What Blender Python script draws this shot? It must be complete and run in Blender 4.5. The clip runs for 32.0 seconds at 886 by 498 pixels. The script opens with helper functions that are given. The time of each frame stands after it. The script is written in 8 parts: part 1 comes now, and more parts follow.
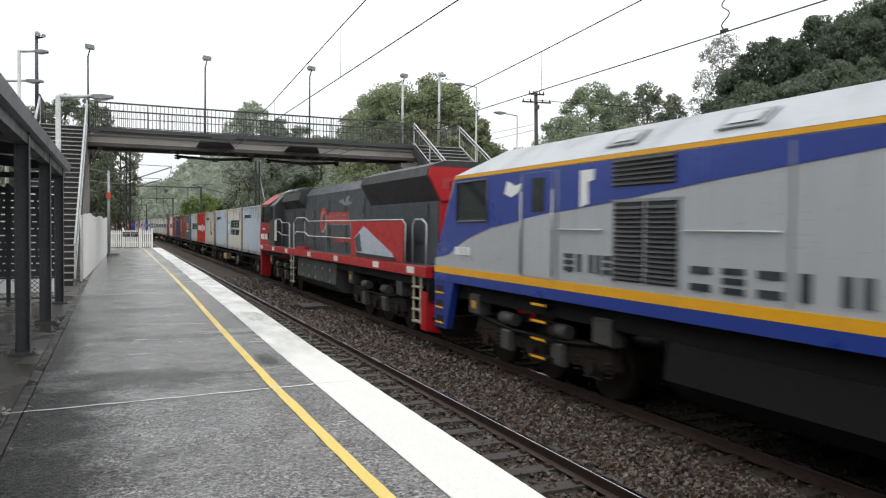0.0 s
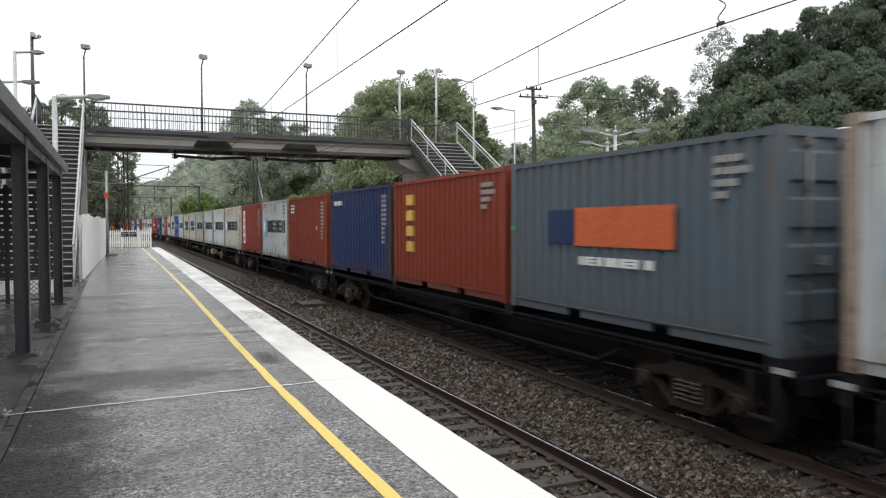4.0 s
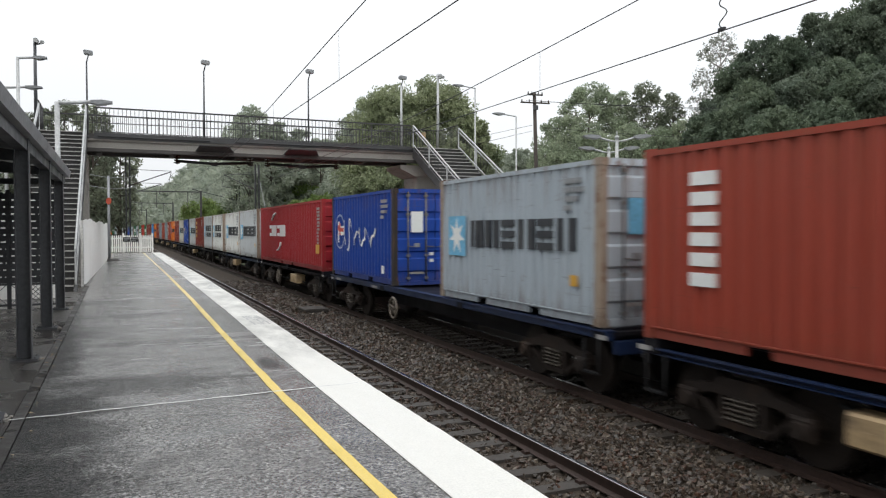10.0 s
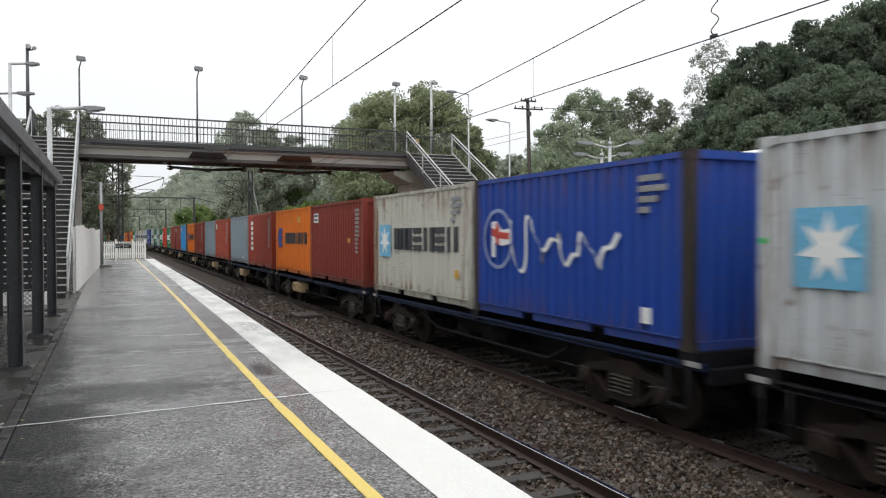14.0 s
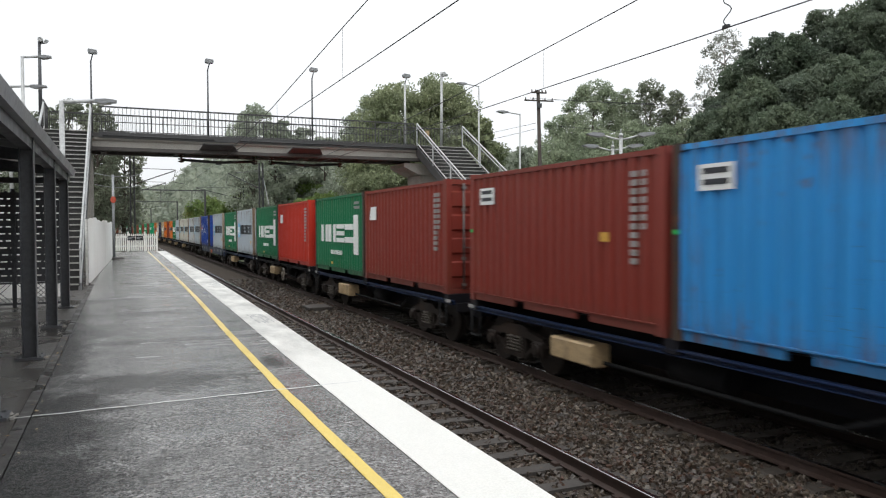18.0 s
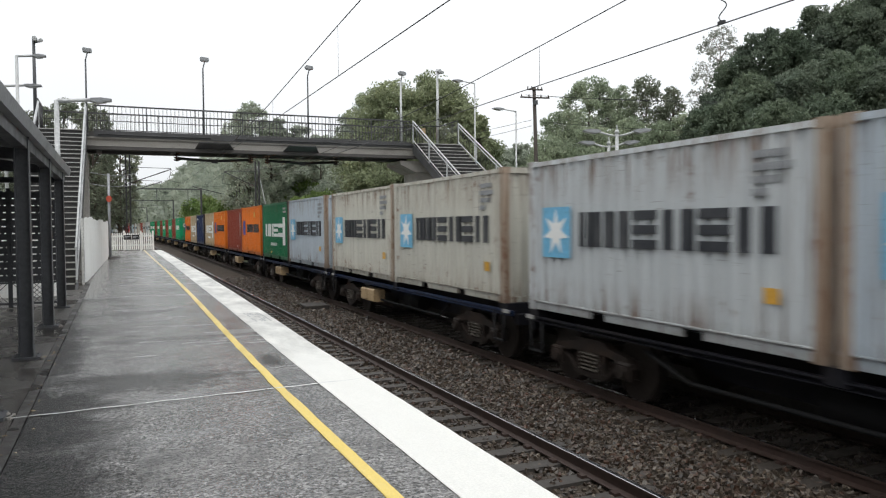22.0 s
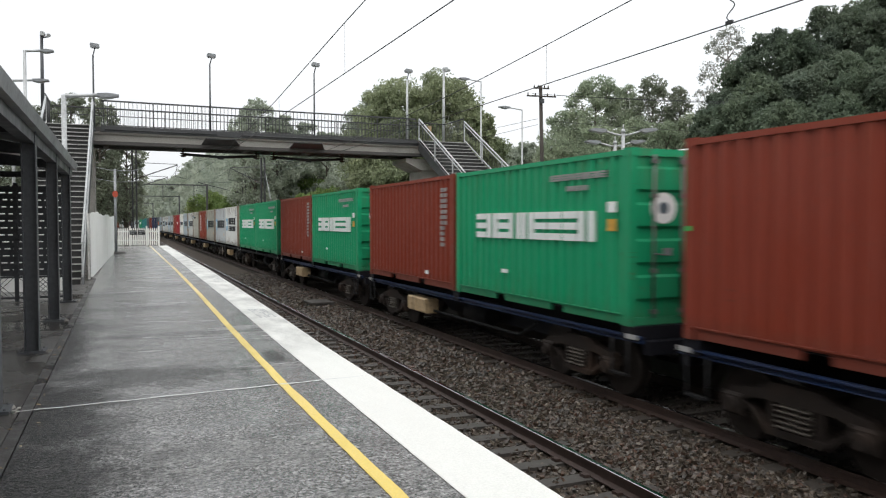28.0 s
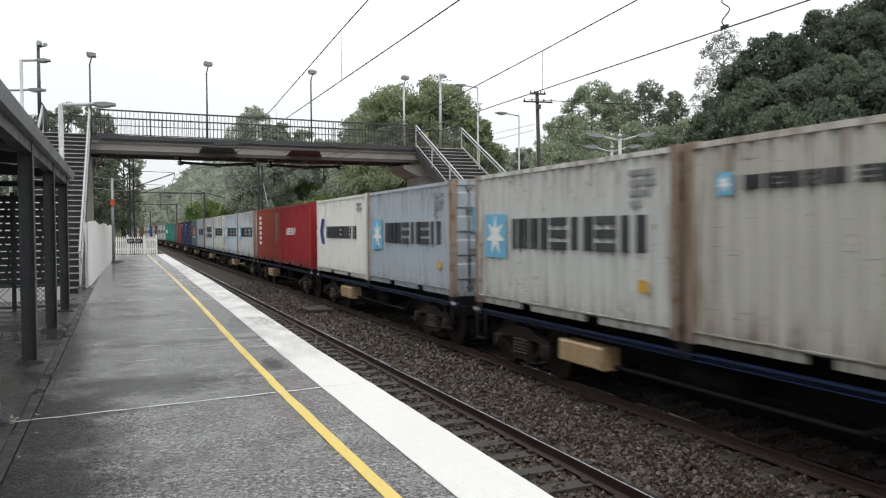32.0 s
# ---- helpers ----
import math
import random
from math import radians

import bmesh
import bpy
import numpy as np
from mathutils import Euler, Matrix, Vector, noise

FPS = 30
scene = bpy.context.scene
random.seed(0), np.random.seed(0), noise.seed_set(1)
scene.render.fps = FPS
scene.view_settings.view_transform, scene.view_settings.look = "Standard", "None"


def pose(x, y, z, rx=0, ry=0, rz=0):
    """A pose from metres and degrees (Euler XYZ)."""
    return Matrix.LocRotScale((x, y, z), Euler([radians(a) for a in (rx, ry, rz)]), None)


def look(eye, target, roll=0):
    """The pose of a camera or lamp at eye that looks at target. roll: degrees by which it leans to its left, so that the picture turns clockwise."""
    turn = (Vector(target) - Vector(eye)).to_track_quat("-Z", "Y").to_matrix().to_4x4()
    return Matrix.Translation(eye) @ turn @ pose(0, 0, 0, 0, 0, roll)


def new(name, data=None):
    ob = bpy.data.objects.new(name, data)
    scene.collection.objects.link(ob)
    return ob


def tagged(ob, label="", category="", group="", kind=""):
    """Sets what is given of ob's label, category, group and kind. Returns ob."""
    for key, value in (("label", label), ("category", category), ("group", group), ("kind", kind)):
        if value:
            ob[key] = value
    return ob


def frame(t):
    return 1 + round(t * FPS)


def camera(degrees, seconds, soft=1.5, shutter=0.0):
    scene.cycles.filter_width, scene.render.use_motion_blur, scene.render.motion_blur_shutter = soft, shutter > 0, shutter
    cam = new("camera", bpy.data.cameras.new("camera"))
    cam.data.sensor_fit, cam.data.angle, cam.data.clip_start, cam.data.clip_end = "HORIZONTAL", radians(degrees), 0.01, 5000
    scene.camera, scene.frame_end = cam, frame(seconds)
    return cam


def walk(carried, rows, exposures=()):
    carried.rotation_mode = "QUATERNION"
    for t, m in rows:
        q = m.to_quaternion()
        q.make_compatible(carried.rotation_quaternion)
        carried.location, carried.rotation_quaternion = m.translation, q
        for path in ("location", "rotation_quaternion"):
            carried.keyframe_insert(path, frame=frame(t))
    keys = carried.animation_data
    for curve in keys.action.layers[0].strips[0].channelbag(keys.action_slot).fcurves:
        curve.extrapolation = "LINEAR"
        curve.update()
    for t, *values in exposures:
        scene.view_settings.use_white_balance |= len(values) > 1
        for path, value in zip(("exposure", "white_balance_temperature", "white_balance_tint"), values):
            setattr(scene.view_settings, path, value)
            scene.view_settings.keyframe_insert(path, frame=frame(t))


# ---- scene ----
EYE = (0.0, 0.0, 1.65)
cam = camera(61.7, 32.0, soft=1.15, shutter=0.24)


def aim(yaw, pitch, roll):
    a, b = radians(yaw), radians(pitch)
    way = (math.sin(a) * math.cos(b), math.cos(a) * math.cos(b), math.sin(b))
    return look(EYE, [e + w for e, w in zip(EYE, way)], roll)


# seconds, degrees right of the track, degrees up, lean
HELD = [
    (0.0, 23.79, -1.64, 0.56), (0.5, 23.83, -1.67, 0.47), (1.0, 23.86, -1.69, 0.37), (1.5, 23.87, -1.70, 0.26),
    (2.0, 23.86, -1.72, 0.21), (2.5, 23.86, -1.74, 0.16), (3.0, 23.90, -1.79, 0.06), (3.5, 23.95, -1.87, -0.10),
    (5.5, 23.60, -2.03, -0.04), (6.0, 23.53, -1.94, 0.08), (6.5, 23.47, -1.86, 0.22), (7.0, 23.44, -1.78, 0.31),
    (7.5, 23.46, -1.71, 0.26), (8.0, 23.54, -1.65, 0.09), (8.5, 23.66, -1.61, -0.10), (9.0, 23.74, -1.59, -0.17),
    (9.5, 23.76, -1.56, -0.14), (10.0, 23.76, -1.52, -0.09), (10.5, 23.76, -1.47, -0.08), (11.0, 23.79, -1.44, -0.09),
    (11.5, 23.81, -1.39, -0.03), (12.0, 23.84, -1.33, 0.05), (12.5, 23.91, -1.24, 0.03), (13.0, 24.05, -1.16, -0.07),
    (13.5, 24.18, -1.10, -0.13), (14.0, 24.25, -1.06, -0.15), (14.5, 24.27, -1.05, -0.22), (16.5, 23.92, -1.30, -0.04),
    (17.0, 23.71, -1.45, -0.12), (17.5, 23.56, -1.58, -0.17), (18.0, 23.46, -1.66, -0.18), (18.5, 23.41, -1.70, -0.17),
    (19.0, 23.38, -1.73, -0.14), (19.5, 23.38, -1.76, -0.15), (20.0, 23.41, -1.78, -0.25), (20.5, 23.50, -1.78, -0.32),
    (21.0, 23.61, -1.79, -0.38), (21.5, 23.69, -1.82, -0.44), (22.0, 23.71, -1.86, -0.48), (22.5, 23.70, -1.87, -0.48),
    (23.0, 23.68, -1.87, -0.47), (23.5, 23.64, -1.84, -0.45), (24.0, 23.58, -1.77, -0.38), (24.5, 23.52, -1.73, -0.28),
    (25.0, 23.52, -1.75, -0.14), (25.5, 23.54, -1.78, 0.11), (27.5, 23.39, -2.06, 0.01), (28.0, 23.33, -2.01, 0.02),
    (28.5, 23.35, -1.94, -0.07), (29.0, 23.42, -1.87, -0.23), (29.5, 23.50, -1.81, -0.34), (30.0, 23.54, -1.74, -0.41),
    (30.5, 23.55, -1.67, -0.49), (31.0, 23.53, -1.61, -0.51), (31.5, 23.51, -1.56, -0.48), (32.0, 23.49, -1.54, -0.44)]
walk(cam, [(t, aim(a, b, c)) for t, a, b, c in HELD], [(0.0, 0.10), (6.0, 0.10), (8.5, 0.04), (13.0, 0.01), (18.0, 0.07), (24.0, 0.02), (28.0, 0.07), (31.0, 0.01), (32.0, 0.01)])

# ---- world and light: thick overcast, a weak wide sun ----
SUN_UP, SUN_TURN = 58.0, 205.0
world = bpy.data.worlds.new("world")
scene.world = world
world.use_nodes = True
wt = world.node_tree
sky = wt.nodes.new("ShaderNodeTexSky")
sky.sky_type, sky.sun_disc = "NISHITA", False
sky.sun_elevation, sky.sun_rotation = radians(SUN_UP), radians(SUN_TURN)
sky.air_density, sky.dust_density = 1.0, 4.0
grey = wt.nodes.new("ShaderNodeMixRGB")
grey.inputs[0].default_value = 0.93
grey.inputs[2].default_value = (11.6, 11.9, 12.2, 1)
wt.links.new(sky.outputs[0], grey.inputs[1])
cloud = wt.nodes.new("ShaderNodeTexNoise")
cloud.inputs["Scale"].default_value, cloud.inputs["Detail"].default_value = 1.1, 4.0
veil = wt.nodes.new("ShaderNodeMapRange")
veil.inputs[1].default_value, veil.inputs[2].default_value = 0.3, 0.7
veil.inputs[3].default_value, veil.inputs[4].default_value = 0.94, 1.06
wt.links.new(cloud.outputs[0], veil.inputs[0])
cover = wt.nodes.new("ShaderNodeMixRGB")
cover.blend_type = "MULTIPLY"
cover.inputs[0].default_value = 1.0
wt.links.new(grey.outputs[0], cover.inputs[1])
wt.links.new(veil.outputs[0], cover.inputs[2])
# an overcast sky is dimmer towards the horizon
way, rise, dim = wt.nodes.new("ShaderNodeTexCoord"), wt.nodes.new("ShaderNodeSeparateXYZ"), wt.nodes.new("ShaderNodeMapRange")
dim.inputs[1].default_value, dim.inputs[2].default_value = 0.0, 1.0
dim.inputs[3].default_value, dim.inputs[4].default_value = 0.70, 1.28
wt.links.new(way.outputs["Generated"], rise.inputs[0])
wt.links.new(rise.outputs[2], dim.inputs[0])
shade = wt.nodes.new("ShaderNodeMixRGB")
shade.blend_type = "MULTIPLY"
shade.inputs[0].default_value = 1.0
wt.links.new(cover.outputs[0], shade.inputs[1])
wt.links.new(dim.outputs[0], shade.inputs[2])
wt.links.new(shade.outputs[0], wt.nodes["Background"].inputs[0])
wt.nodes["Background"].inputs[1].default_value = 0.111
sun = new("sun", bpy.data.lights.new("sun", "SUN"))
sun.data.energy, sun.data.angle, sun.data.color = 0.5, radians(30), (1.0, 0.97, 0.92)
a, b = radians(SUN_TURN), radians(SUN_UP)
sun.matrix_world = look((0, 0, 60), (-math.sin(a) * math.cos(b), -math.cos(a) * math.cos(b), 60 - math.sin(b)))


# ---- materials ----
def nodes_of(name):
    m = bpy.data.materials.new(name)
    m.use_nodes = True
    return m, m.node_tree, m.node_tree.nodes["Principled BSDF"]


def link(nt, a, b):
    nt.links.new(a, b)


def coords(nt, stretch=(1, 1, 1), own=True):
    """Metres in the thing's own space; own: shifted at random from thing to thing."""
    tc = nt.nodes.new("ShaderNodeTexCoord")
    mp = nt.nodes.new("ShaderNodeMapping")
    mp.inputs["Scale"].default_value = stretch
    link(nt, tc.outputs["Object"], mp.inputs[0])
    if own:
        oi = nt.nodes.new("ShaderNodeObjectInfo")
        mul = nt.nodes.new("ShaderNodeMath")
        mul.operation = "MULTIPLY"
        mul.inputs[1].default_value = 37.0
        link(nt, oi.outputs["Random"], mul.inputs[0])
        link(nt, mul.outputs[0], mp.inputs["Location"])
    return mp.outputs[0]


def noise_of(nt, vec, scale, detail=5.0, rough=0.6):
    n = nt.nodes.new("ShaderNodeTexNoise")
    n.inputs["Scale"].default_value, n.inputs["Detail"].default_value = scale, detail
    n.inputs["Roughness"].default_value = rough
    link(nt, vec, n.inputs["Vector"])
    return n.outputs[0]


def ramp(nt, val, lo, hi, a=0.0, b=1.0):
    r = nt.nodes.new("ShaderNodeMapRange")
    r.inputs[1].default_value, r.inputs[2].default_value = lo, hi
    r.inputs[3].default_value, r.inputs[4].default_value = a, b
    link(nt, val, r.inputs[0])
    return r.outputs[0]


def blend(nt, fac, a, b, kind="MIX"):
    m = nt.nodes.new("ShaderNodeMixRGB")
    m.blend_type = kind
    for k, v in ((0, fac), (1, a), (2, b)):
        if isinstance(v, (int, float)):
            m.inputs[k].default_value = v if k == 0 else (v, v, v, 1)
        elif isinstance(v, tuple):
            m.inputs[k].default_value = (*v, 1)
        else:
            link(nt, v, m.inputs[k])
    return m.outputs[0]


def bump(nt, bsdf, height, strength=0.3, dist=0.01):
    b = nt.nodes.new("ShaderNodeBump")
    b.inputs["Strength"].default_value, b.inputs["Distance"].default_value = strength, dist
    link(nt, height, b.inputs["Height"])
    link(nt, b.outputs[0], bsdf.inputs["Normal"])


def plain(name, col, rough=0.6, metal=0.0, vary=0.25, grain=18.0, coarse=1.3, bumps=0.15, dirt=(0.05, 0.045, 0.04), dirty=0.25, own=True):
    """A painted, metal or mineral surface with fine grain and broad stains."""
    m, nt, bsdf = nodes_of(name)
    v = coords(nt, own=own)
    fine, broad = noise_of(nt, v, grain), noise_of(nt, v, coarse, 4)
    c = blend(nt, 1.0, col, ramp(nt, fine, 0.3, 0.7, 1 - vary, 1 + vary * 0.6), "MULTIPLY")
    c = blend(nt, ramp(nt, broad, 0.5, 0.8, 0.0, dirty), c, dirt)
    link(nt, c, bsdf.inputs["Base Color"])
    link(nt, ramp(nt, broad, 0.3, 0.7, max(rough - 0.12, 0.03), min(rough + 0.12, 1.0)), bsdf.inputs["Roughness"])
    bsdf.inputs["Metallic"].default_value = metal
    if bumps:
        bump(nt, bsdf, fine, bumps, 0.006)
    return m


def paint(name, col, rust=0.25, fade=0.2, rough=0.5):
    """Container or wagon paint: faded, streaked downwards, with rust where it is worn."""
    m, nt, bsdf = nodes_of(name)
    v = coords(nt)
    streak = noise_of(nt, coords(nt, (7, 7, 0.35)), 1.0, 5)
    spots, broad = noise_of(nt, v, 4.5, 7, 0.7), noise_of(nt, v, 0.8, 3)
    # rust gathers along the foot, the top rail and the ends
    tc, xyz = nt.nodes.new("ShaderNodeTexCoord"), nt.nodes.new("ShaderNodeSeparateXYZ")
    link(nt, tc.outputs["Object"], xyz.inputs[0])

    def calc(op, a, b):
        n = nt.nodes.new("ShaderNodeMath")
        n.operation = op
        for k, v in ((0, a), (1, b)):
            if isinstance(v, (int, float)):
                n.inputs[k].default_value = v
            else:
                link(nt, v, n.inputs[k])
        return n.outputs[0]
    rim = calc("MAXIMUM", ramp(nt, xyz.outputs[2], 0.70, 0.05, 0, 0.8), ramp(nt, xyz.outputs[2], 1.75, 2.56, 0, 0.9))
    ends = calc("MULTIPLY", ramp(nt, calc("ABSOLUTE", xyz.outputs[1], 0), 2.35, 3.05, 0, 1), ramp(nt, calc("ABSOLUTE", xyz.outputs[0], 0), 1.06, 1.15, 0, 1))
    rim = calc("MAXIMUM", rim, ends)
    drip = noise_of(nt, coords(nt, (11, 11, 0.45)), 1.0, 6, 0.7)
    oi = nt.nodes.new("ShaderNodeObjectInfo")
    luck = ramp(nt, calc("FRACT", calc("MULTIPLY", oi.outputs["Random"], 7.3), 0), 0, 1, 0.5, 1.0)
    pale = tuple(min(1, c * 0.75 + 0.12) for c in col)
    c = blend(nt, ramp(nt, broad, 0.35, 0.7, 0, fade), col, pale)
    c = blend(nt, ramp(nt, streak, 0.44, 0.72, 0, 0.15 + 0.28 * rust), c, tuple(k * 0.55 + 0.02 for k in col))
    # rust runs down from the top rail and creeps up from the foot
    c = blend(nt, calc("MULTIPLY", calc("MULTIPLY", ramp(nt, drip, 0.50, 0.60, 0, 1), ramp(nt, rim, 0.05, 0.65, 0, min(1.0, 0.05 + 1.15 * rust))), luck), c, (0.155, 0.075, 0.033))
    flakes = calc("ADD", spots, calc("MULTIPLY", rim, 0.02 + 0.09 * rust))
    c = blend(nt, calc("MULTIPLY", ramp(nt, flakes, 0.66 - 0.05 * rust, 0.74 - 0.05 * rust, 0, 0.75), ramp(nt, streak, 0.42, 0.56, 0.1, 1)), c, (0.15, 0.06, 0.028))
    c = blend(nt, ramp(nt, xyz.outputs[2], 0.32, 0.02, 0, 0.35), c, (0.06, 0.052, 0.045))
    # short level scuffs where neighbours have rubbed the ribs
    rub = noise_of(nt, coords(nt, (1, 4.5, 38)), 1.0, 2, 0.5)
    c = blend(nt, calc("MULTIPLY", ramp(nt, rub, 0.66, 0.72, 0, 0.25 + 0.5 * rust), ramp(nt, broad, 0.42, 0.6, 0, 1)), c, (0.07, 0.045, 0.03))
    c = blend(nt, 1.0, c, ramp(nt, oi.outputs["Random"], 0, 1, 0.9, 1.08), "MULTIPLY")
    link(nt, c, bsdf.inputs["Base Color"])
    link(nt, ramp(nt, spots, 0.3, 0.8, rough - 0.1, rough + 0.25), bsdf.inputs["Roughness"])
    bsdf.inputs["Specular IOR Level"].default_value = 0.28
    bump(nt, bsdf, noise_of(nt, v, 2.2, 3), 0.25, 0.012)
    return m


def wet(name, col, wetness, grain, rough_dry, rough_wet=0.06, scale=0.35, bumps=0.5, own=False, stretch=(1, 1, 1), speck=(0.55, 1.5), cloudy=0.15):
    """A mineral floor in the rain: coarse grain, with films of water where it lies lower."""
    m, nt, bsdf = nodes_of(name)
    v = coords(nt, own=own)
    fine, mid = noise_of(nt, v, grain, 6, 0.75), noise_of(nt, v, 7.0, 5)
    pool = noise_of(nt, coords(nt, stretch, own), scale, 5, 0.55)
    c = blend(nt, 1.0, col, ramp(nt, fine, 0.36, 0.64, *speck), "MULTIPLY")
    c = blend(nt, 1.0, c, ramp(nt, mid, 0.3, 0.7, 1 - cloudy, 1 + cloudy), "MULTIPLY")
    film = ramp(nt, pool, 0.62 - 0.3 * wetness, 0.72 - 0.2 * wetness, 0, 1)
    c = blend(nt, film, c, blend(nt, 1.0, c, 0.78, "MULTIPLY"))
    link(nt, c, bsdf.inputs["Base Color"])
    r = nt.nodes.new("ShaderNodeMixRGB")
    r.inputs[1].default_value, r.inputs[2].default_value = (rough_dry,) * 3 + (1,), (rough_wet,) * 3 + (1,)
    link(nt, film, r.inputs[0])
    link(nt, r.outputs[0], bsdf.inputs["Roughness"])
    bmp = nt.nodes.new("ShaderNodeBump")
    bmp.inputs["Distance"].default_value = 0.01
    link(nt, ramp(nt, film, 0, 1, bumps, bumps * 0.25), bmp.inputs["Strength"])
    link(nt, fine, bmp.inputs["Height"])
    link(nt, bmp.outputs[0], bsdf.inputs["Normal"])
    return m


def leafy(name, dark, light, scale=0.25, spread=0.3):
    m, nt, bsdf = nodes_of(name)
    g = nt.nodes.new("ShaderNodeNewGeometry")
    v = coords(nt, own=True)
    c = blend(nt, ramp(nt, noise_of(nt, v, scale, 3), 0.35, 0.65), dark, light)
    c = blend(nt, 1.0, c, ramp(nt, g.outputs["Random Per Island"], 0, 1, 1 - spread, 1 + spread * 0.95), "MULTIPLY")
    link(nt, c, bsdf.inputs["Base Color"])
    bsdf.inputs["Roughness"].default_value = 0.55
    bsdf.inputs["Specular IOR Level"].default_value = 0.25
    thin = nt.nodes.new("ShaderNodeBsdfTranslucent")
    link(nt, c, thin.inputs[0])
    both = nt.nodes.new("ShaderNodeMixShader")
    both.inputs[0].default_value = 0.45
    link(nt, bsdf.outputs[0], both.inputs[1])
    link(nt, thin.outputs[0], both.inputs[2])
    link(nt, both.outputs[0], nt.nodes["Material Output"].inputs[0])
    return m


def stones(name, cols, own=False):
    m, nt, bsdf = nodes_of(name)
    g = nt.nodes.new("ShaderNodeNewGeometry")
    cr = nt.nodes.new("ShaderNodeValToRGB")
    while len(cr.color_ramp.elements) < len(cols):
        cr.color_ramp.elements.new(0.5)
    for i, cc in enumerate(cols):
        cr.color_ramp.elements[i].position = i / (len(cols) - 1)
        cr.color_ramp.elements[i].color = (*cc, 1)
    link(nt, g.outputs["Random Per Island"], cr.inputs[0])
    v = coords(nt, own=own)
    c = blend(nt, 1.0, cr.outputs[0], ramp(nt, noise_of(nt, v, 40), 0.3, 0.7, 0.7, 1.25), "MULTIPLY")
    link(nt, c, bsdf.inputs["Base Color"])
    bsdf.inputs["Roughness"].default_value = 0.45
    return m


def spots(nt, wobble, places):
    """Soft-edged ovals of x, y, half-width, half-length and depth, for damp and painted reflection."""
    tc = nt.nodes.new("ShaderNodeTexCoord")
    out = None
    for x, y, rx, ry, deep in places:
        mp, ball, edge = nt.nodes.new("ShaderNodeMapping"), nt.nodes.new("ShaderNodeVectorMath"), nt.nodes.new("ShaderNodeMath")
        mp.vector_type = "POINT"
        mp.inputs["Location"].default_value = (-x / rx, -y / ry, 0)
        mp.inputs["Scale"].default_value = (1 / rx, 1 / ry, 0)
        link(nt, tc.outputs["Object"], mp.inputs[0])
        ball.operation = "LENGTH"
        link(nt, mp.outputs[0], ball.inputs[0])
        edge.operation = "MULTIPLY_ADD"
        edge.inputs[1].default_value = 1.9
        link(nt, wobble, edge.inputs[0])
        link(nt, ball.outputs["Value"], edge.inputs[2])
        one = ramp(nt, edge.outputs[0], 1.45, 2.1, deep, 0.0)
        out = one if out is None else blend(nt, 1.0, out, one, "LIGHTEN")
    return out


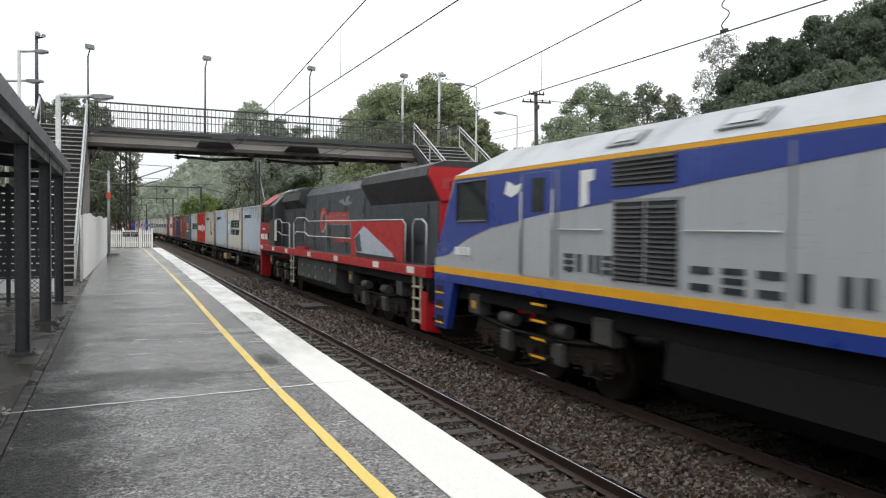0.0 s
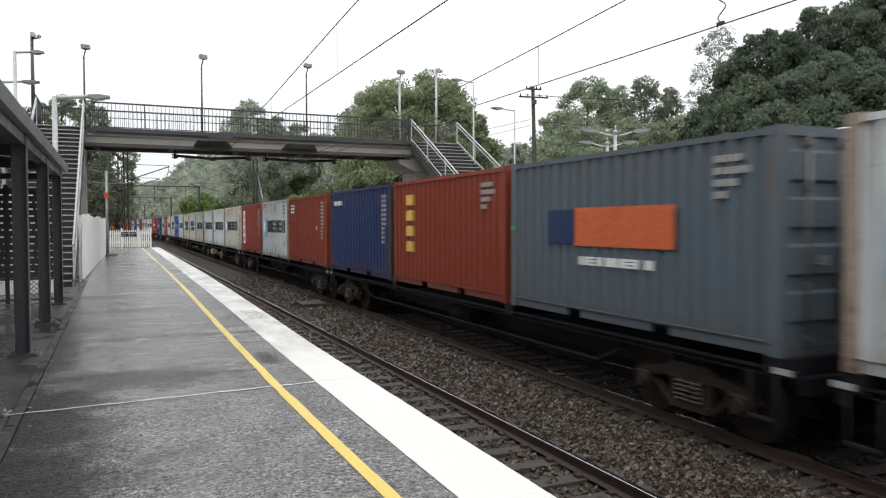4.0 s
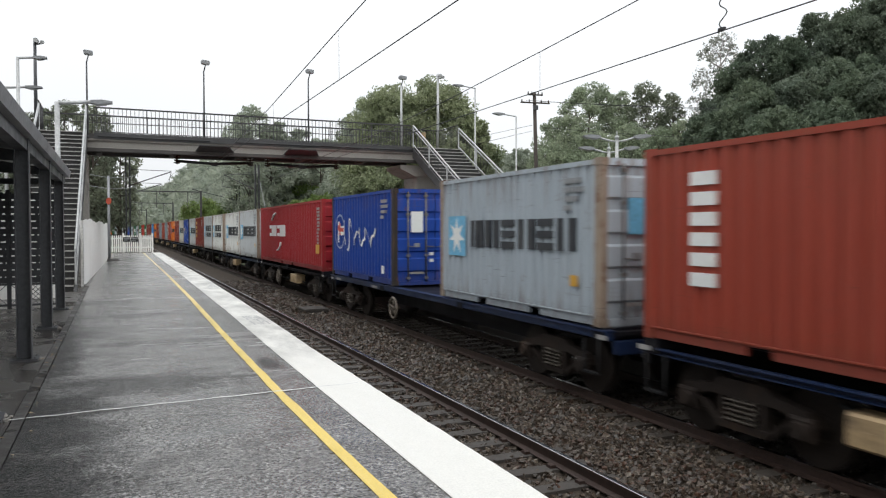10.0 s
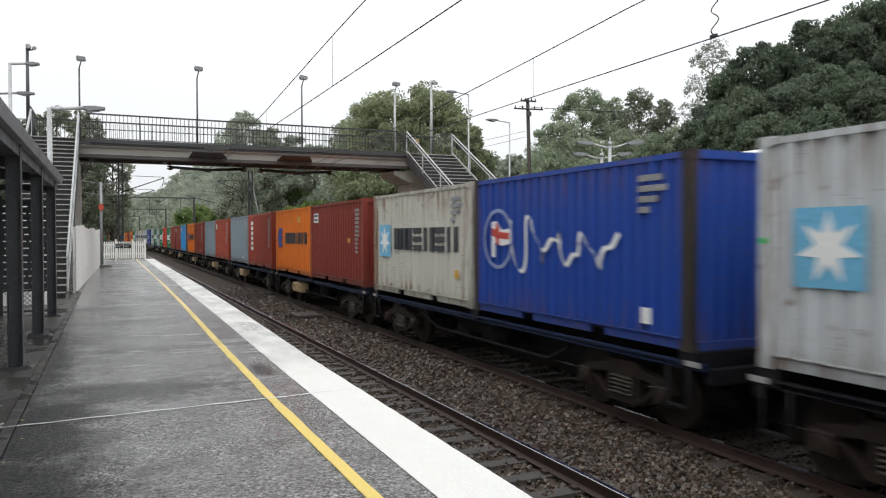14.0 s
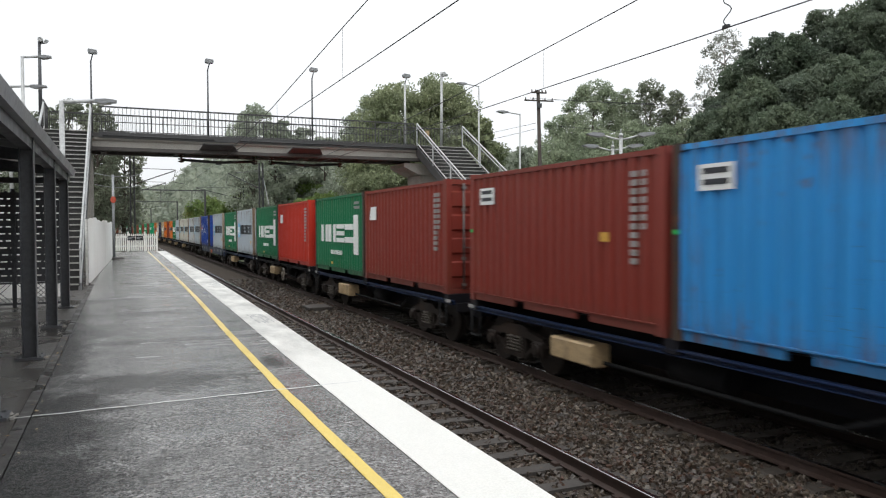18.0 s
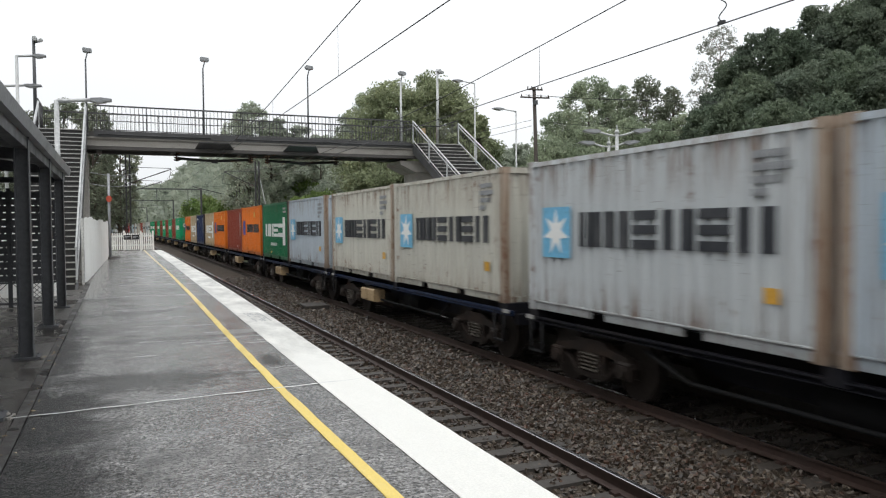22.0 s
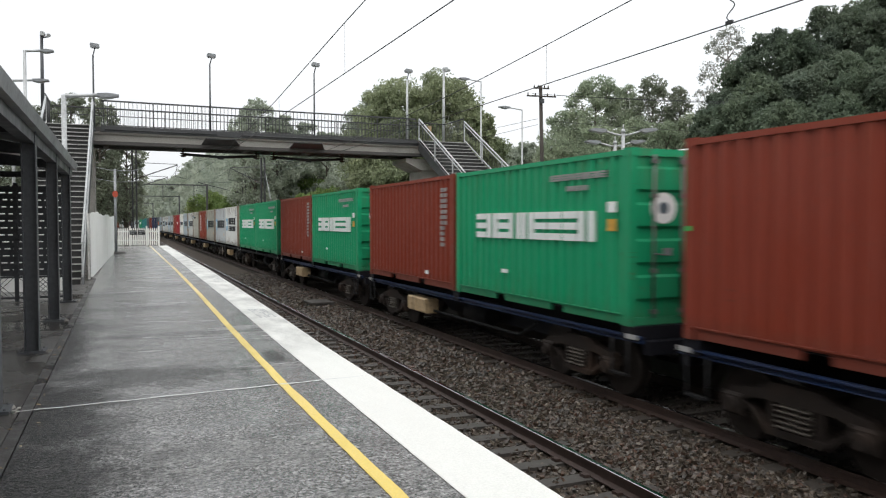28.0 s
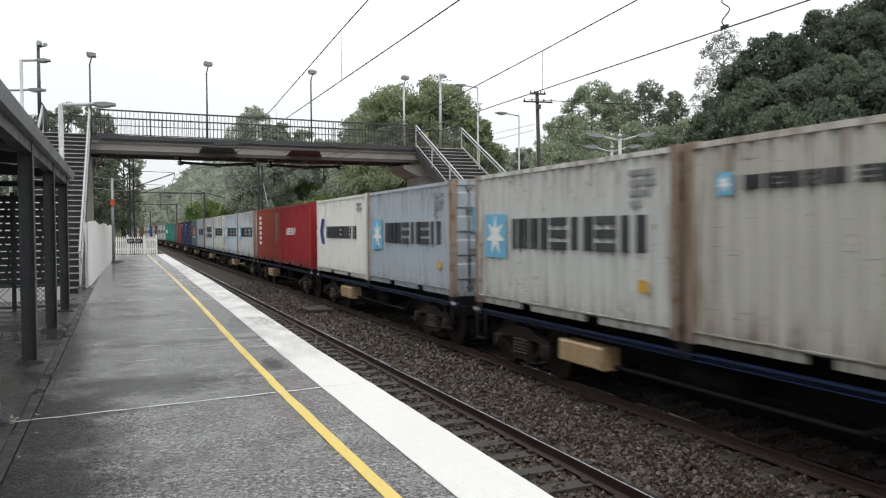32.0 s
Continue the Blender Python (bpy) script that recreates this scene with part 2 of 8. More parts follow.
def chip_seal(name):
    """Old asphalt of fine rounded chips in the rain: dull, glossy and pooled bands lie across it."""
    m, nt, bsdf = nodes_of(name)
    v = coords(nt, own=False)
    vor = nt.nodes.new("ShaderNodeTexVoronoi")
    vor.inputs["Scale"].default_value = 62.0
    link(nt, v, vor.inputs["Vector"])
    grain, worn = noise_of(nt, v, 26.0, 6, 0.82), noise_of(nt, v, 2.2, 6, 0.7)
    band = noise_of(nt, coords(nt, (0.45, 1.7, 1), False), 0.6, 6, 0.65)
    chip = nt.nodes.new("ShaderNodeSeparateColor")
    link(nt, vor.outputs["Color"], chip.inputs[0])
    c = blend(nt, 1.0, (0.198, 0.193, 0.188), ramp(nt, chip.outputs[0], 0, 1, 0.12, 1.95), "MULTIPLY")
    c = blend(nt, 1.0, c, ramp(nt, grain, 0.37, 0.63, 0.28, 1.72), "MULTIPLY")
    c = blend(nt, 1.0, c, ramp(nt, worn, 0.32, 0.68, 0.66, 1.28), "MULTIPLY")
    film = ramp(nt, band, 0.42, 0.58, 0, 1)
    # wet film grows towards the gutter, darkening it also for the shelter's reflection
    tc, xyz, low = nt.nodes.new("ShaderNodeTexCoord"), nt.nodes.new("ShaderNodeSeparateXYZ"), nt.nodes.new("ShaderNodeMath")
    link(nt, tc.outputs["Object"], xyz.inputs[0])
    low.operation = "MULTIPLY_ADD"
    low.inputs[1].default_value = 1.6
    link(nt, worn, low.inputs[0])
    link(nt, ramp(nt, xyz.outputs[0], -0.95, 0.5, 1.2, -0.75), low.inputs[2])
    film = blend(nt, 1.0, film, ramp(nt, low.outputs[0], 0.55, 1.25, 0, 1), "LIGHTEN")
    # damp, dark patches; those at the gutter side paint in the shelter's dark reflection
    damp_and_reflect = spots(nt, worn, [(0.35, 8.55, 1.15, 0.62, 0.85), (1.70, 9.25, 0.16, 0.50, 1.0), (-0.60, 7.0, 0.62, 2.2, 1.0), (-0.66, 5.4, 0.78, 1.9, 1.0), (-0.80, 11.0, 0.42, 3.5, 0.9), (0.7, 11.6, 1.3, 0.30, 0.5),
                            (-0.5, 13.0, 0.5, 0.8, 0.7), (0.2, 15.4, 1.2, 0.5, 0.5), (-0.4, 18.6, 0.6, 0.8, 0.6), (1.1, 21.0, 0.8, 1.0, 0.4)])
    c = blend(nt, ramp(nt, film, 0, 1, 0, 0.7), c, blend(nt, 1.0, c, 0.5, "MULTIPLY"))
    c = blend(nt, damp_and_reflect, c, blend(nt, 1.0, c, 0.24, "MULTIPLY"))
    link(nt, c, bsdf.inputs["Base Color"])
    link(nt, blend(nt, damp_and_reflect, ramp(nt, film, 0, 1, 0.30, 0.11), 0.24), bsdf.inputs["Roughness"])
    link(nt, blend(nt, damp_and_reflect, 0.6, 0.2), bsdf.inputs["Specular IOR Level"])
    tall = blend(nt, 0.5, ramp(nt, vor.outputs["Distance"], 0, 0.8, 1, 0), grain)
    bmp = nt.nodes.new("ShaderNodeBump")
    bmp.inputs["Distance"].default_value = 0.018
    link(nt, blend(nt, damp_and_reflect, ramp(nt, film, 0, 1, 0.9, 0.20), 0.6), bmp.inputs["Strength"])
    link(nt, tall, bmp.inputs["Height"])
    link(nt, bmp.outputs[0], bsdf.inputs["Normal"])
    return m


def edge_paint(name, col, tread, scuff, faded=None):
    """Thick road paint on asphalt, trodden grey in blotches and chipped through to the stones."""
    m, nt, bsdf = nodes_of(name)
    v = coords(nt, own=False)
    fine, mid, broad = noise_of(nt, v, 75.0, 4, 0.7), noise_of(nt, v, 9.0, 6, 0.72), noise_of(nt, coords(nt, (1.6, 0.6, 1), False), 1.3, 5, 0.65)
    tc, xyz = nt.nodes.new("ShaderNodeTexCoord"), nt.nodes.new("ShaderNodeSeparateXYZ")
    link(nt, tc.outputs["Object"], xyz.inputs[0])
    c = blend(nt, 1.0, col, ramp(nt, fine, 0.3, 0.7, 0.86, 1.06), "MULTIPLY")
    if faded:
        c = blend(nt, ramp(nt, xyz.outputs[1], 11.0, 38.0, 0.0, 0.75), c, faded)
    old = ramp(nt, xyz.outputs[1], 8.4, 10.5, 0.08, 1.0)
    dirt = blend(nt, 1.0, ramp(nt, broad, 0.33, 0.62, 0.05, tread), old, "MULTIPLY")
    c = blend(nt, dirt, c, tuple(k * 0.42 for k in col))
    chips = blend(nt, 1.0, ramp(nt, mid, 0.64, 0.70, 0.0, scuff), old, "MULTIPLY")
    c = blend(nt, chips, c, (0.10, 0.10, 0.10))
    link(nt, c, bsdf.inputs["Base Color"])
    link(nt, ramp(nt, broad, 0.3, 0.7, 0.30, 0.5), bsdf.inputs["Roughness"])
    bump(nt, bsdf, fine, 0.6, 0.008)
    return m


MAT = {
    "asphalt": None,
    "gutter": wet("wet_gutter_concrete", (0.042, 0.038, 0.034), 0.5, 40.0, 0.6, 0.25, 1.4, 0.7),
    "concrete_floor": wet("wet_concrete_floor", (0.066, 0.060, 0.053), 0.6, 60.0, 0.35, 0.08, 0.5),
    "white_line": edge_paint("worn_white_paint", (0.86, 0.85, 0.80), 0.75, 0.7),
    "yellow_line": edge_paint("worn_yellow_paint", (0.84, 0.63, 0.15), 0.35, 0.5, (0.66, 0.60, 0.45)),
    "joint": plain("pale_joint", (0.72, 0.72, 0.70), 0.6),
    "concrete": plain("weathered_concrete", (0.36, 0.34, 0.31), 0.85, grain=30, coarse=0.7, dirty=0.6),
    # stained, and darkened also for shade on the far platform's wall
    "concrete_dark": plain("dark_stained_concrete", (0.085, 0.080, 0.076), 0.85, grain=30, coarse=0.9, dirty=0.6),
    "ballast_bed": wet("ballast_bed", (0.056, 0.045, 0.036), 0.2, 26.0, 0.9, 0.75, 1.2, 1.0, speck=(0.3, 1.9)),
    "ballast": stones("ballast_stones", [(0.026, 0.020, 0.014), (0.050, 0.037, 0.026), (0.078, 0.060, 0.044), (0.034, 0.025, 0.018), (0.112, 0.084, 0.060), (0.022, 0.018, 0.014), (0.082, 0.042, 0.026), (0.050, 0.046, 0.041), (0.160, 0.130, 0.098)]),
    # ballast copy darkened for the shade beneath the train
    "ballast_shaded": stones("shaded_ballast_stones", [(0.030, 0.025, 0.022), (0.052, 0.043, 0.038), (0.085, 0.072, 0.062), (0.038, 0.030, 0.026)]),
    "sleeper": plain("old_concrete_sleeper", (0.060, 0.053, 0.047), 0.7, grain=40, coarse=4, dirty=0.6),
    "rail_side": plain("rusty_rail", (0.046, 0.027, 0.021), 0.55, 0.1),
    "rail_top": plain("polished_rail", (0.42, 0.42, 0.43), 0.22, 1.0, vary=0.1, bumps=0.03, dirty=0.1),
    "earth": wet("grassy_earth", (0.06, 0.075, 0.03), 0.1, 9.0, 0.8, 0.5, 0.2, 1.0),
    "dark_steel": plain("dark_grey_painted_steel", (0.070, 0.073, 0.080), 0.42, 0.0, coarse=2, dirty=0.15),
    "grey_steel": plain("galvanised_steel", (0.42, 0.43, 0.44), 0.42, 0.6, dirty=0.2),
    "light_steel": plain("pale_grey_painted_steel", (0.55, 0.56, 0.56), 0.45, 0.2, dirty=0.2),
    "bridge_steel": plain("dark_bridge_steel", (0.07, 0.07, 0.072), 0.55, 0.2, dirty=0.3),
    "rail_grey": plain("grey_handrail_paint", (0.30, 0.31, 0.32), 0.45, 0.3),
    "tread": plain("dark_stair_tread", (0.042, 0.041, 0.040), 0.6, grain=40),
    "nosing": plain("pale_stair_nosing", (0.50, 0.49, 0.46), 0.6),
    "white_panel": plain("white_painted_sheet", (0.92, 0.92, 0.89), 0.5, vary=0.06, coarse=0.5, dirt=(0.55, 0.53, 0.46), dirty=0.25),
    "white_wood": plain("white_painted_wood", (0.82, 0.81, 0.77), 0.6, dirt=(0.25, 0.23, 0.18), dirty=0.5),
    "wire": plain("dark_wire", (0.05, 0.05, 0.052), 0.5, 0.5, bumps=0),
    "insulator": plain("brown_insulator", (0.05, 0.03, 0.022), 0.25),
    "wood_pole": plain("weathered_pole_wood", (0.07, 0.058, 0.05), 0.85, grain=30),
    "bark": plain("grey_bark", (0.14, 0.115, 0.095), 0.9, grain=9, coarse=1.0),
    "pale_bark": plain("pale_gum_bark", (0.34, 0.31, 0.28), 0.85, grain=7, coarse=1.0),
    "red_sign": plain("orange_red_sign", (0.50, 0.085, 0.045), 0.5, dirty=0.5, coarse=4),
    "black": plain("black_paint", (0.012, 0.012, 0.013), 0.45),
    "bogie": plain("grimy_bogie_steel", (0.027, 0.021, 0.018), 0.7, 0.1, dirt=(0.085, 0.052, 0.036), dirty=0.6),
    "wheel": plain("worn_wheel_steel", (0.045, 0.037, 0.033), 0.5, 0.6, dirty=0.4),
    "spring": plain("spring_steel", (0.16, 0.14, 0.12), 0.45, 0.6),
    "wagon_dark": plain("black_wagon_paint", (0.014, 0.014, 0.018), 0.5, 0.0, dirt=(0.04, 0.032, 0.028), dirty=0.5),
    "wagon_blue": plain("dark_blue_wagon_paint", (0.011, 0.025, 0.072), 0.45, 0.0, dirt=(0.04, 0.035, 0.03), dirty=0.45),
    "box_tan": plain("tan_painted_box", (0.42, 0.30, 0.165), 0.6, coarse=3.0, dirt=(0.07, 0.05, 0.04), dirty=0.8),
    "brake_wheel": plain("pale_brake_wheel", (0.18, 0.15, 0.12), 0.5, dirty=0.5),
    "glass": None,
    # far-track sleepers, a little darker to stand for shade below the wagons
    "sleeper_far": plain("far_track_sleeper", (0.058, 0.050, 0.043), 0.7, grain=40, coarse=4, dirty=0.6),
}
# leaf colours are lightened for rain haze, most of all the distant ones
MAT["leaf_dark"] = leafy("dark_leaves", (0.125, 0.160, 0.122), (0.175, 0.210, 0.150))
MAT["leaf_deep"] = leafy("deep_green_leaves", (0.112, 0.150, 0.105), (0.170, 0.208, 0.138))
MAT["leaf_gum_haze"] = leafy("haze_paled_gum_leaves", (0.36, 0.40, 0.32), (0.47, 0.51, 0.41))
MAT["leaf_mid"] = leafy("green_leaves", (0.225, 0.262, 0.155), (0.35, 0.385, 0.235))
MAT["leaf_gum"] = leafy("gum_leaves", (0.27, 0.325, 0.22), (0.40, 0.45, 0.32))
MAT["leaf_olive"] = leafy("olive_grey_leaves", (0.18, 0.205, 0.15), (0.28, 0.305, 0.22))
MAT["leaf_pale"] = leafy("pale_gum_leaves", (0.25, 0.262, 0.225), (0.34, 0.352, 0.30))
MAT["leaf_far_haze"] = leafy("haze_paled_hillside_leaves", (0.31, 0.35, 0.285), (0.42, 0.455, 0.365), 0.06, 0.12)
MAT["leaf_bright"] = leafy("fresh_green_leaves", (0.16, 0.23, 0.075), (0.28, 0.35, 0.13))


def glassy(name, col=(0.02, 0.025, 0.03)):
    m, nt, bsdf = nodes_of(name)
    bsdf.inputs["Base Color"].default_value = (*col, 1)
    bsdf.inputs["Roughness"].default_value = 0.06
    bsdf.inputs["Specular IOR Level"].default_value = 0.7
    return m


MAT["glass"] = glassy("tinted_window_glass")
MAT["asphalt"] = chip_seal("wet_chip_asphalt")
for key in ("bogie", "wheel", "wagon_dark", "ballast_shaded", "sleeper_far", "ballast_bed"):
    MAT[key].node_tree.nodes["Principled BSDF"].inputs["Specular IOR Level"].default_value = 0.15


# ---- shapes ----
class Shape:
    """Gathers boxes, rods and prisms into one mesh."""

    def __init__(self):
        self.v, self.f, self.smooth = [], [], []

    def add(self, verts, faces, smooth=False):
        n = len(self.v)
        self.v.extend(verts)
        self.f.extend(tuple(i + n for i in f) for f in faces)
        self.smooth.extend([smooth] * len(faces))
        return self

    def box(self, x0, x1, y0, y1, z0, z1, cut=0.0):
        """A box, its upright and lengthwise edges cut by cut."""
        if cut <= 0:
            return self.add([(x, y, z) for x in (x0, x1) for y in (y0, y1) for z in (z0, z1)],
                            [(0, 1, 3, 2), (4, 6, 7, 5), (0, 4, 5, 1), (2, 3, 7, 6), (0, 2, 6, 4), (1, 5, 7, 3)])
        c = cut
        ring = [(x0 + c, z0), (x1 - c, z0), (x1, z0 + c), (x1, z1 - c), (x1 - c, z1), (x0 + c, z1), (x0, z1 - c), (x0, z0 + c)]
        return self.prism([(x, z) for x, z in ring], "y", y0, y1)

    def prism(self, ring, axis, a, b, smooth=False):
        """A ring of points in the plane across axis, drawn out from a to b. Ring plane: x: (y, z), y: (x, z), z: (x, y)."""
        put = {"x": lambda p, d: (d, p[0], p[1]), "y": lambda p, d: (p[0], d, p[1]), "z": lambda p, d: (p[0], p[1], d)}[axis]
        n = len(ring)
        faces = [(i, (i + 1) % n, n + (i + 1) % n, n + i) for i in range(n)]
        self.add([put(p, a) for p in ring] + [put(p, b) for p in ring], faces, smooth)
        k = len(self.v) - 2 * n
        self.f += [tuple(range(k, k + n)), tuple(range(k + n, k + 2 * n))]
        self.smooth += [False, False]
        return self

    def rod(self, p, q, r0, r1=None, seg=8):
        r1 = r0 if r1 is None else r1
        p, q = Vector(p), Vector(q)
        d = (q - p).normalized()
        s = d.orthogonal().normalized()
        t = d.cross(s)
        ring = [(math.cos(2 * math.pi * i / seg), math.sin(2 * math.pi * i / seg)) for i in range(seg)]
        vs = [tuple(p + (s * c + t * w) * r0) for c, w in ring] + [tuple(q + (s * c + t * w) * r1) for c, w in ring]
        self.add(vs, [(i, (i + 1) % seg, seg + (i + 1) % seg, seg + i) for i in range(seg)], True)
        k = len(self.v) - 2 * seg
        self.f += [tuple(range(k, k + seg))[::-1], tuple(range(k + seg, k + 2 * seg))]
        self.smooth += [False, False]
        return self

    def path(self, pts, r, seg=6):
        """One bent tube through the points."""
        pts = [Vector(p) for p in pts]
        n, vs = len(pts), []
        up = None
        for i, p in enumerate(pts):
            d = (pts[min(i + 1, n - 1)] - pts[max(i - 1, 0)]).normalized()
            s = d.orthogonal().normalized() if up is None else (up - d * up.dot(d)).normalized()
            up, t = s, d.cross(s)
            vs += [tuple(p + (s * math.cos(2 * math.pi * j / seg) + t * math.sin(2 * math.pi * j / seg)) * r) for j in range(seg)]
        fs = [(i * seg + j, i * seg + (j + 1) % seg, (i + 1) * seg + (j + 1) % seg, (i + 1) * seg + j) for i in range(n - 1) for j in range(seg)]
        self.add(vs, fs, True)
        k = len(self.v) - n * seg
        self.f += [tuple(range(k, k + seg))[::-1], tuple(range(len(self.v) - seg, len(self.v)))]
        self.smooth += [False, False]
        return self

    def ring(self, centre, axis, r, thick, seg=20, tube=6):
        """A torus."""
        c, ax = Vector(centre), Vector(axis).normalized()
        s = ax.orthogonal().normalized()
        t = ax.cross(s)
        vs = []
        for i in range(seg):
            o = s * math.cos(2 * math.pi * i / seg) + t * math.sin(2 * math.pi * i / seg)
            for j in range(tube):
                w = 2 * math.pi * j / tube
                vs.append(tuple(c + o * (r + thick * math.cos(w)) + ax * thick * math.sin(w)))
        return self.add(vs, [(i * tube + j, (i + 1) % seg * tube + j, (i + 1) % seg * tube + (j + 1) % tube, i * tube + (j + 1) % tube)
                             for i in range(seg) for j in range(tube)], True)

    def mesh(self, name, material):
        me = bpy.data.meshes.new(name)
        me.from_pydata(self.v, [], self.f)
        me.polygons.foreach_set("use_smooth", self.smooth)
        bm = bmesh.new()
        bm.from_mesh(me)
        bmesh.ops.recalc_face_normals(bm, faces=bm.faces)
        bm.to_mesh(me)
        bm.free()
        me.materials.append(material)
        return me


def part(name, shape, material, parent=None, label=""):
    me = shape.mesh(name, MAT[material] if isinstance(material, str) else material) if isinstance(shape, Shape) else shape
    ob = new(name, me)
    if parent is not None:
        ob.parent = parent
    if label:
        ob["label"] = label
    return ob


def thing(name, label, category, at=None, group="", kind=""):
    ob = new(name)
    if at is not None:
        ob.matrix_basis = at
    return tagged(ob, label, category, group, kind)


def bend(y, pts):
    """Straight-line reading of a plan line given as (y, x) pairs."""
    return float(np.interp(y, [p[0] for p in pts], [p[1] for p in pts]))


# ---- plan ----
RAIL_Z, NEAR_C, FAR_C, GAUGE = -1.02, 4.06, 7.93, 1.505
EDGE = [(-40, 2.36), (4, 2.40), (10, 2.457), (13, 2.53), (18.4, 2.64), (27, 2.77), (53, 2.90), (60, 2.92)]
WHITE_IN = [(-40, 1.85), (4, 1.865), (9.5, 1.92), (15.5, 2.02), (36, 2.22), (60, 2.36)]
YELLOW = [(-40, 1.50), (4.3, 1.505), (5.5, 1.495), (7.6, 1.485), (9.5, 1.50), (11.7, 1.52), (18.4, 1.61), (27.5, 1.68), (51, 1.74), (60, 1.76)]
CURVE_FROM, CURVE_R, CURVE_TO = 115.0, 1245.0, 400.0


def along(u):
    """Sideways shift and turn (degrees) of the line u metres up the track."""
    d = min(max(u - CURVE_FROM, 0), CURVE_TO - CURVE_FROM)
    shift = d * d / (2 * CURVE_R) + max(u - CURVE_TO, 0) * d / CURVE_R
    return shift, math.degrees(d / CURVE_R)


def strip(shape, left, right, ys, z0, z1):
    """A slab between two plan lines."""
    for y in ys:
        shape.v += [(left(y), y, z0), (right(y), y, z0), (right(y), y, z1), (left(y), y, z1)]
    n = len(ys)
    shape.f += [(4 * k + i, 4 * k + (i + 1) % 4, 4 * k + 4 + (i + 1) % 4, 4 * k + 4 + i) for k in range(n - 1) for i in range(4)] + [(0, 1, 2, 3), (4 * n - 4, 4 * n - 3, 4 * n - 2, 4 * n - 1)]
    shape.smooth += [False] * (4 * n - 2)
    return shape


# ---- ground: one sheet to the horizon, a cutting with wooded slopes ----
def height(x, y):
    s, _ = along(max(y, 0))
    d = x + s
    right = max(d - 17, 0)
    left = max(-d - 9, 0)
    h = -1.5
    if right:
        h += 1.4 * min(right / 6, 1) + min(0.13 * max(right - 14, 0), 3.5) * min(1, max(0, (y + 60) / 90)) * min(1, max(0, (110 - y) / 40))
    if left:
        h += 1.3 * min(left / 3, 1) + min(0.05 * max(left - 10, 0), 4)
    far = max(y - 110, 0)
    h += 0.105 * min(far, 300) * min(1, (max(right - 2, 0) + max(left - 2, 0) * 0.6) / 22)
    if y > 105:
        h = min(h, skyline(x, y) * y * 0.62)
    return min(h, 32) + 0.25 * noise.noise((x * 0.05, y * 0.05, 0))


def skyline(x, y):
    """How steeply the woods stand against the sky that way, as rise over distance."""
    return float(np.interp(x / y, [-0.05, 0.0, 0.065, 0.085, 0.2], [0.09, 0.05, 0.054, 0.086, 0.108]))


def terrain():
    xs = [-2500, -900, -400, -200, -120, -80, -55, -40, -30, -22, -16, -12, -9, -6, -2, 2, 6, 10, 14, 17, 20, 23, 27, 32, 38, 45, 55, 70, 90, 120, 160, 220, 400, 900, 2500]
    ys = [-2500, -900, -400, -200, -100, -50, -20, 0, 15, 30, 45, 60, 75, 90, 105, 120, 140, 160, 180, 200, 230, 260, 300, 340, 380, 430, 520, 700, 1100, 2600]
    sh = Shape()
    sh.add([(x, y, height(x, y)) for y in ys for x in xs],
           [(j * len(xs) + i, j * len(xs) + i + 1, (j + 1) * len(xs) + i + 1, (j + 1) * len(xs) + i)
            for j in range(len(ys) - 1) for i in range(len(xs) - 1)], True)
    tagged(part("ground", sh, "earth"), "wet grassy earth of the railway cutting", "ground", kind="structure")


terrain()

# ---- tracks ----
UPS = [-640, -300, -100, -30, 0, 20, 40, 60, 75, 90, 105, 120, 140, 160, 180, 200, 230, 260, 300, 360, 460, 900]


def swept(ring, centre):
    sh = Shape()
    n = len(ring)
    for u in UPS:
        s, _ = along(u)
        sh.v += [(centre - s + x, u, z) for x, z in ring]
    for k in range(len(UPS) - 1):
        for i in range(n):
            sh.f.append((k * n + i, k * n + (i + 1) % n, (k + 1) * n + (i + 1) % n, (k + 1) * n + i))
            sh.smooth.append(False)
    return sh


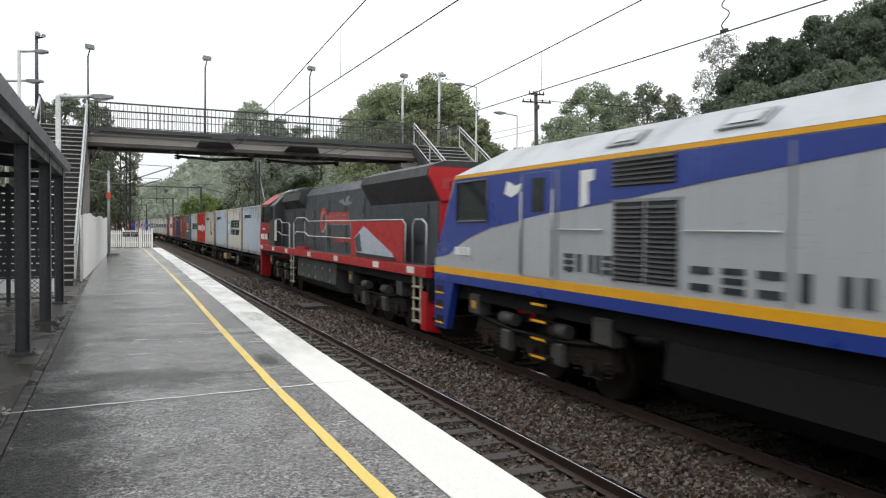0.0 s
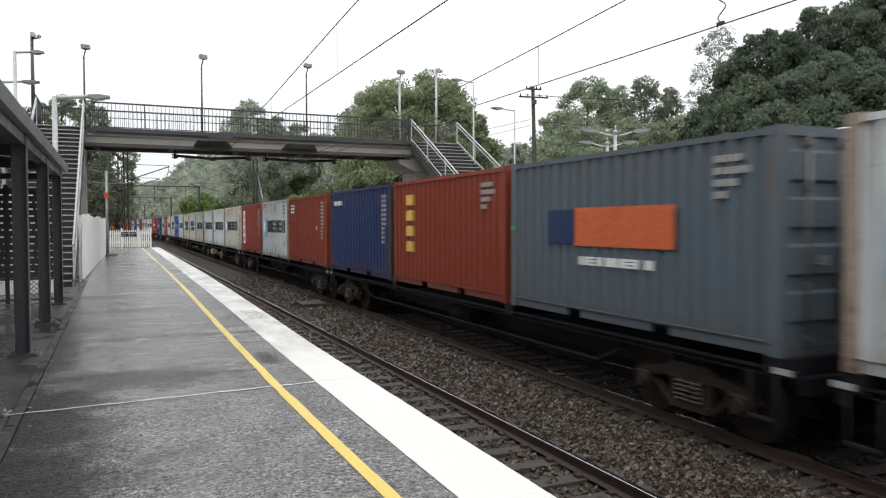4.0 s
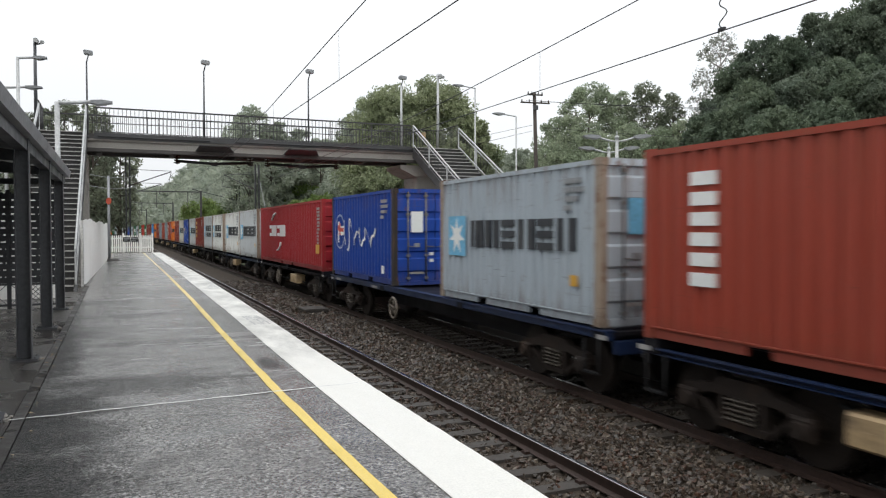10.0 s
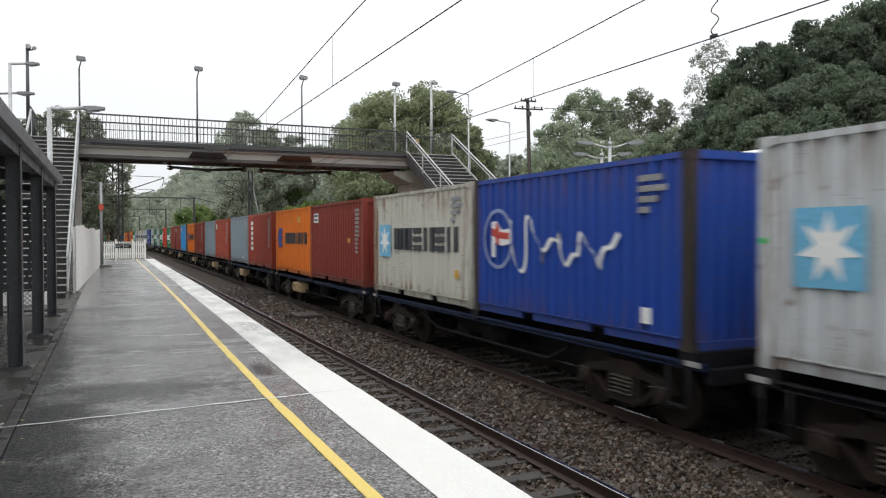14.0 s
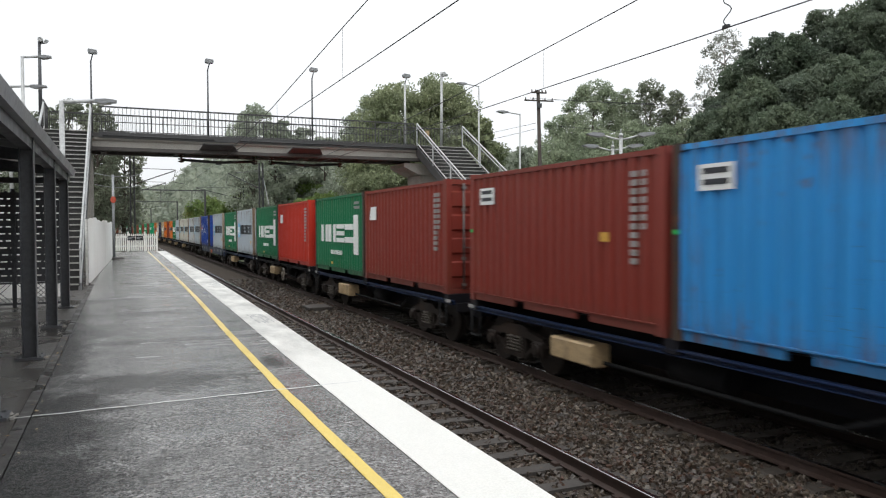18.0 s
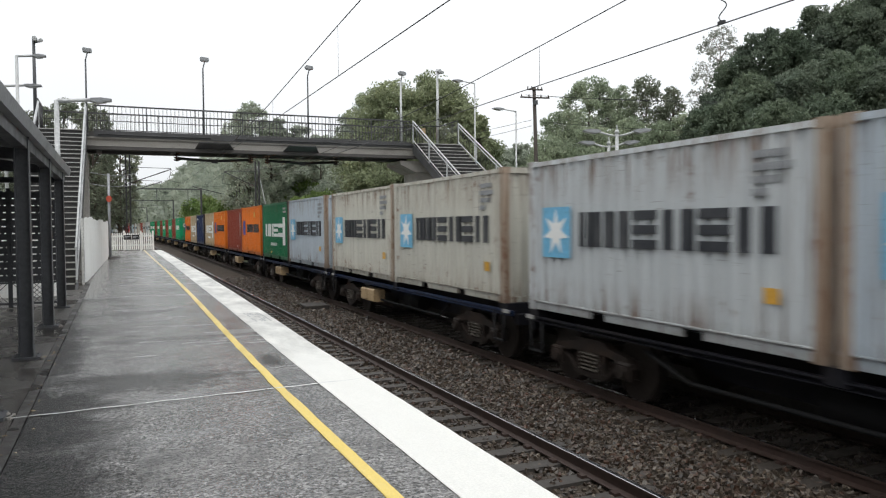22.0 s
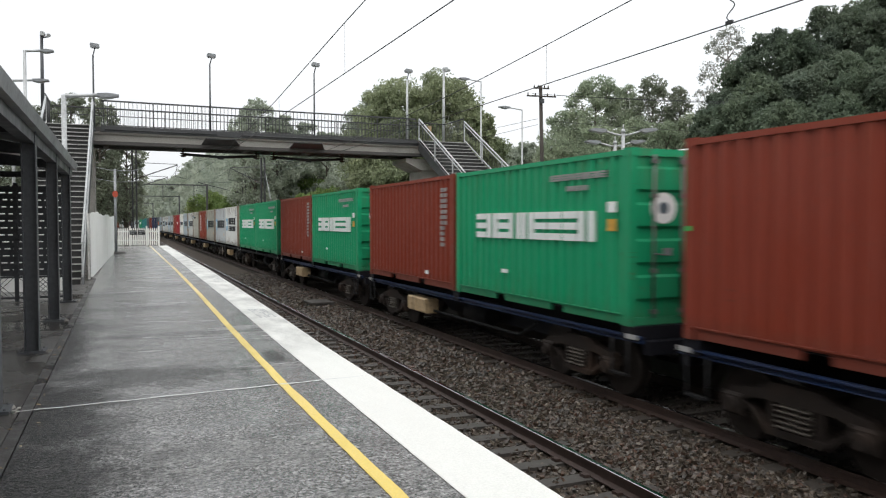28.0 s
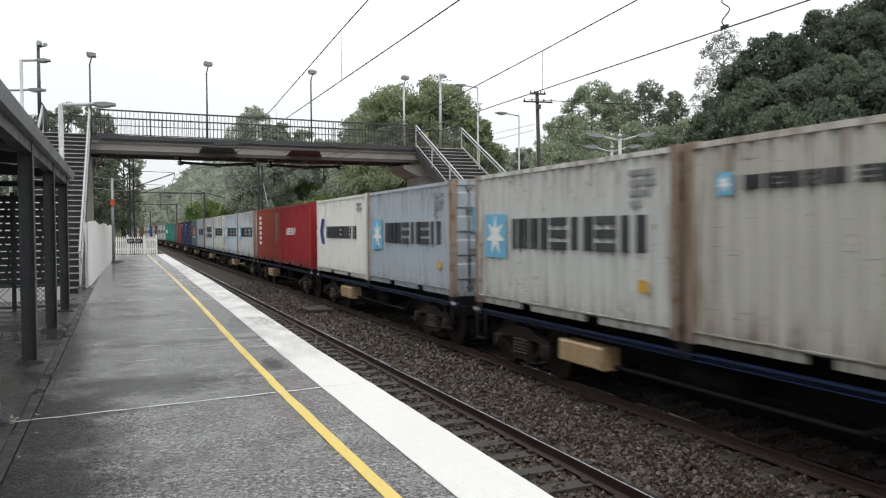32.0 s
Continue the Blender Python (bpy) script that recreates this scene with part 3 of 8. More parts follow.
def track(name, centre, label):
    t = thing(name, label, "track", kind="structure")
    for side in (-1, 1):
        c = centre + side * GAUGE / 2
        z = RAIL_Z
        ring = [(-0.07, z - 0.16), (0.07, z - 0.16), (0.07, z - 0.148), (0.012, z - 0.125), (0.012, z - 0.045), (0.036, z - 0.035),
                (0.036, z - 0.004), (-0.036, z - 0.004), (-0.036, z - 0.035), (-0.012, z - 0.045), (-0.012, z - 0.125), (-0.07, z - 0.148)]
        r = part("rail", swept(ring, c), "rail_side", t)
        part("rail_head", swept([(-0.033, z - 0.004), (0.033, z - 0.004), (0.026, z), (-0.026, z)], c), "rail_top", r, "polished running surface")
    ring = [(-1.25, -1.40), (1.25, -1.40), (1.25, -1.22), (1.17, -1.185), (-1.17, -1.185), (-1.25, -1.22)]
    wood = "sleeper" if centre < 6 else "sleeper_far"
    sm = Shape().prism(ring, "y", -0.11, 0.11).mesh("sleeper", MAT[wood])
    clip = Shape()
    for side in (-1, 1):
        for o in (-0.11, 0.11):
            clip.box(side * GAUGE / 2 + o - 0.035, side * GAUGE / 2 + o + 0.035, -0.05, 0.05, -1.185, -1.15)
    cm = clip.mesh("rail_clip", MAT["rail_side"])
    rest = Shape()
    for k in range(150):
        y = 1.5 + 0.6 * k
        s, turn = along(y)
        if k < 110:
            o = part("sleeper", sm, None, t)
            o.matrix_basis = pose(centre - s, y, 0, 0, 0, turn + random.uniform(-0.4, 0.4))
            if k < 45:
                part("rail_clip", cm, None, o)
        else:
            rest.box(centre - s - 1.2, centre - s + 1.2, y - 0.11, y + 0.11, -1.4, -1.185)
    for k in range(60):
        rest.box(centre - 1.2, centre + 1.2, 0.79 - 0.6 * k, 1.01 - 0.6 * k, -1.4, -1.185)
    tagged(part("sleeper_row", rest, wood, t), kind="stuff")
    return t


track("track_near", NEAR_C, "empty wet railway track with rusty rails on sleepers")
track("track_far", FAR_C, "railway track with worn rails under the goods train")


def ballast_bed():
    sh = Shape()
    prof = [(1.9, -1.5), (2.7, -1.30), (2.95, -1.225), (5.2, -1.225), (5.5, -1.20), (6.5, -1.20), (6.8, -1.225), (9.2, -1.225), (9.5, -1.32), (10.2, -1.55)]
    us = [-640, -200, -60, -20] + [float(u) for u in np.arange(-10, 60, 2.5)] + UPS[8:]
    for u in us:
        s, _ = along(u)
        sh.v += [(x - s, u, z + 0.02 * noise.noise((x * 0.7, u * 0.3, 3))) for x, z in prof]
    n = len(prof)
    sh.f = [(k * n + i, k * n + i + 1, (k + 1) * n + i + 1, (k + 1) * n + i) for k in range(len(us) - 1) for i in range(n - 1)]
    sh.smooth = [True] * len(sh.f)
    tagged(part("ballast_bed", sh, "ballast_bed"), "wet brown railway ballast bed under both tracks", "ballast", kind="structure")


def ballast_stones():
    rng = np.random.default_rng(4)
    base = np.array([(x, y, z) for x in (-1, 1) for y in (-1, 1) for z in (-1, 1)], float) * 0.5
    faces = np.array([(0, 1, 3, 2), (4, 6, 7, 5), (0, 4, 5, 1), (2, 3, 7, 6), (0, 2, 6, 4), (1, 5, 7, 3)])
    lots = {}
    zones = [(4.9, 6.70, 3.2, 12, 640), (4.9, 6.70, 12, 24, 260), (4.9, 7.1, 24, 42, 90), (6.70, 7.12, 3.2, 12, 200), (6.70, 7.1, 12, 24, 110), (2.6, 4.75, 3.2, 14, 210), (2.75, 4.75, 14, 34, 90), (7.3, 9.2, 3.5, 14, 130), (7.3, 9.2, 14, 24, 60)]
    for x0, x1, y0, y1, per in zones:
        n = int((x1 - x0) * (y1 - y0) * per)
        size = rng.uniform(0.026, 0.055, n) * (1 + 0.35 * (y0 > 11) + 0.4 * (y0 > 22))
        px, py = rng.uniform(x0, x1, n), rng.uniform(y0, y1, n)
        top = np.interp(px, [2.7, 2.95, 5.2, 5.5, 6.5, 6.8, 9.2], [-1.30, -1.225, -1.225, -1.20, -1.20, -1.225, -1.225])
        vs, fs = lots.setdefault("ballast_shaded" if x0 > 7.2 else "ballast", ([], []))
        off = sum(len(v) for v in vs)
        jit = base[None] * (1 + rng.uniform(-0.62, 0.45, (n, 8, 3))) * size[:, None, None] * rng.uniform(0.7, 1.3, (n, 1, 3))
        a, b = rng.uniform(0, 6.28, n), rng.uniform(-0.8, 0.8, n)
        ca, sa, cb, sb = np.cos(a)[:, None], np.sin(a)[:, None], np.cos(b)[:, None], np.sin(b)[:, None]
        x, y, z = jit[..., 0], jit[..., 1], jit[..., 2]
        y, z = y * cb - z * sb, y * sb + z * cb
        x, y = x * ca - y * sa, x * sa + y * ca
        pts = np.stack([x + px[:, None], y + py[:, None], z + (top + rng.uniform(-0.012, 0.03, n))[:, None]], -1)
        vs.append(pts.reshape(-1, 3))
        fs.append((faces[None] + (np.arange(n) * 8)[:, None, None] + off).reshape(-1, 4))
    for mat, (vs, fs) in lots.items():
        stone_mesh(mat, np.concatenate(vs), np.concatenate(fs))


def stone_mesh(mat, v, f):
    me = bpy.data.meshes.new("ballast_stones")
    me.vertices.add(len(v))
    me.vertices.foreach_set("co", v.ravel())
    me.loops.add(f.size)
    me.loops.foreach_set("vertex_index", f.ravel().astype(np.int32))
    me.polygons.add(len(f))
    me.polygons.foreach_set("loop_start", (np.arange(len(f)) * 4).astype(np.int32))
    me.update(calc_edges=True)
    me.shade_flat()
    me.materials.append(MAT[mat])
    tagged(new("ballast_stones", me), "darker stones under the train, shade put into their colour" if mat != "ballast" else "loose wet brown and grey ballast stones between the rails", "ballast", kind="stuff")


ballast_bed()
ballast_stones()

# ---- near platform ----
YS = [-40, -20, -8, 0, 4, 7, 10, 13, 16, 20, 25, 30, 36, 44, 52, 57.5]


def platform():
    p = thing("platform", "wet dark asphalt station platform with white edge and yellow line", "platform", kind="structure")
    part("surface", strip(Shape(), lambda y: -0.743, lambda y: bend(y, EDGE) - 0.02, YS, -0.35, 0.0), "asphalt", p, "rain-wet dark grey asphalt")
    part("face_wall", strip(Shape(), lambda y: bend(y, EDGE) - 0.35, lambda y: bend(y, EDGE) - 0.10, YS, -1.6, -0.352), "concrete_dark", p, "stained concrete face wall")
    part("coping", strip(Shape(), lambda y: bend(y, EDGE) - 0.018, lambda y: bend(y, EDGE), YS, -0.20, -0.004), "concrete", p)
    wy = [-40, -8, 0] + [float(y) for y in np.arange(2.5, 24, 0.16)] + [26, 30, 36, 44, 52, 57.5]
    part("white_strip", strip(Shape(), lambda y: bend(y, WHITE_IN) + 0.004 * noise.noise((9.0, y * 2.2, 0)), lambda y: bend(y, EDGE) + 0.002 + 0.007 * noise.noise((4.0, y * 3.0, 0)), wy, 0.003, 0.007), "white_line", p, "worn white painted platform edge")
    ys = [-40, -10, 0] + [float(y) for y in np.arange(2.5, 30, 0.22)] + [33, 36, 44, 51, 57.5]

    def ragged(side):
        return lambda y: bend(y, YELLOW) + side * 0.048 + 0.007 * noise.noise((side * 3.1, y * 1.7, 0)) + 0.004 * noise.noise((side * 5.3, y * 6.0, 2))
    part("yellow_line", strip(Shape(), ragged(-1), ragged(1), ys, 0.003, 0.007), "yellow_line", p, "worn yellow painted safety line")
    for y, slope, x1 in ((7.42, 0.085, 2.35), (-4.0, 0.05, 2.3), (19.0, 0.03, 1.5), (31.0, 0.03, 1.5)):
        sh = Shape()
        for k in range(18):
            xa, xb = -0.86 + (x1 + 0.86) * k / 18, -0.86 + (x1 + 0.86) * (k + 1) / 18
            ya, yb = y + slope * xa + 0.012 * math.sin(k * 2.1), y + slope * xb + 0.012 * math.sin((k + 1) * 2.1)
            w = random.uniform(0.011, 0.020)
            sh.add([(xa, ya - w, 0.0085), (xb, yb - w, 0.0085), (xb, yb + w, 0.0085), (xa, ya + w, 0.0085)], [(0, 1, 2, 3)])
        part("joint", sh, "joint", p, "pale crumbling joint across the asphalt")
    part("side_floor", Shape().box(-9.0, -0.862, -40, 22.2, -0.4, -0.012), "concrete_floor", p, "wet concrete under the shelter")
    ky = [-40, -10, 0] + [float(y) for y in np.arange(2.0, 24.5, 0.35)]
    part("kerb", strip(Shape(), lambda y: -0.852 + 0.008 * noise.noise((2.0, y * 2.0, 5)), lambda y: -0.756 + 0.006 * noise.noise((7.0, y * 2.3, 5)), ky, -0.4, -0.004), "gutter", p, "dark gutter kerb with worn edges")
    part("stair_floor", Shape().box(-9.0, -0.862, 22.21, 24.5, -0.4, -0.030), "concrete_floor", p)
    part("back_floor", Shape().box(-9.0, -0.75, 24.51, 57.5, -0.4, -0.02), "concrete_floor", p)
    for y0, xa in ((13.0, 2.16), (21.5, 2.34)):
        sh = Shape()
        rnd = random.Random(int(y0))
        for i in range(6):
            for j in range(10):
                if rnd.random() < 0.72:
                    x, yy = xa + i * 0.05 + rnd.uniform(-0.01, 0.01), y0 + j * 0.14 * y0 / 13
                    sh.add([(x, yy, 0.0095), (x + 0.034, yy + 0.01, 0.0095), (x + 0.034, yy + 0.10, 0.0095), (x + 0.005, yy + 0.09, 0.0095)], [(0, 1, 2, 3)])
        part("worn_marking", sh, "rail_grey", p, "scuffed dark stencil on the white edge")


platform()


# ---- shelter over the near platform ----
def shelter():
    s = thing("platform_shelter", "dark grey steel platform shelter with slotted end screen", "shelter")
    w = 0.085
    post = Shape().prism([(-w, -0.09), (-w + 0.012, -0.09), (-w + 0.012, -0.01), (w - 0.012, -0.01), (w - 0.012, -0.09), (w, -0.09), (w, 0.09), (w - 0.012, 0.09), (w - 0.012, 0.01), (-w + 0.012, 0.01), (-w + 0.012, 0.09), (-w, 0.09)], "z", -0.012, 2.80)
    pm = post.mesh("post", MAT["dark_steel"])
    foot = Shape().box(-0.16, 0.16, -0.16, 0.16, -0.03, 0.016)
    for ox in (-0.12, 0.12):
        for oy in (-0.12, 0.12):
            foot.rod((ox, oy, -0.02), (ox, oy, 0.034), 0.012, seg=6)
    fm = foot.mesh("base_plate", MAT["dark_steel"])
    for y in (-5.7, -2.4, 0.9, 4.2, 7.5, 10.8, 14.1, 17.4):
        o = part("post", pm, None, s)
        o.matrix_basis = pose(-1.09, y, 0)
        part("base_plate", fm, None, o, "bolted steel base plate")
        crumbs = Shape()
        for k in range(9):
            cx, cy, r = random.uniform(0.15, 0.215), random.uniform(-0.17, 0.12), random.uniform(0.012, 0.032)
            crumbs.prism([(cx + r * random.uniform(0.6, 1.1) * math.cos(a * 1.05), cy + 1.3 * r * random.uniform(0.6, 1.1) * math.sin(a * 1.05)) for a in range(6)], "z", -0.03, random.uniform(-0.008, 0.012))
        tagged(part("grout", crumbs, "concrete", o, "crumbs of pale broken grout"), kind="stuff")
        part("rafter", Shape().prism([(-5.2, 2.95), (-1.0, 2.77), (-1.0, 2.90), (-5.2, 3.45)], "y", y - 0.04, y + 0.04), "dark_steel", s)
    part("eave_beam", Shape().box(-1.16, -1.02, -6.5, 18.3, 2.66, 2.80), "dark_steel", s)
    roof = Shape()
    for k in range(62):
        y0, y1 = -6.6 + k * 0.405, -6.6 + (k + 1) * 0.405
        roof.add([(-5.4, y0, 3.52), (-0.98, y0, 2.93), (-0.98, y1, 2.93), (-5.4, y1, 3.52)], [(0, 1, 2, 3)])
        roof.prism([(-5.4, 3.522), (-0.98, 2.932), (-0.98, 2.965), (-5.4, 3.555)], "y", y0, y0 + 0.05)
    part("roof_sheet", roof, "dark_steel", s, "ribbed dark grey roof sheet")
    part("gutter", Shape().prism([(-1.08, 2.81), (-0.94, 2.81), (-0.91, 2.95), (-0.93, 2.95), (-0.95, 2.83), (-1.07, 2.83), (-1.07, 2.92), (-1.08, 2.92)], "y", -6.6, 18.55), "rail_grey", s, "grey metal gutter")
    part("soffit_beam", Shape().box(-5.1, -1.1, 18.05, 18.13, 2.62, 2.74), "dark_steel", s)
    part("rear_wall", Shape().box(-5.3, -5.2, -6.5, 18.2, -0.03, 3.2), "dark_steel", s)
    # end screen: sheet strips with rows of slots, a diamond mesh below
    y = 18.05
    for i, (x0, x1) in enumerate([(-2.05, -1.2), (-3.05, -2.13), (-4.05, -3.13), (-5.05, -4.13)]):
        sc = Shape()
        z = 0.52
        while z < 2.3:
            sc.box(x0, x1, y - 0.012, y + 0.012, z, z + 0.124)
            x = x0 + random.uniform(0, 0.05)
            sc.box(x0, x, y - 0.012, y + 0.012, z + 0.124, z + 0.148)
            while x < x1 - 0.02:
                w = random.choice((0.09, 0.11, 0.13))
                sc.box(min(x + w, x1 - 0.01), min(x + w + 0.06, x1), y - 0.012, y + 0.012, z + 0.124, z + 0.148)
                x += w + 0.06
            z += 0.148
        pn = part("screen_panel", sc, "dark_steel", s, "dark steel screen pierced with slots")
        me = Shape()
        for k in range(-4, 14):
            xa = x0 + k * 0.1
            for d in (0.4, -0.4):
                p, q = (xa, y, 0.08), (xa + d, y, 0.48)
                if min(p[0], q[0]) > x0 - 0.02 and max(p[0], q[0]) < x1 + 0.02:
                    me.rod(p, q, 0.007, seg=4)
        part("mesh_infill", me, "dark_steel", pn, "diamond mesh")
        part("screen_frame", Shape().box(x0, x1, y - 0.025, y + 0.025, 0.03, 0.075).box(x0, x1, y - 0.025, y + 0.025, 0.475, 0.515)
             .box(x0 - 0.045, x0, y - 0.025, y + 0.025, -0.03, 2.5).box(x1, x1 + 0.035, y - 0.025, y + 0.025, -0.03, 2.5), "dark_steel", pn)
    # pale backing added so that the slots of the end screen look bright
    part("rear_sheet", Shape().box(-5.2, -1.28, 20.40, 20.46, -0.03, 2.45), "white_panel", s, "added pale sheet that brightens the screen's slots")
    part("loudspeaker_box", Shape().box(-1.42, -1.22, 16.9, 17.05, 1.75, 2.2, 0.02), "black", s, "black box hung on the frame")
    return s


shelter()


# ---- white fence and gate at the platform end ----
def sheet_fence():
    f = thing("sheet_fence", "white painted ribbed sheet fence beside the platform", "fence")
    n = 9
    for k in range(n):
        a, b = k / n, (k + 1) / n
        p, q = Vector((-0.88 + 0.42 * a, 24.5 + 20.4 * a, 0)), Vector((-0.88 + 0.42 * b, 24.5 + 20.4 * b, 0))
        sh = Shape()
        m = 22
        d = q - p
        side = Vector((d.y, -d.x, 0)).normalized()
        top = 1.93 + 0.05 * math.sin(k * 1.7)
        vs = []
        for i in range(m + 1):
            c = p + d * (i / m) + side * (0.022 * (1 if (i // 2) % 2 else -1))
            zt = top + 0.05 * math.sin(math.pi * i / m)
            vs += [(c.x - 0.004, c.y, 0.02), (c.x - 0.004, c.y, zt), (c.x + 0.004, c.y, 0.02), (c.x + 0.004, c.y, zt)]
        sh.add(vs, [tuple(4 * i + j for j in f) for i in range(m) for f in ((0, 4, 5, 1), (2, 3, 7, 6), (1, 5, 7, 3), (0, 2, 6, 4))])
        part("sheet_panel", sh, "white_panel", f)
        part("fence_post", Shape().box(p.x - 0.10, p.x - 0.03, p.y - 0.035, p.y + 0.035, -0.03, top), "white_wood", f)
    part("base_rail", Shape().rod((-0.97, 24.5, 0.25), (-0.51, 44.9, 0.25), 0.025, seg=6).rod((-0.93, 24.5, 1.6), (-0.51, 44.9, 1.6), 0.025, seg=6), "white_wood", f)


def picket_fence():
    f = thing("picket_fence", "white picket fence closing the platform end", "fence")
    pk = Shape().prism([(-0.045, 0.06), (0.045, 0.06), (0.045, 1.22), (0.0, 1.30), (-0.045, 1.22)], "y", -0.012, 0.012).mesh("picket", MAT["white_wood"])
    for k in range(21):
        o = part("picket", pk, None, f)
        o.matrix_basis = pose(-0.55 + 0.138 * k, 57.2, 0, 0, 0.0, random.uniform(-2, 2))
    post = Shape().box(-0.06, 0.06, -0.06, 0.06, 0.0, 1.42, 0.015).mesh("fence_post", MAT["white_wood"])
    for x in (-0.65, 0.45, 1.55, 2.36):
        o = part("fence_post", post, None, f)
        o.matrix_basis = pose(x, 57.26, 0)
    for z in (0.35, 1.0):
        part("fence_rail", Shape().box(-0.65, 2.36, 57.215, 57.255, z, z + 0.09), "white_wood", f)
    for x in (0.42, 0.95):
        b = part("sign_board", Shape().box(x, x + 0.47, 57.165, 57.185, 0.80, 1.12), "black", f, "small black warning board")
        for za, w in ((1.0, 0.35), (0.9, 0.24)):
            part("writing_bar", Shape().box(x + 0.06, x + 0.06 + w, 57.158, 57.163, za, za + 0.04), "grey_steel", b)


def sign_post():
    p = thing("signal_post", "pale grey post with orange-red sign on a round base", "post")
    x, y = -0.36, 43.8
    part("post", Shape().rod((x, y, 0.06), (x, y, 4.55), 0.075, 0.065, 10), "rail_grey", p)
    part("base_plate", Shape().rod((x, y, 0.0), (x, y, 0.09), 0.55, 0.42, 14), "concrete_dark", p, "round concrete foot")
    s = part("sign", Shape().prism([(0.145 * math.cos(a), 3.2 + 0.19 * math.sin(a)) for a in [k * math.pi / 4 + 0.39 for k in range(8)]], "y", -0.02, 0.02), "red_sign", p, "faded orange-red sign")
    s.matrix_basis = pose(x, y - 0.10, 0)
    for z in (4.45, 3.85):
        part("bracket_arm", Shape().path([(x - 0.9, y, z + 0.15), (x, y, z), (x + 0.9, y + 0.2, z + 0.05), (x + 1.35, y + 0.3, z + 0.18)], 0.016), "rail_grey", p)


sheet_fence()
picket_fence()
sign_post()
BY, DECK_Z, SOFFIT_Z = 32.0, 5.40, 4.73


# ---- footbridge with its two flights ----
def footbridge():
    f = thing("footbridge", "concrete and steel footbridge over the tracks with barred railings", "footbridge")
    x0, x1 = -8.0, 12.9
    part("deck", Shape().box(x0, 15.2, BY - 0.05, BY + 2.3, 5.22, DECK_Z), "concrete_dark", f, "stained concrete deck")
    for y in (BY - 0.04, BY + 1.72):
        part("girder", Shape().prism([(y, SOFFIT_Z), (y + 0.34, SOFFIT_Z), (y + 0.34, SOFFIT_Z + 0.08), (y + 0.24, SOFFIT_Z + 0.14), (y + 0.24, 5.08), (y + 0.34, 5.14), (y + 0.34, 5.218), (y, 5.218), (y, 5.14), (y + 0.10, 5.08), (y + 0.10, SOFFIT_Z + 0.14), (y, SOFFIT_Z + 0.08)], "x", x0, x1), "concrete", f, "weathered concrete girder")
        # darker band laid over the girder's lower edge
        part("girder_flange", Shape().box(x0, x1, y - 0.012, y + 0.352, SOFFIT_Z - 0.015, SOFFIT_Z + 0.12), "concrete_dark", f, "darker lower flange")
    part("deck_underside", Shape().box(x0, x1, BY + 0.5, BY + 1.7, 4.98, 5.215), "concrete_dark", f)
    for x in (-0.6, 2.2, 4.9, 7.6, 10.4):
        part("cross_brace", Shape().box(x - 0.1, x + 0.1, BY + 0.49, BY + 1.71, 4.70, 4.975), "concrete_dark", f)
    for xa, xb in ((3.0, 4.6), (6.6, 8.2)):
        part("wire_guard", Shape().add([(xa, BY + 0.13, 4.86), (xb, BY + 0.13, 4.86), (xb - 0.35, BY - 0.75, 5.06), (xa + 0.1, BY - 0.75, 5.06),
                                        (xa, BY + 0.13, 4.82), (xb, BY + 0.13, 4.82), (xb - 0.35, BY - 0.75, 5.02), (xa + 0.1, BY - 0.75, 5.02)],
                                       [(0, 1, 2, 3), (4, 7, 6, 5), (0, 4, 5, 1), (2, 6, 7, 3), (1, 5, 6, 2), (0, 3, 7, 4)]), "bridge_steel", f, "dark guard plate over the overhead wires")
    bal = Shape().box(-0.009, 0.009, -0.009, 0.009, DECK_Z + 0.1, DECK_Z + 1.02).mesh("baluster", MAT["bridge_steel"])
    post = Shape().box(-0.011, 0.011, -0.02, 0.02, DECK_Z - 0.05, DECK_Z + 1.04).mesh("railing_post", MAT["bridge_steel"])
    for y, xa, xb in ((BY + 0.02, -0.72, 12.45), (BY + 2.2, -2.6, 12.45)):
        for z, w in ((DECK_Z + 1.02, 0.028), (DECK_Z + 0.72, 0.016), (DECK_Z + 0.08, 0.016)):
            part("railing_bar", Shape().box(xa, xb, y - w, y + w, z - w, z + w), "bridge_steel", f)
        n = int((xb - xa) / 0.152)
        for k in range(n):
            o = part("baluster", bal, None, f)
            o.matrix_basis = pose(xa + 0.08 + k * 0.152, y, 0)
        for k in range(8):
            o = part("railing_post", post, None, f)
            o.matrix_basis = pose(xa + (xb - xa) * k / 7, y, 0)
    part("deck_edge", Shape().box(-0.75, 12.5, BY - 0.10, BY - 0.052, 5.20, 5.44), "bridge_steel", f, "dark kerb plate along the deck")
    for xa in (-0.6, 4.6, 8.3):
        part("service_pipe", Shape().rod((xa, BY - 0.14, 5.29), (xa + 4.2, BY - 0.14, 5.29), 0.025, seg=6), "bridge_steel", f)
    part("pier", Shape().prism([(12.85, BY + 0.2), (14.25, BY + 0.2), (14.25, BY + 1.9), (12.85, BY + 1.9)], "z", -1.5, 4.45), "concrete", f, "concrete pier")
    part("pier_cap", Shape().prism([(12.0, 4.62), (14.9, 4.62), (14.9, 4.45), (14.35, 4.1), (12.75, 4.1), (12.0, 4.45)], "y", BY + 0.1, BY + 2.0), "concrete", f, "corbelled pier cap")
    part("pier", Shape().box(-2.2, -1.0, BY + 0.3, BY + 1.9, -1.5, 4.62), "concrete", f)
    stair(f, -2.62, -1.02, 22.35, 30, -0.03, 0.316)
    stair(f, 12.55, 14.85, 22.4, 30, 0.0, 0.316)
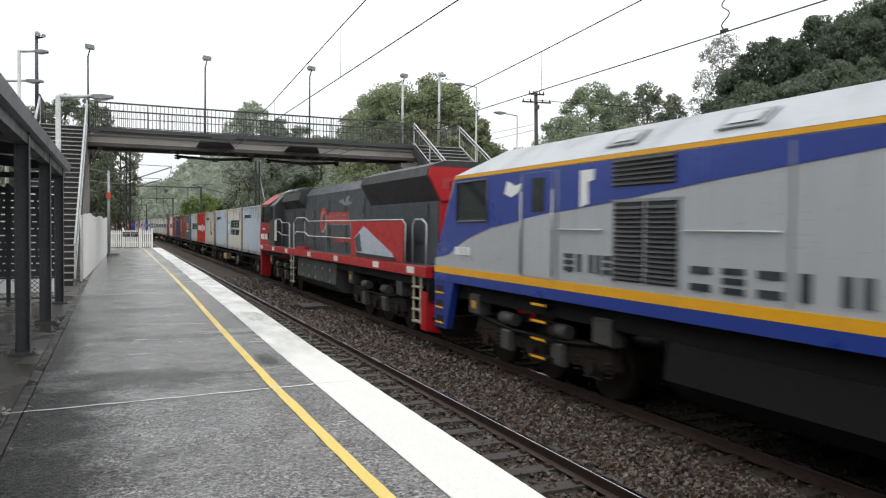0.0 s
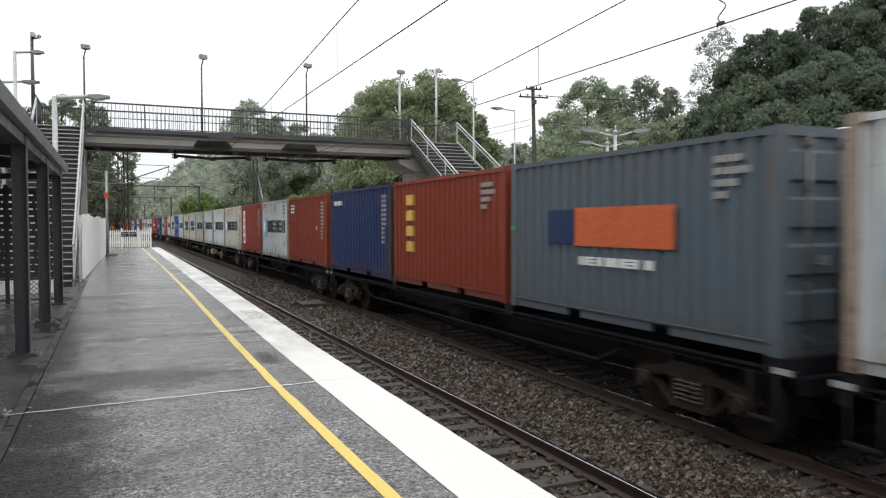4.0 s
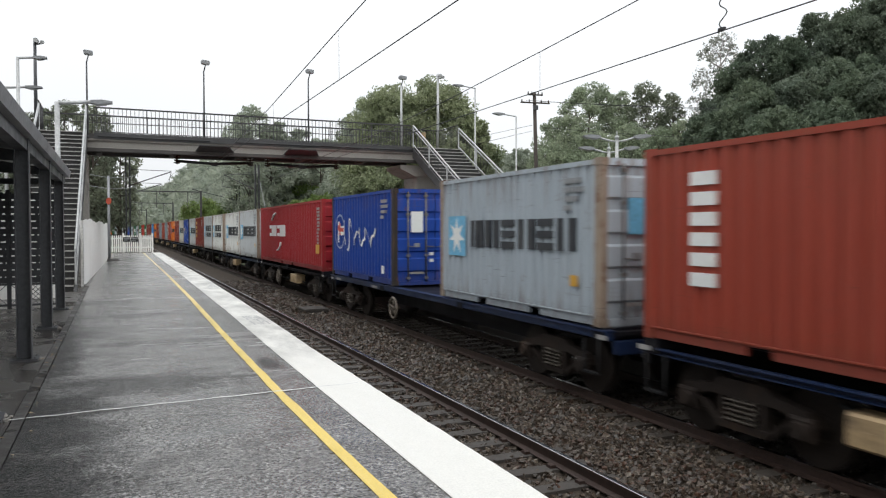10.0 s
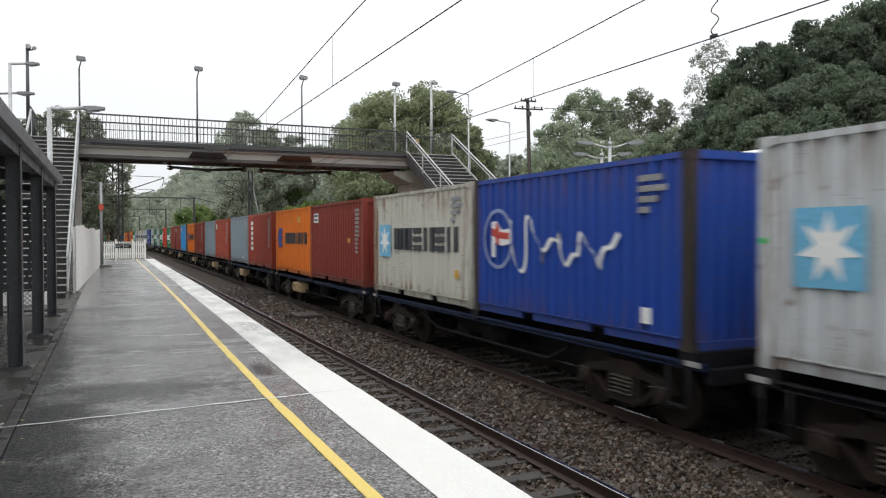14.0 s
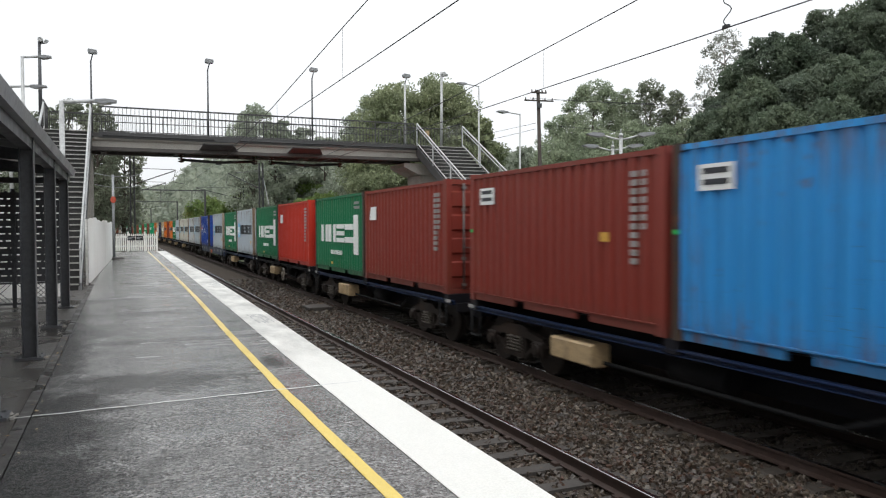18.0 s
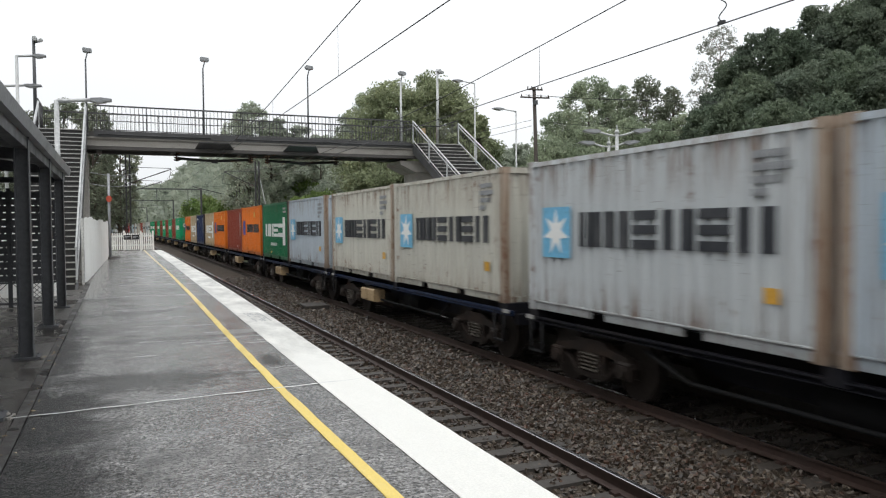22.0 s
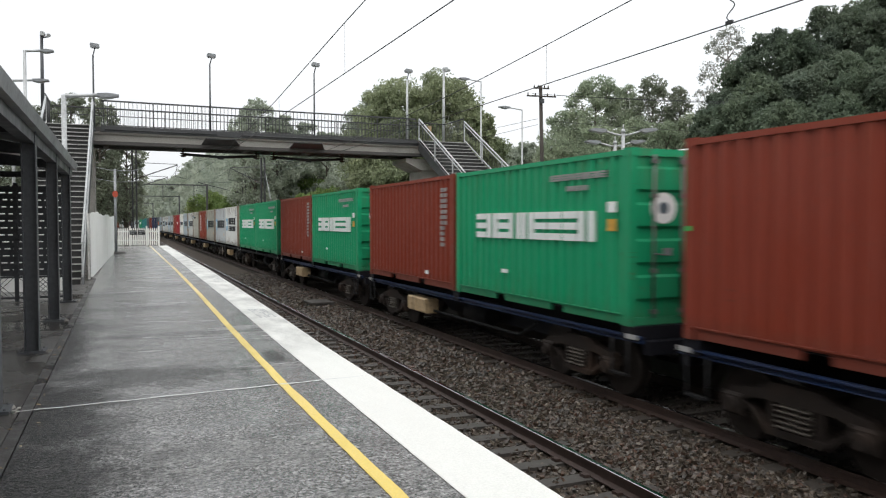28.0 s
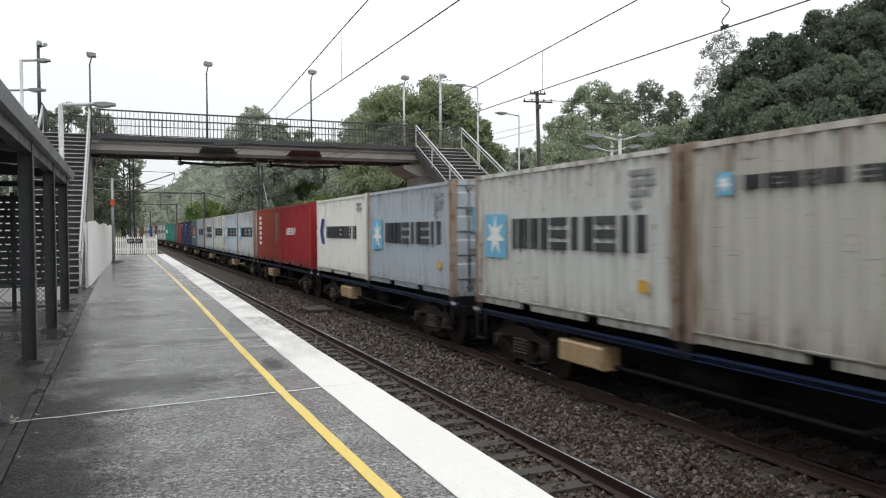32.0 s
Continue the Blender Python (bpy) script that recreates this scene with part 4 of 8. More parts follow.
    for xa, ya, xb, yb in ((14.85, BY + 2.2, 14.85, BY), (12.45, BY + 2.2, 14.85, BY + 2.2), (-2.66, BY + 2.2, -2.66, BY + 0.1)):
        for k in range(17):
            q = k / 16
            part("landing_bar", Shape().rod((xa + (xb - xa) * q, ya + (yb - ya) * q, DECK_Z), (xa + (xb - xa) * q, ya + (yb - ya) * q, DECK_Z + 1.15), 0.011, seg=4), "bridge_steel", f)
        part("landing_rail", Shape().rod((xa, ya, DECK_Z + 1.17), (xb, yb, DECK_Z + 1.17), 0.025), "bridge_steel", f)
    part("litter_plate", Shape().box(13.9, 14.1, BY + 2.14, BY + 2.17, DECK_Z + 0.75, DECK_Z + 1.05), "box_tan", f, "small tan notice")
    return f


def stair(f, x0, x1, ybase, n, z0, run):
    rise = (DECK_Z - z0) / n
    tm = Shape().box(x0 + 0.05, x1 - 0.05, 0.0, run + 0.02, -0.06, -0.004).mesh("tread", MAT["tread"])
    nm = Shape().box(x0 + 0.05, x1 - 0.05, -0.012, 0.045, -0.030, 0.0).mesh("nosing", MAT["nosing"])
    rm = Shape().box(x0 + 0.06, x1 - 0.06, 0.03, 0.05, -rise, -0.061).mesh("riser", MAT["tread"])
    for k in range(n):
        o = part("tread", tm, None, f)
        o.matrix_basis = pose(0, ybase + k * run, z0 + (k + 1) * rise)
        part("nosing", nm, None, o, "pale worn nosing strip")
        part("riser", rm, None, o)
    yt, top = ybase + n * run, DECK_Z
    for x in (x0, x1):
        w = 0.03
        part("stringer", Shape().prism([(ybase - 0.25, z0), (ybase + 0.2, z0), (yt, top - 0.45), (yt, top - 0.02), (ybase, z0 + 0.22)], "x", x - w, x + w), "bridge_steel", f, "dark steel stringer")
        for dz, mat, r in ((1.02, "light_steel", 0.032), (0.86, "light_steel", 0.022), (0.14, "light_steel", 0.026)):
            part("stair_rail", Shape().path([(x, ybase - 0.1, z0 + dz + 0.12), (x, yt, top + dz)], r), mat, f, "pale steel handrail")
        for k in range(0, n + 1, 6):
            part("stair_post", Shape().box(x - 0.025, x + 0.025, ybase + k * run - 0.025, ybase + k * run + 0.025, z0 + k * rise + 0.02, z0 + k * rise + 1.04), "light_steel", f)
        if x0 < 0 and x == x1:
            part("rail_plate", Shape().prism([(ybase - 0.1, z0 + 0.95), (yt, top + 0.84), (yt, top + 0.94), (ybase - 0.1, z0 + 1.05)], "x", x + 0.036, x + 0.05), "light_steel", f, "pale flat plate along the handrail")
        bars = Shape().rod((0, 0, 0.16), (0, 0, 1.0), 0.008, seg=4).mesh("stair_baluster", MAT["bridge_steel"])
        for k in range(2 * n):
            o = part("stair_baluster", bars, None, f)
            o.matrix_basis = pose(x, ybase + (k + 0.5) * run / 2, z0 + (k + 0.5) * rise / 2)


footbridge()


# ---- lamps and poles ----
def lamp(label, x, y, z0, z1, arm=0.0, head=0.5, mat="light_steel", r=0.05, tilt=8, name="street_lamp", turn=0):
    """A post with an arm of that length along its own x, and a flat lantern."""
    t = thing(name, label, "lamp", pose(x, y, 0, 0, 0, turn), group="station lamps")
    part("post", Shape().rod((0, 0, z0), (0, 0, z1), r, r * 0.75, 10), mat, t)
    part("foot", Shape().rod((0, 0, z0), (0, 0, z0 + 0.12), r * 1.8, r * 1.4, 10), mat, t)
    s = 1 if arm >= 0 else -1
    if arm:
        part("arm", Shape().path([(0, 0, z1 - 0.03), (arm, 0, z1 + 0.06 * abs(arm))], r * 0.62), mat, t)
        hz = z1 + 0.06 * abs(arm)
        hd = Shape().prism([(arm, hz - 0.035), (arm + s * head * 0.35, hz - 0.065), (arm + s * head, hz - 0.01), (arm + s * head, hz + 0.035), (arm + s * head * 0.5, hz + 0.06), (arm, hz + 0.035)], "y", -0.13, 0.13)
        h = part("lantern", hd, "rail_grey", t, "grey flat lantern")
        part("lens", Shape().prism([(arm + s * head * 0.1, hz - 0.05), (arm + s * head * 0.35, hz - 0.085), (arm + s * head * 0.75, hz - 0.055), (arm + s * head * 0.35, hz - 0.066)], "y", -0.10, 0.10), "light_steel", h)
    else:
        part("bracket", Shape().path([(0, 0, z1 - 0.02), (0.08, -0.02, z1 + 0.30)], 0.024), "dark_steel", t)
        h = part("lantern", Shape().prism([(-0.09, z1 + 0.30), (0.22, z1 + 0.28), (0.24, z1 + 0.33), (0.22, z1 + 0.42), (-0.07, z1 + 0.45), (-0.11, z1 + 0.40)], "y", -0.11, 0.10), "rail_grey", t, "box floodlight")
        part("lens", Shape().box(-0.06, 0.19, -0.09, 0.08, z1 + 0.268, z1 + 0.28), "light_steel", h)
    return t


for x in (-0.98, 3.36, 7.70):
    lamp("slim dark lamp post with box floodlight on the footbridge", x, BY - 0.02, 5.2, 8.15, 0, mat="dark_steel", r=0.04, name="footbridge_lamp")
lamp("white lamp post with a cranked lantern on the footbridge", 12.05, BY + 0.1, 5.2, 8.25, 0, mat="light_steel", r=0.06, name="footbridge_lamp")
lamp("white lamp post with a single flat lantern", 17.75, 36, -0.1, 9.25, -0.75, 0.55)
lamp("white lamp post with a single flat lantern", 19.15, 34, -0.1, 7.55, -0.75, 0.6)
lamp("thick white lamp post with a long flat lantern", -1.30, 20.6, -0.03, 4.80, 0.75, 0.50, r=0.075)
lamp("grey lamp post with a flat lantern beyond the stairs", -3.10, 30, -0.1, 7.72, 0.50, 0.42, r=0.07)
lamp("grey lamp post with a flat lantern beyond the stairs", -3.62, 31, -0.1, 6.82, 0.65, 0.55, r=0.07)


def camera_pole(x, y, z0, z1, mat):
    t = thing("camera_pole", "tall steel pole carrying a security camera", "pole", pose(x, y, 0))
    part("post", Shape().rod((0, 0, z0), (0, 0, z1), 0.075, 0.055, 10), mat, t)
    part("camera_housing", Shape().rod((0.05, -0.25, z1 - 0.12), (0.05, 0.15, z1 - 0.08), 0.09, seg=10).rod((0.25, -0.1, z1 - 0.16), (0.25, 0.1, z1 - 0.10), 0.08, seg=8), "light_steel", t, "pale camera housing")
    part("bracket", Shape().path([(0, 0, z1 - 0.25), (0.25, 0, z1 - 0.18)], 0.03), mat, t)


camera_pole(14.96, 34.6, DECK_Z, 9.5, "light_steel")
camera_pole(-2.85, 33.4, DECK_Z, 9.2, "dark_steel")


def twin_lamp(x, y, z, turn):
    t = thing("platform_lamp", "pale platform lamp with two flat lanterns on arms", "lamp", pose(x, y, 0, 0, 0, turn), group="station lamps")
    part("post", Shape().rod((0, 0, 0), (0, 0, z), 0.07, 0.055, 10), "light_steel", t)
    part("foot", Shape().rod((0, 0, 0), (0, 0, 0.2), 0.11, 0.09, 10), "light_steel", t)
    part("cap", Shape().rod((0, 0, z), (0, 0, z + 0.10), 0.09, 0.05, 10).rod((0, 0, z + 0.10), (0, 0, z + 0.26), 0.03, 0.012, 6), "light_steel", t, "post cap with a spike")
    for s in (-1, 1):
        part("arm", Shape().path([(0, 0, z - 0.10), (s * 0.25, 0, z - 0.06), (s * 0.62, 0, z + 0.05)], 0.032), "light_steel", t)
        h = part("lantern", Shape().prism([(s * 0.54, z + 0.02), (s * 0.68, z - 0.02), (s * 1.06, z + 0.05), (s * 1.10, z + 0.09), (s * 0.90, z + 0.13), (s * 0.65, z + 0.11), (s * 0.54, z + 0.08)], "y", -0.15, 0.15), "rail_grey", t, "grey flat lantern")
        part("lens", Shape().prism([(s * 0.68, z - 0.024), (s * 1.02, z + 0.038), (s * 1.02, z + 0.026), (s * 0.68, z - 0.036)], "y", -0.11, 0.11), "light_steel", h)


twin_lamp(14.8, 19.7, 4.56, -24)
twin_lamp(16.4, 22.3, 4.52, -24)


def utility_pole(x, y, z1):
    t = thing("utility_pole", "dark leaning wooden power pole with crossarms", "pole", pose(x, y, 0, 0, -1.6, 0))
    part("post", Shape().rod((0, 0, height(x, y) - 0.3), (0, 0, z1), 0.15, 0.12, 10), "wood_pole", t)
    for z, w in ((z1 - 0.75, 1.15), (z1 - 0.2, 0.6)):
        c = part("crossarm", Shape().box(-w, w, -0.16, -0.04, z - 0.045, z + 0.045), "wood_pole", t)
        for k in (-1, -0.45, 0.45, 1):
            part("insulator", Shape().rod((k * w * 0.93, -0.1, z + 0.06), (k * w * 0.93, -0.1, z + 0.22), 0.05, 0.03, 8), "insulator", c)
    part("cable_box", Shape().box(-0.2, 0.1, -0.3, -0.14, z1 - 1.25, z1 - 0.95), "dark_steel", t)


utility_pole(27.1, 45, 11.2)


def cables(name, label, sets, r):
    c = thing(name, label, "cable")
    for pts in sets:
        sh = Shape()
        for p, q, sag in pts:
            prev = [Vector(p)]
            for k in range(1, 13):
                t = k / 12
                prev.append(Vector(p).lerp(Vector(q), t) - Vector((0, 0, sag * 4 * t * (1 - t))))
            sh.path(prev, r, 5)
        part("cable", sh, "wire", c)
    return c


cables("power_lines", "thin black power lines strung between poles", [
    [((27.1 + o, 45, 10.6), (75 + o, 40, 12.5 + 0.4 * o), 0.5)] for o in (-1.0, 0.0, 1.0)] + [
    [((26.6, 45, 8.5), (14.0, 70, 6.6), 0.4)], [((26.6, 45, 8.9), (12.0, 75, 7.2), 0.4)], [((27.2, 45, 8.8), (70, 38, 9.4), 0.7)]], 0.013)


# ---- overhead line ----
def overhead():
    w = thing("overhead_line", "overhead wires with droppers above both tracks", "overhead line")
    for cx, zc, mz in ((NEAR_C, 4.60, [(-60, 6.3), (-20, 6.05), (0, 5.95), (8, 5.83), (12.6, 5.68), (14.3, 5.59), (21.5, 5.14), (26, 4.93), (33, 4.72), (40, 4.95), (50, 5.5), (61, 6.0), (80, 5.5), (100, 5.9), (160, 5.6), (300, 6)]),
                       (FAR_C, 4.47, [(-60, 6.0), (-20, 5.75), (0, 5.65), (6, 5.56), (10, 5.43), (13, 5.26), (18, 5.0), (24, 4.8), (33, 4.66), (40, 4.9), (50, 5.4), (61, 6.0), (80, 5.5), (100, 5.9), (160, 5.6), (300, 6)])):
        part("contact_wire", Shape().path([(cx - along(max(y, 0))[0], y, zc) for y in (-60, -20, 0, 10, 20, 33, 45, 60, 80, 100, 130, 160, 200, 250, 300)], 0.010, 5), "wire", w)
        part("messenger_wire", Shape().path([(cx - along(max(y, 0))[0], y, z) for y, z in mz], 0.011, 5), "wire", w)
        for y in (-12, -3, 3.5, 14.3 if cx < 6 else 13.1, 21.0, 27, 38, 46, 54, 68, 76, 84, 92):
            z = float(np.interp(y, [p[0] for p in mz], [p[1] for p in mz]))
            part("dropper", Shape().rod((cx - along(max(y, 0))[0], y, zc), (cx - along(max(y, 0))[0], y, z), 0.004, seg=4), "wire", w)
    kink = [(FAR_C, 8.12 + 0.075 * math.sin(k * 0.78) * (1 if k < 26 else 0.3), 4.50 + k * 0.0365) for k in range(30)]
    part("jumper_wire", Shape().path(kink, 0.009, 5), "wire", w, "kinked jumper wire")
    part("clamp", Shape().box(FAR_C - 0.02, FAR_C + 0.02, 8.08, 8.20, 4.475, 4.515), "black", w)
    for xa, xb in ((2.36, 5.38), (6.11, 9.22)):
        part("support_tube", Shape().path([(xa, BY + 1.0, 4.53), ((xa + xb) / 2, BY + 1.0, 4.45), (xb, BY + 1.0, 4.55)], 0.06), "black", w, "black tube hung under the footbridge")
        for x in (xa, xb):
            sh = Shape()
            for k in range(4):
                sh.rod((x, BY + 1.0, 4.78 - k * 0.10), (x, BY + 1.0, 4.72 - k * 0.10), 0.15, 0.10, 10)
            part("insulator", sh.rod((x, BY + 1.0, 4.98), (x, BY + 1.0, 4.4), 0.035), "insulator", w)
        part("contact_clamp", Shape().box((xa + xb) / 2 - 0.12, (xa + xb) / 2 + 0.12, BY + 0.95, BY + 1.05, 4.36, 4.52), "black", w)


def mast(x, y, z1, arm_to, arm_z, stay=0.0):
    m = thing("overhead_mast", "dark steel overhead-line mast with cantilever arm", "mast", group="overhead masts")
    for dx in (-0.14, 0.14):
        part("mast_leg", Shape().box(x + dx - 0.055, x + dx + 0.055, y - 0.09, y + 0.09, -1.5, z1), "black", m)
    part("lacing", Shape().path([(x + (0.1 if k % 2 else -0.1), y, -1.3 + k * 0.45) for k in range(int((z1 + 1.3) / 0.45))], 0.02, 4), "bridge_steel", m)
    part("cantilever", Shape().path([(x, y, arm_z - 0.9), (arm_to, y, arm_z + 0.3)], 0.04).path([(x, y, arm_z + 0.4), (arm_to, y, arm_z + 0.35)], 0.022), "bridge_steel", m)
    part("registration_arm", Shape().path([(arm_to, y, arm_z + 0.3), (arm_to - 0.2, y, arm_z - 0.6), (arm_to + 0.6, y, arm_z - 0.75)], 0.022), "bridge_steel", m)
    sh = Shape()
    d = 1 if arm_to > x else -1
    for k in range(4):
        sh.rod((x + d * (0.35 + k * 0.09), y, arm_z - 0.78 + k * 0.035), (x + d * (0.40 + k * 0.09), y, arm_z - 0.76 + k * 0.035), 0.09, 0.06, 8)
    part("insulator", sh, "insulator", m)
    if stay:
        part("stay", Shape().rod((x, y, z1 - 0.3), (x + stay, y, -1.4), 0.03), "grey_steel", m, "pale diagonal stay")


overhead()
mast(0.85, 62, 7.3, 4.0, 5.9)
mast(0.55, 74, 7.0, 3.9, 5.6)
mast(10.45, 61, 6.9, 7.9, 5.7, 1.6)
mast(12.6, 86, 7.4, 7.7, 5.8)


def portal(y, x0, x1, z):
    s, _ = along(y)
    m = thing("overhead_portal", "steel portal carrying overhead wires across both tracks", "mast", group="overhead masts")
    part("boom", Shape().box(x0 - s, x1 - s, y - 0.1, y + 0.1, z - 0.15, z), "bridge_steel", m)
    for x in (x0, x1):
        part("mast_leg", Shape().box(x - s - 0.12, x - s + 0.12, y - 0.1, y + 0.1, -1.5, z + 0.1), "bridge_steel", m)
    for x in (NEAR_C, FAR_C):
        part("drop_post", Shape().path([(x - s + 0.8, y, z), (x - s + 0.8, y, 4.5), (x - s, y, 4.55)], 0.04), "bridge_steel", m)


for y in (104, 150, 205, 260):
    portal(y, 0.9, 10.4, 6.75)


def litter():
    """Wet dead leaves along the gutter."""
    rng = random.Random(6)
    sh = Shape()
    for k in range(46):
        x, y = -0.80 + rng.uniform(-0.10, 0.16) * rng.random(), rng.uniform(3.2, 13)
        a, s = rng.uniform(0, 6.28), rng.uniform(0.012, 0.03)
        c, w = math.cos(a) * s, math.sin(a) * s
        sh.add([(x - c, y - w, 0.004), (x + w * 0.5, y - c * 0.5, 0.008), (x + c, y + w, 0.004), (x - w * 0.5, y + c * 0.5, 0.010)], [(0, 1, 2, 3)])
    tagged(part("leaf_litter", sh, "box_tan"), "few wet tan leaves lying along the gutter", "leaves", kind="stuff")


litter()


def mains_box():
    b = thing("concrete_lid", "low concrete pit lid lying on the ballast", "pit lid")
    part("lid", Shape().box(5.80, 6.62, 24.7, 25.8, -1.12, -1.05, 0.02), "sleeper", b)
    part("pit", Shape().box(5.84, 6.58, 24.74, 25.76, -1.35, -1.122), "concrete_dark", b)


mains_box()


# ---- far platform behind the train ----
def far_platform():
    p = thing("far_platform", "concrete station platform behind the goods train", "platform", kind="structure")
    part("surface", Shape().box(9.62, 17.2, -40, 62, -0.30, 0.0), "concrete_floor", p)
    # this wall's dark colour also carries the shade behind the train
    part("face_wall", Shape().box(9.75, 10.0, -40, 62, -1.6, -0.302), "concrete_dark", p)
    part("edge_stripe", Shape().box(9.60, 10.25, -40, 62, 0.003, 0.007), "white_line", p)
    s = thing("far_shelter", "white-roofed waiting shelter on the far platform", "shelter")
    part("roof", Shape().prism([(11.5, 3.16), (11.8, 3.34), (13.0, 3.46), (14.2, 3.34), (14.5, 3.16), (14.5, 3.08), (14.1, 3.24), (13.0, 3.36), (11.9, 3.24), (11.5, 3.08)], "y", 8.6, 14.6), "white_panel", s, "white curved roof")
    pm = Shape().rod((0, 0, 0), (0, 0, 3.25), 0.06, seg=8).mesh("post", MAT["light_steel"])
    for y in (8.9, 11.5, 14.2):
        for x in (12.0, 13.9):
            o = part("post", pm, None, s)
            o.matrix_basis = pose(x, y, 0)
    part("back_wall", Shape().box(14.1, 14.18, 8.7, 14.4, 0.1, 2.6), "box_tan", s, "tan timber back wall")
    c = part("red_column", Shape().box(13.2, 13.5, 14.35, 14.65, 0, 2.4, 0.03), "red_sign", s, "orange-red column")
    b = thing("bench", "pale slatted platform bench", "bench")
    for k in range(4):
        part("slat", Shape().box(12.9 + k * 0.12, 13.0 + k * 0.12, 9.0, 13.0, 0.42, 0.46), "box_tan", b)
    for y in (9.3, 11.0, 12.7):
        part("leg", Shape().box(12.95, 13.3, y - 0.03, y + 0.03, 0.0, 0.42), "dark_steel", b)
    f = thing("platform_fence", "pale steel railing along the far platform", "fence")
    for z in (0.5, 1.1):
        part("fence_rail", Shape().rod((17.0, -38, z), (17.0, 21.5, z), 0.03), "light_steel", f)
    for k in range(25):
        part("fence_post", Shape().box(16.97, 17.03, -38 + k * 2.45, -37.94 + k * 2.45, 0, 1.12), "light_steel", f)


far_platform()


# ---- trees ----
def leaf_cloud(rng, clumps, per, size, flat=0.75):
    """Leaf cards scattered through round clumps; clumps: rows of x, y, z, radius."""
    n = len(clumps) * per
    c = np.repeat(np.array(clumps, float), per, 0)
    d = rng.normal(size=(n, 3))
    d /= np.linalg.norm(d, axis=1)[:, None]
    r = c[:, 3:4] * rng.uniform(0.25, 1.0, (n, 1)) ** 0.45
    p = c[:, :3] + d * r * np.array([1, 1, flat])
    a = rng.normal(size=(n, 3)) + d * 0.4
    a /= np.linalg.norm(a, axis=1)[:, None]
    b = np.cross(a, rng.normal(size=(n, 3)))
    b /= np.linalg.norm(b, axis=1)[:, None]
    s = size * rng.uniform(0.6, 1.3, (n, 1))
    q = np.stack([p - a * s, p - b * s * 0.45, p + a * s, p + b * s * 0.45], 1)
    return q.reshape(-1, 3)


def quads(name, v, material):
    n = len(v) // 4
    me = bpy.data.meshes.new(name)
    me.vertices.add(len(v))
    me.vertices.foreach_set("co", v.ravel())
    me.loops.add(n * 4)
    me.loops.foreach_set("vertex_index", np.arange(n * 4, dtype=np.int32))
    me.polygons.add(n)
    me.polygons.foreach_set("loop_start", (np.arange(n) * 4).astype(np.int32))
    me.update(calc_edges=True)
    me.materials.append(MAT[material])
    return me


def tree_parts(seed, tall, wide, leaf, bark, size=0.15, cover=2.2, low=0.3, lobe=0.40, tuft=0.40, twigs=False, more=1.0):
    """Trunk and limbs, and the crown: round lobes on the limbs, each a shell of leafy tufts round a thinner core."""
    rng = np.random.default_rng(seed)
    wood = Shape()
    r0 = tall * 0.013 + 0.05
    fork = tall * low
    bendx, bendy = rng.uniform(-0.03, 0.03, 2) * tall
    axis = [Vector((bendx * q * q, bendy * q * q, tall * 0.88 * q)) for q in (0.0, 0.3, 0.6, 1.0)]
    wood.rod(axis[0] - Vector((0, 0, 0.6)), axis[1], r0, r0 * 0.8, 9).rod(axis[1], axis[2], r0 * 0.8, r0 * 0.5, 8).rod(axis[2], axis[3], r0 * 0.5, r0 * 0.12, 7)
    span = tall - fork
    n = int((8 + 4.5 * span / wide) * more)
    tufts = []
    cores = []
    for k in range(n):
        h = (k + rng.uniform(0.2, 0.8)) / n
        big = wide * lobe * rng.uniform(0.75, 1.2) * (1 - 0.3 * h)
        reach = max(wide * math.sin(math.pi * (0.16 + 0.76 * h)) ** 0.7 - big, 0) * rng.uniform(0.72, 1.05)
        turn = 2.4 * k + rng.uniform(-0.4, 0.4)
        q = 0.88 * h
        c = Vector((bendx * q * q + reach * math.cos(turn), bendy * q * q + reach * math.sin(turn), fork + span * h - big * 0.75 * h + big * 0.4 * (1 - h)))
        cores.append((*c, big * 0.72))
        zs = max(fork * 0.9, c.z - reach * rng.uniform(0.6, 1.1) - big * 0.5)
        p = Vector((bendx * (zs / tall) ** 2, bendy * (zs / tall) ** 2, zs))
        m = p.lerp(c, 0.55) + Vector((0, 0, -0.10 * (c - p).length))
        wood.rod(p, m, r0 * 0.30, r0 * 0.17, 6).rod(m, c, r0 * 0.17, r0 * 0.06, 5)
        for j in range(12 if twigs else 9):
            d = Vector(rng.normal(size=3) + np.array((0.55 * math.cos(turn), 0.55 * math.sin(turn), 0.45))).normalized()
            e = c + Vector((d.x, d.y, d.z * 0.8)) * big * rng.uniform(0.72, 1.02)
            tufts.append((*e, big * tuft * rng.uniform(0.7, 1.25)))
            if twigs:
                wood.rod(c, e, r0 * 0.06, r0 * 0.025, 4)
    leaves = cover * 2 * math.pi * wide * span / (0.9 * size * size)
    v = [leaf_cloud(rng, tufts, max(12, int(leaves * 0.8 / len(tufts))), size)]
    if not twigs:
        v.append(leaf_cloud(rng, cores, max(12, int(leaves * 0.11 / len(cores))), size * 1.5))
    return wood.mesh("trunk", MAT[bark]), quads("crown", np.concatenate(v), leaf)


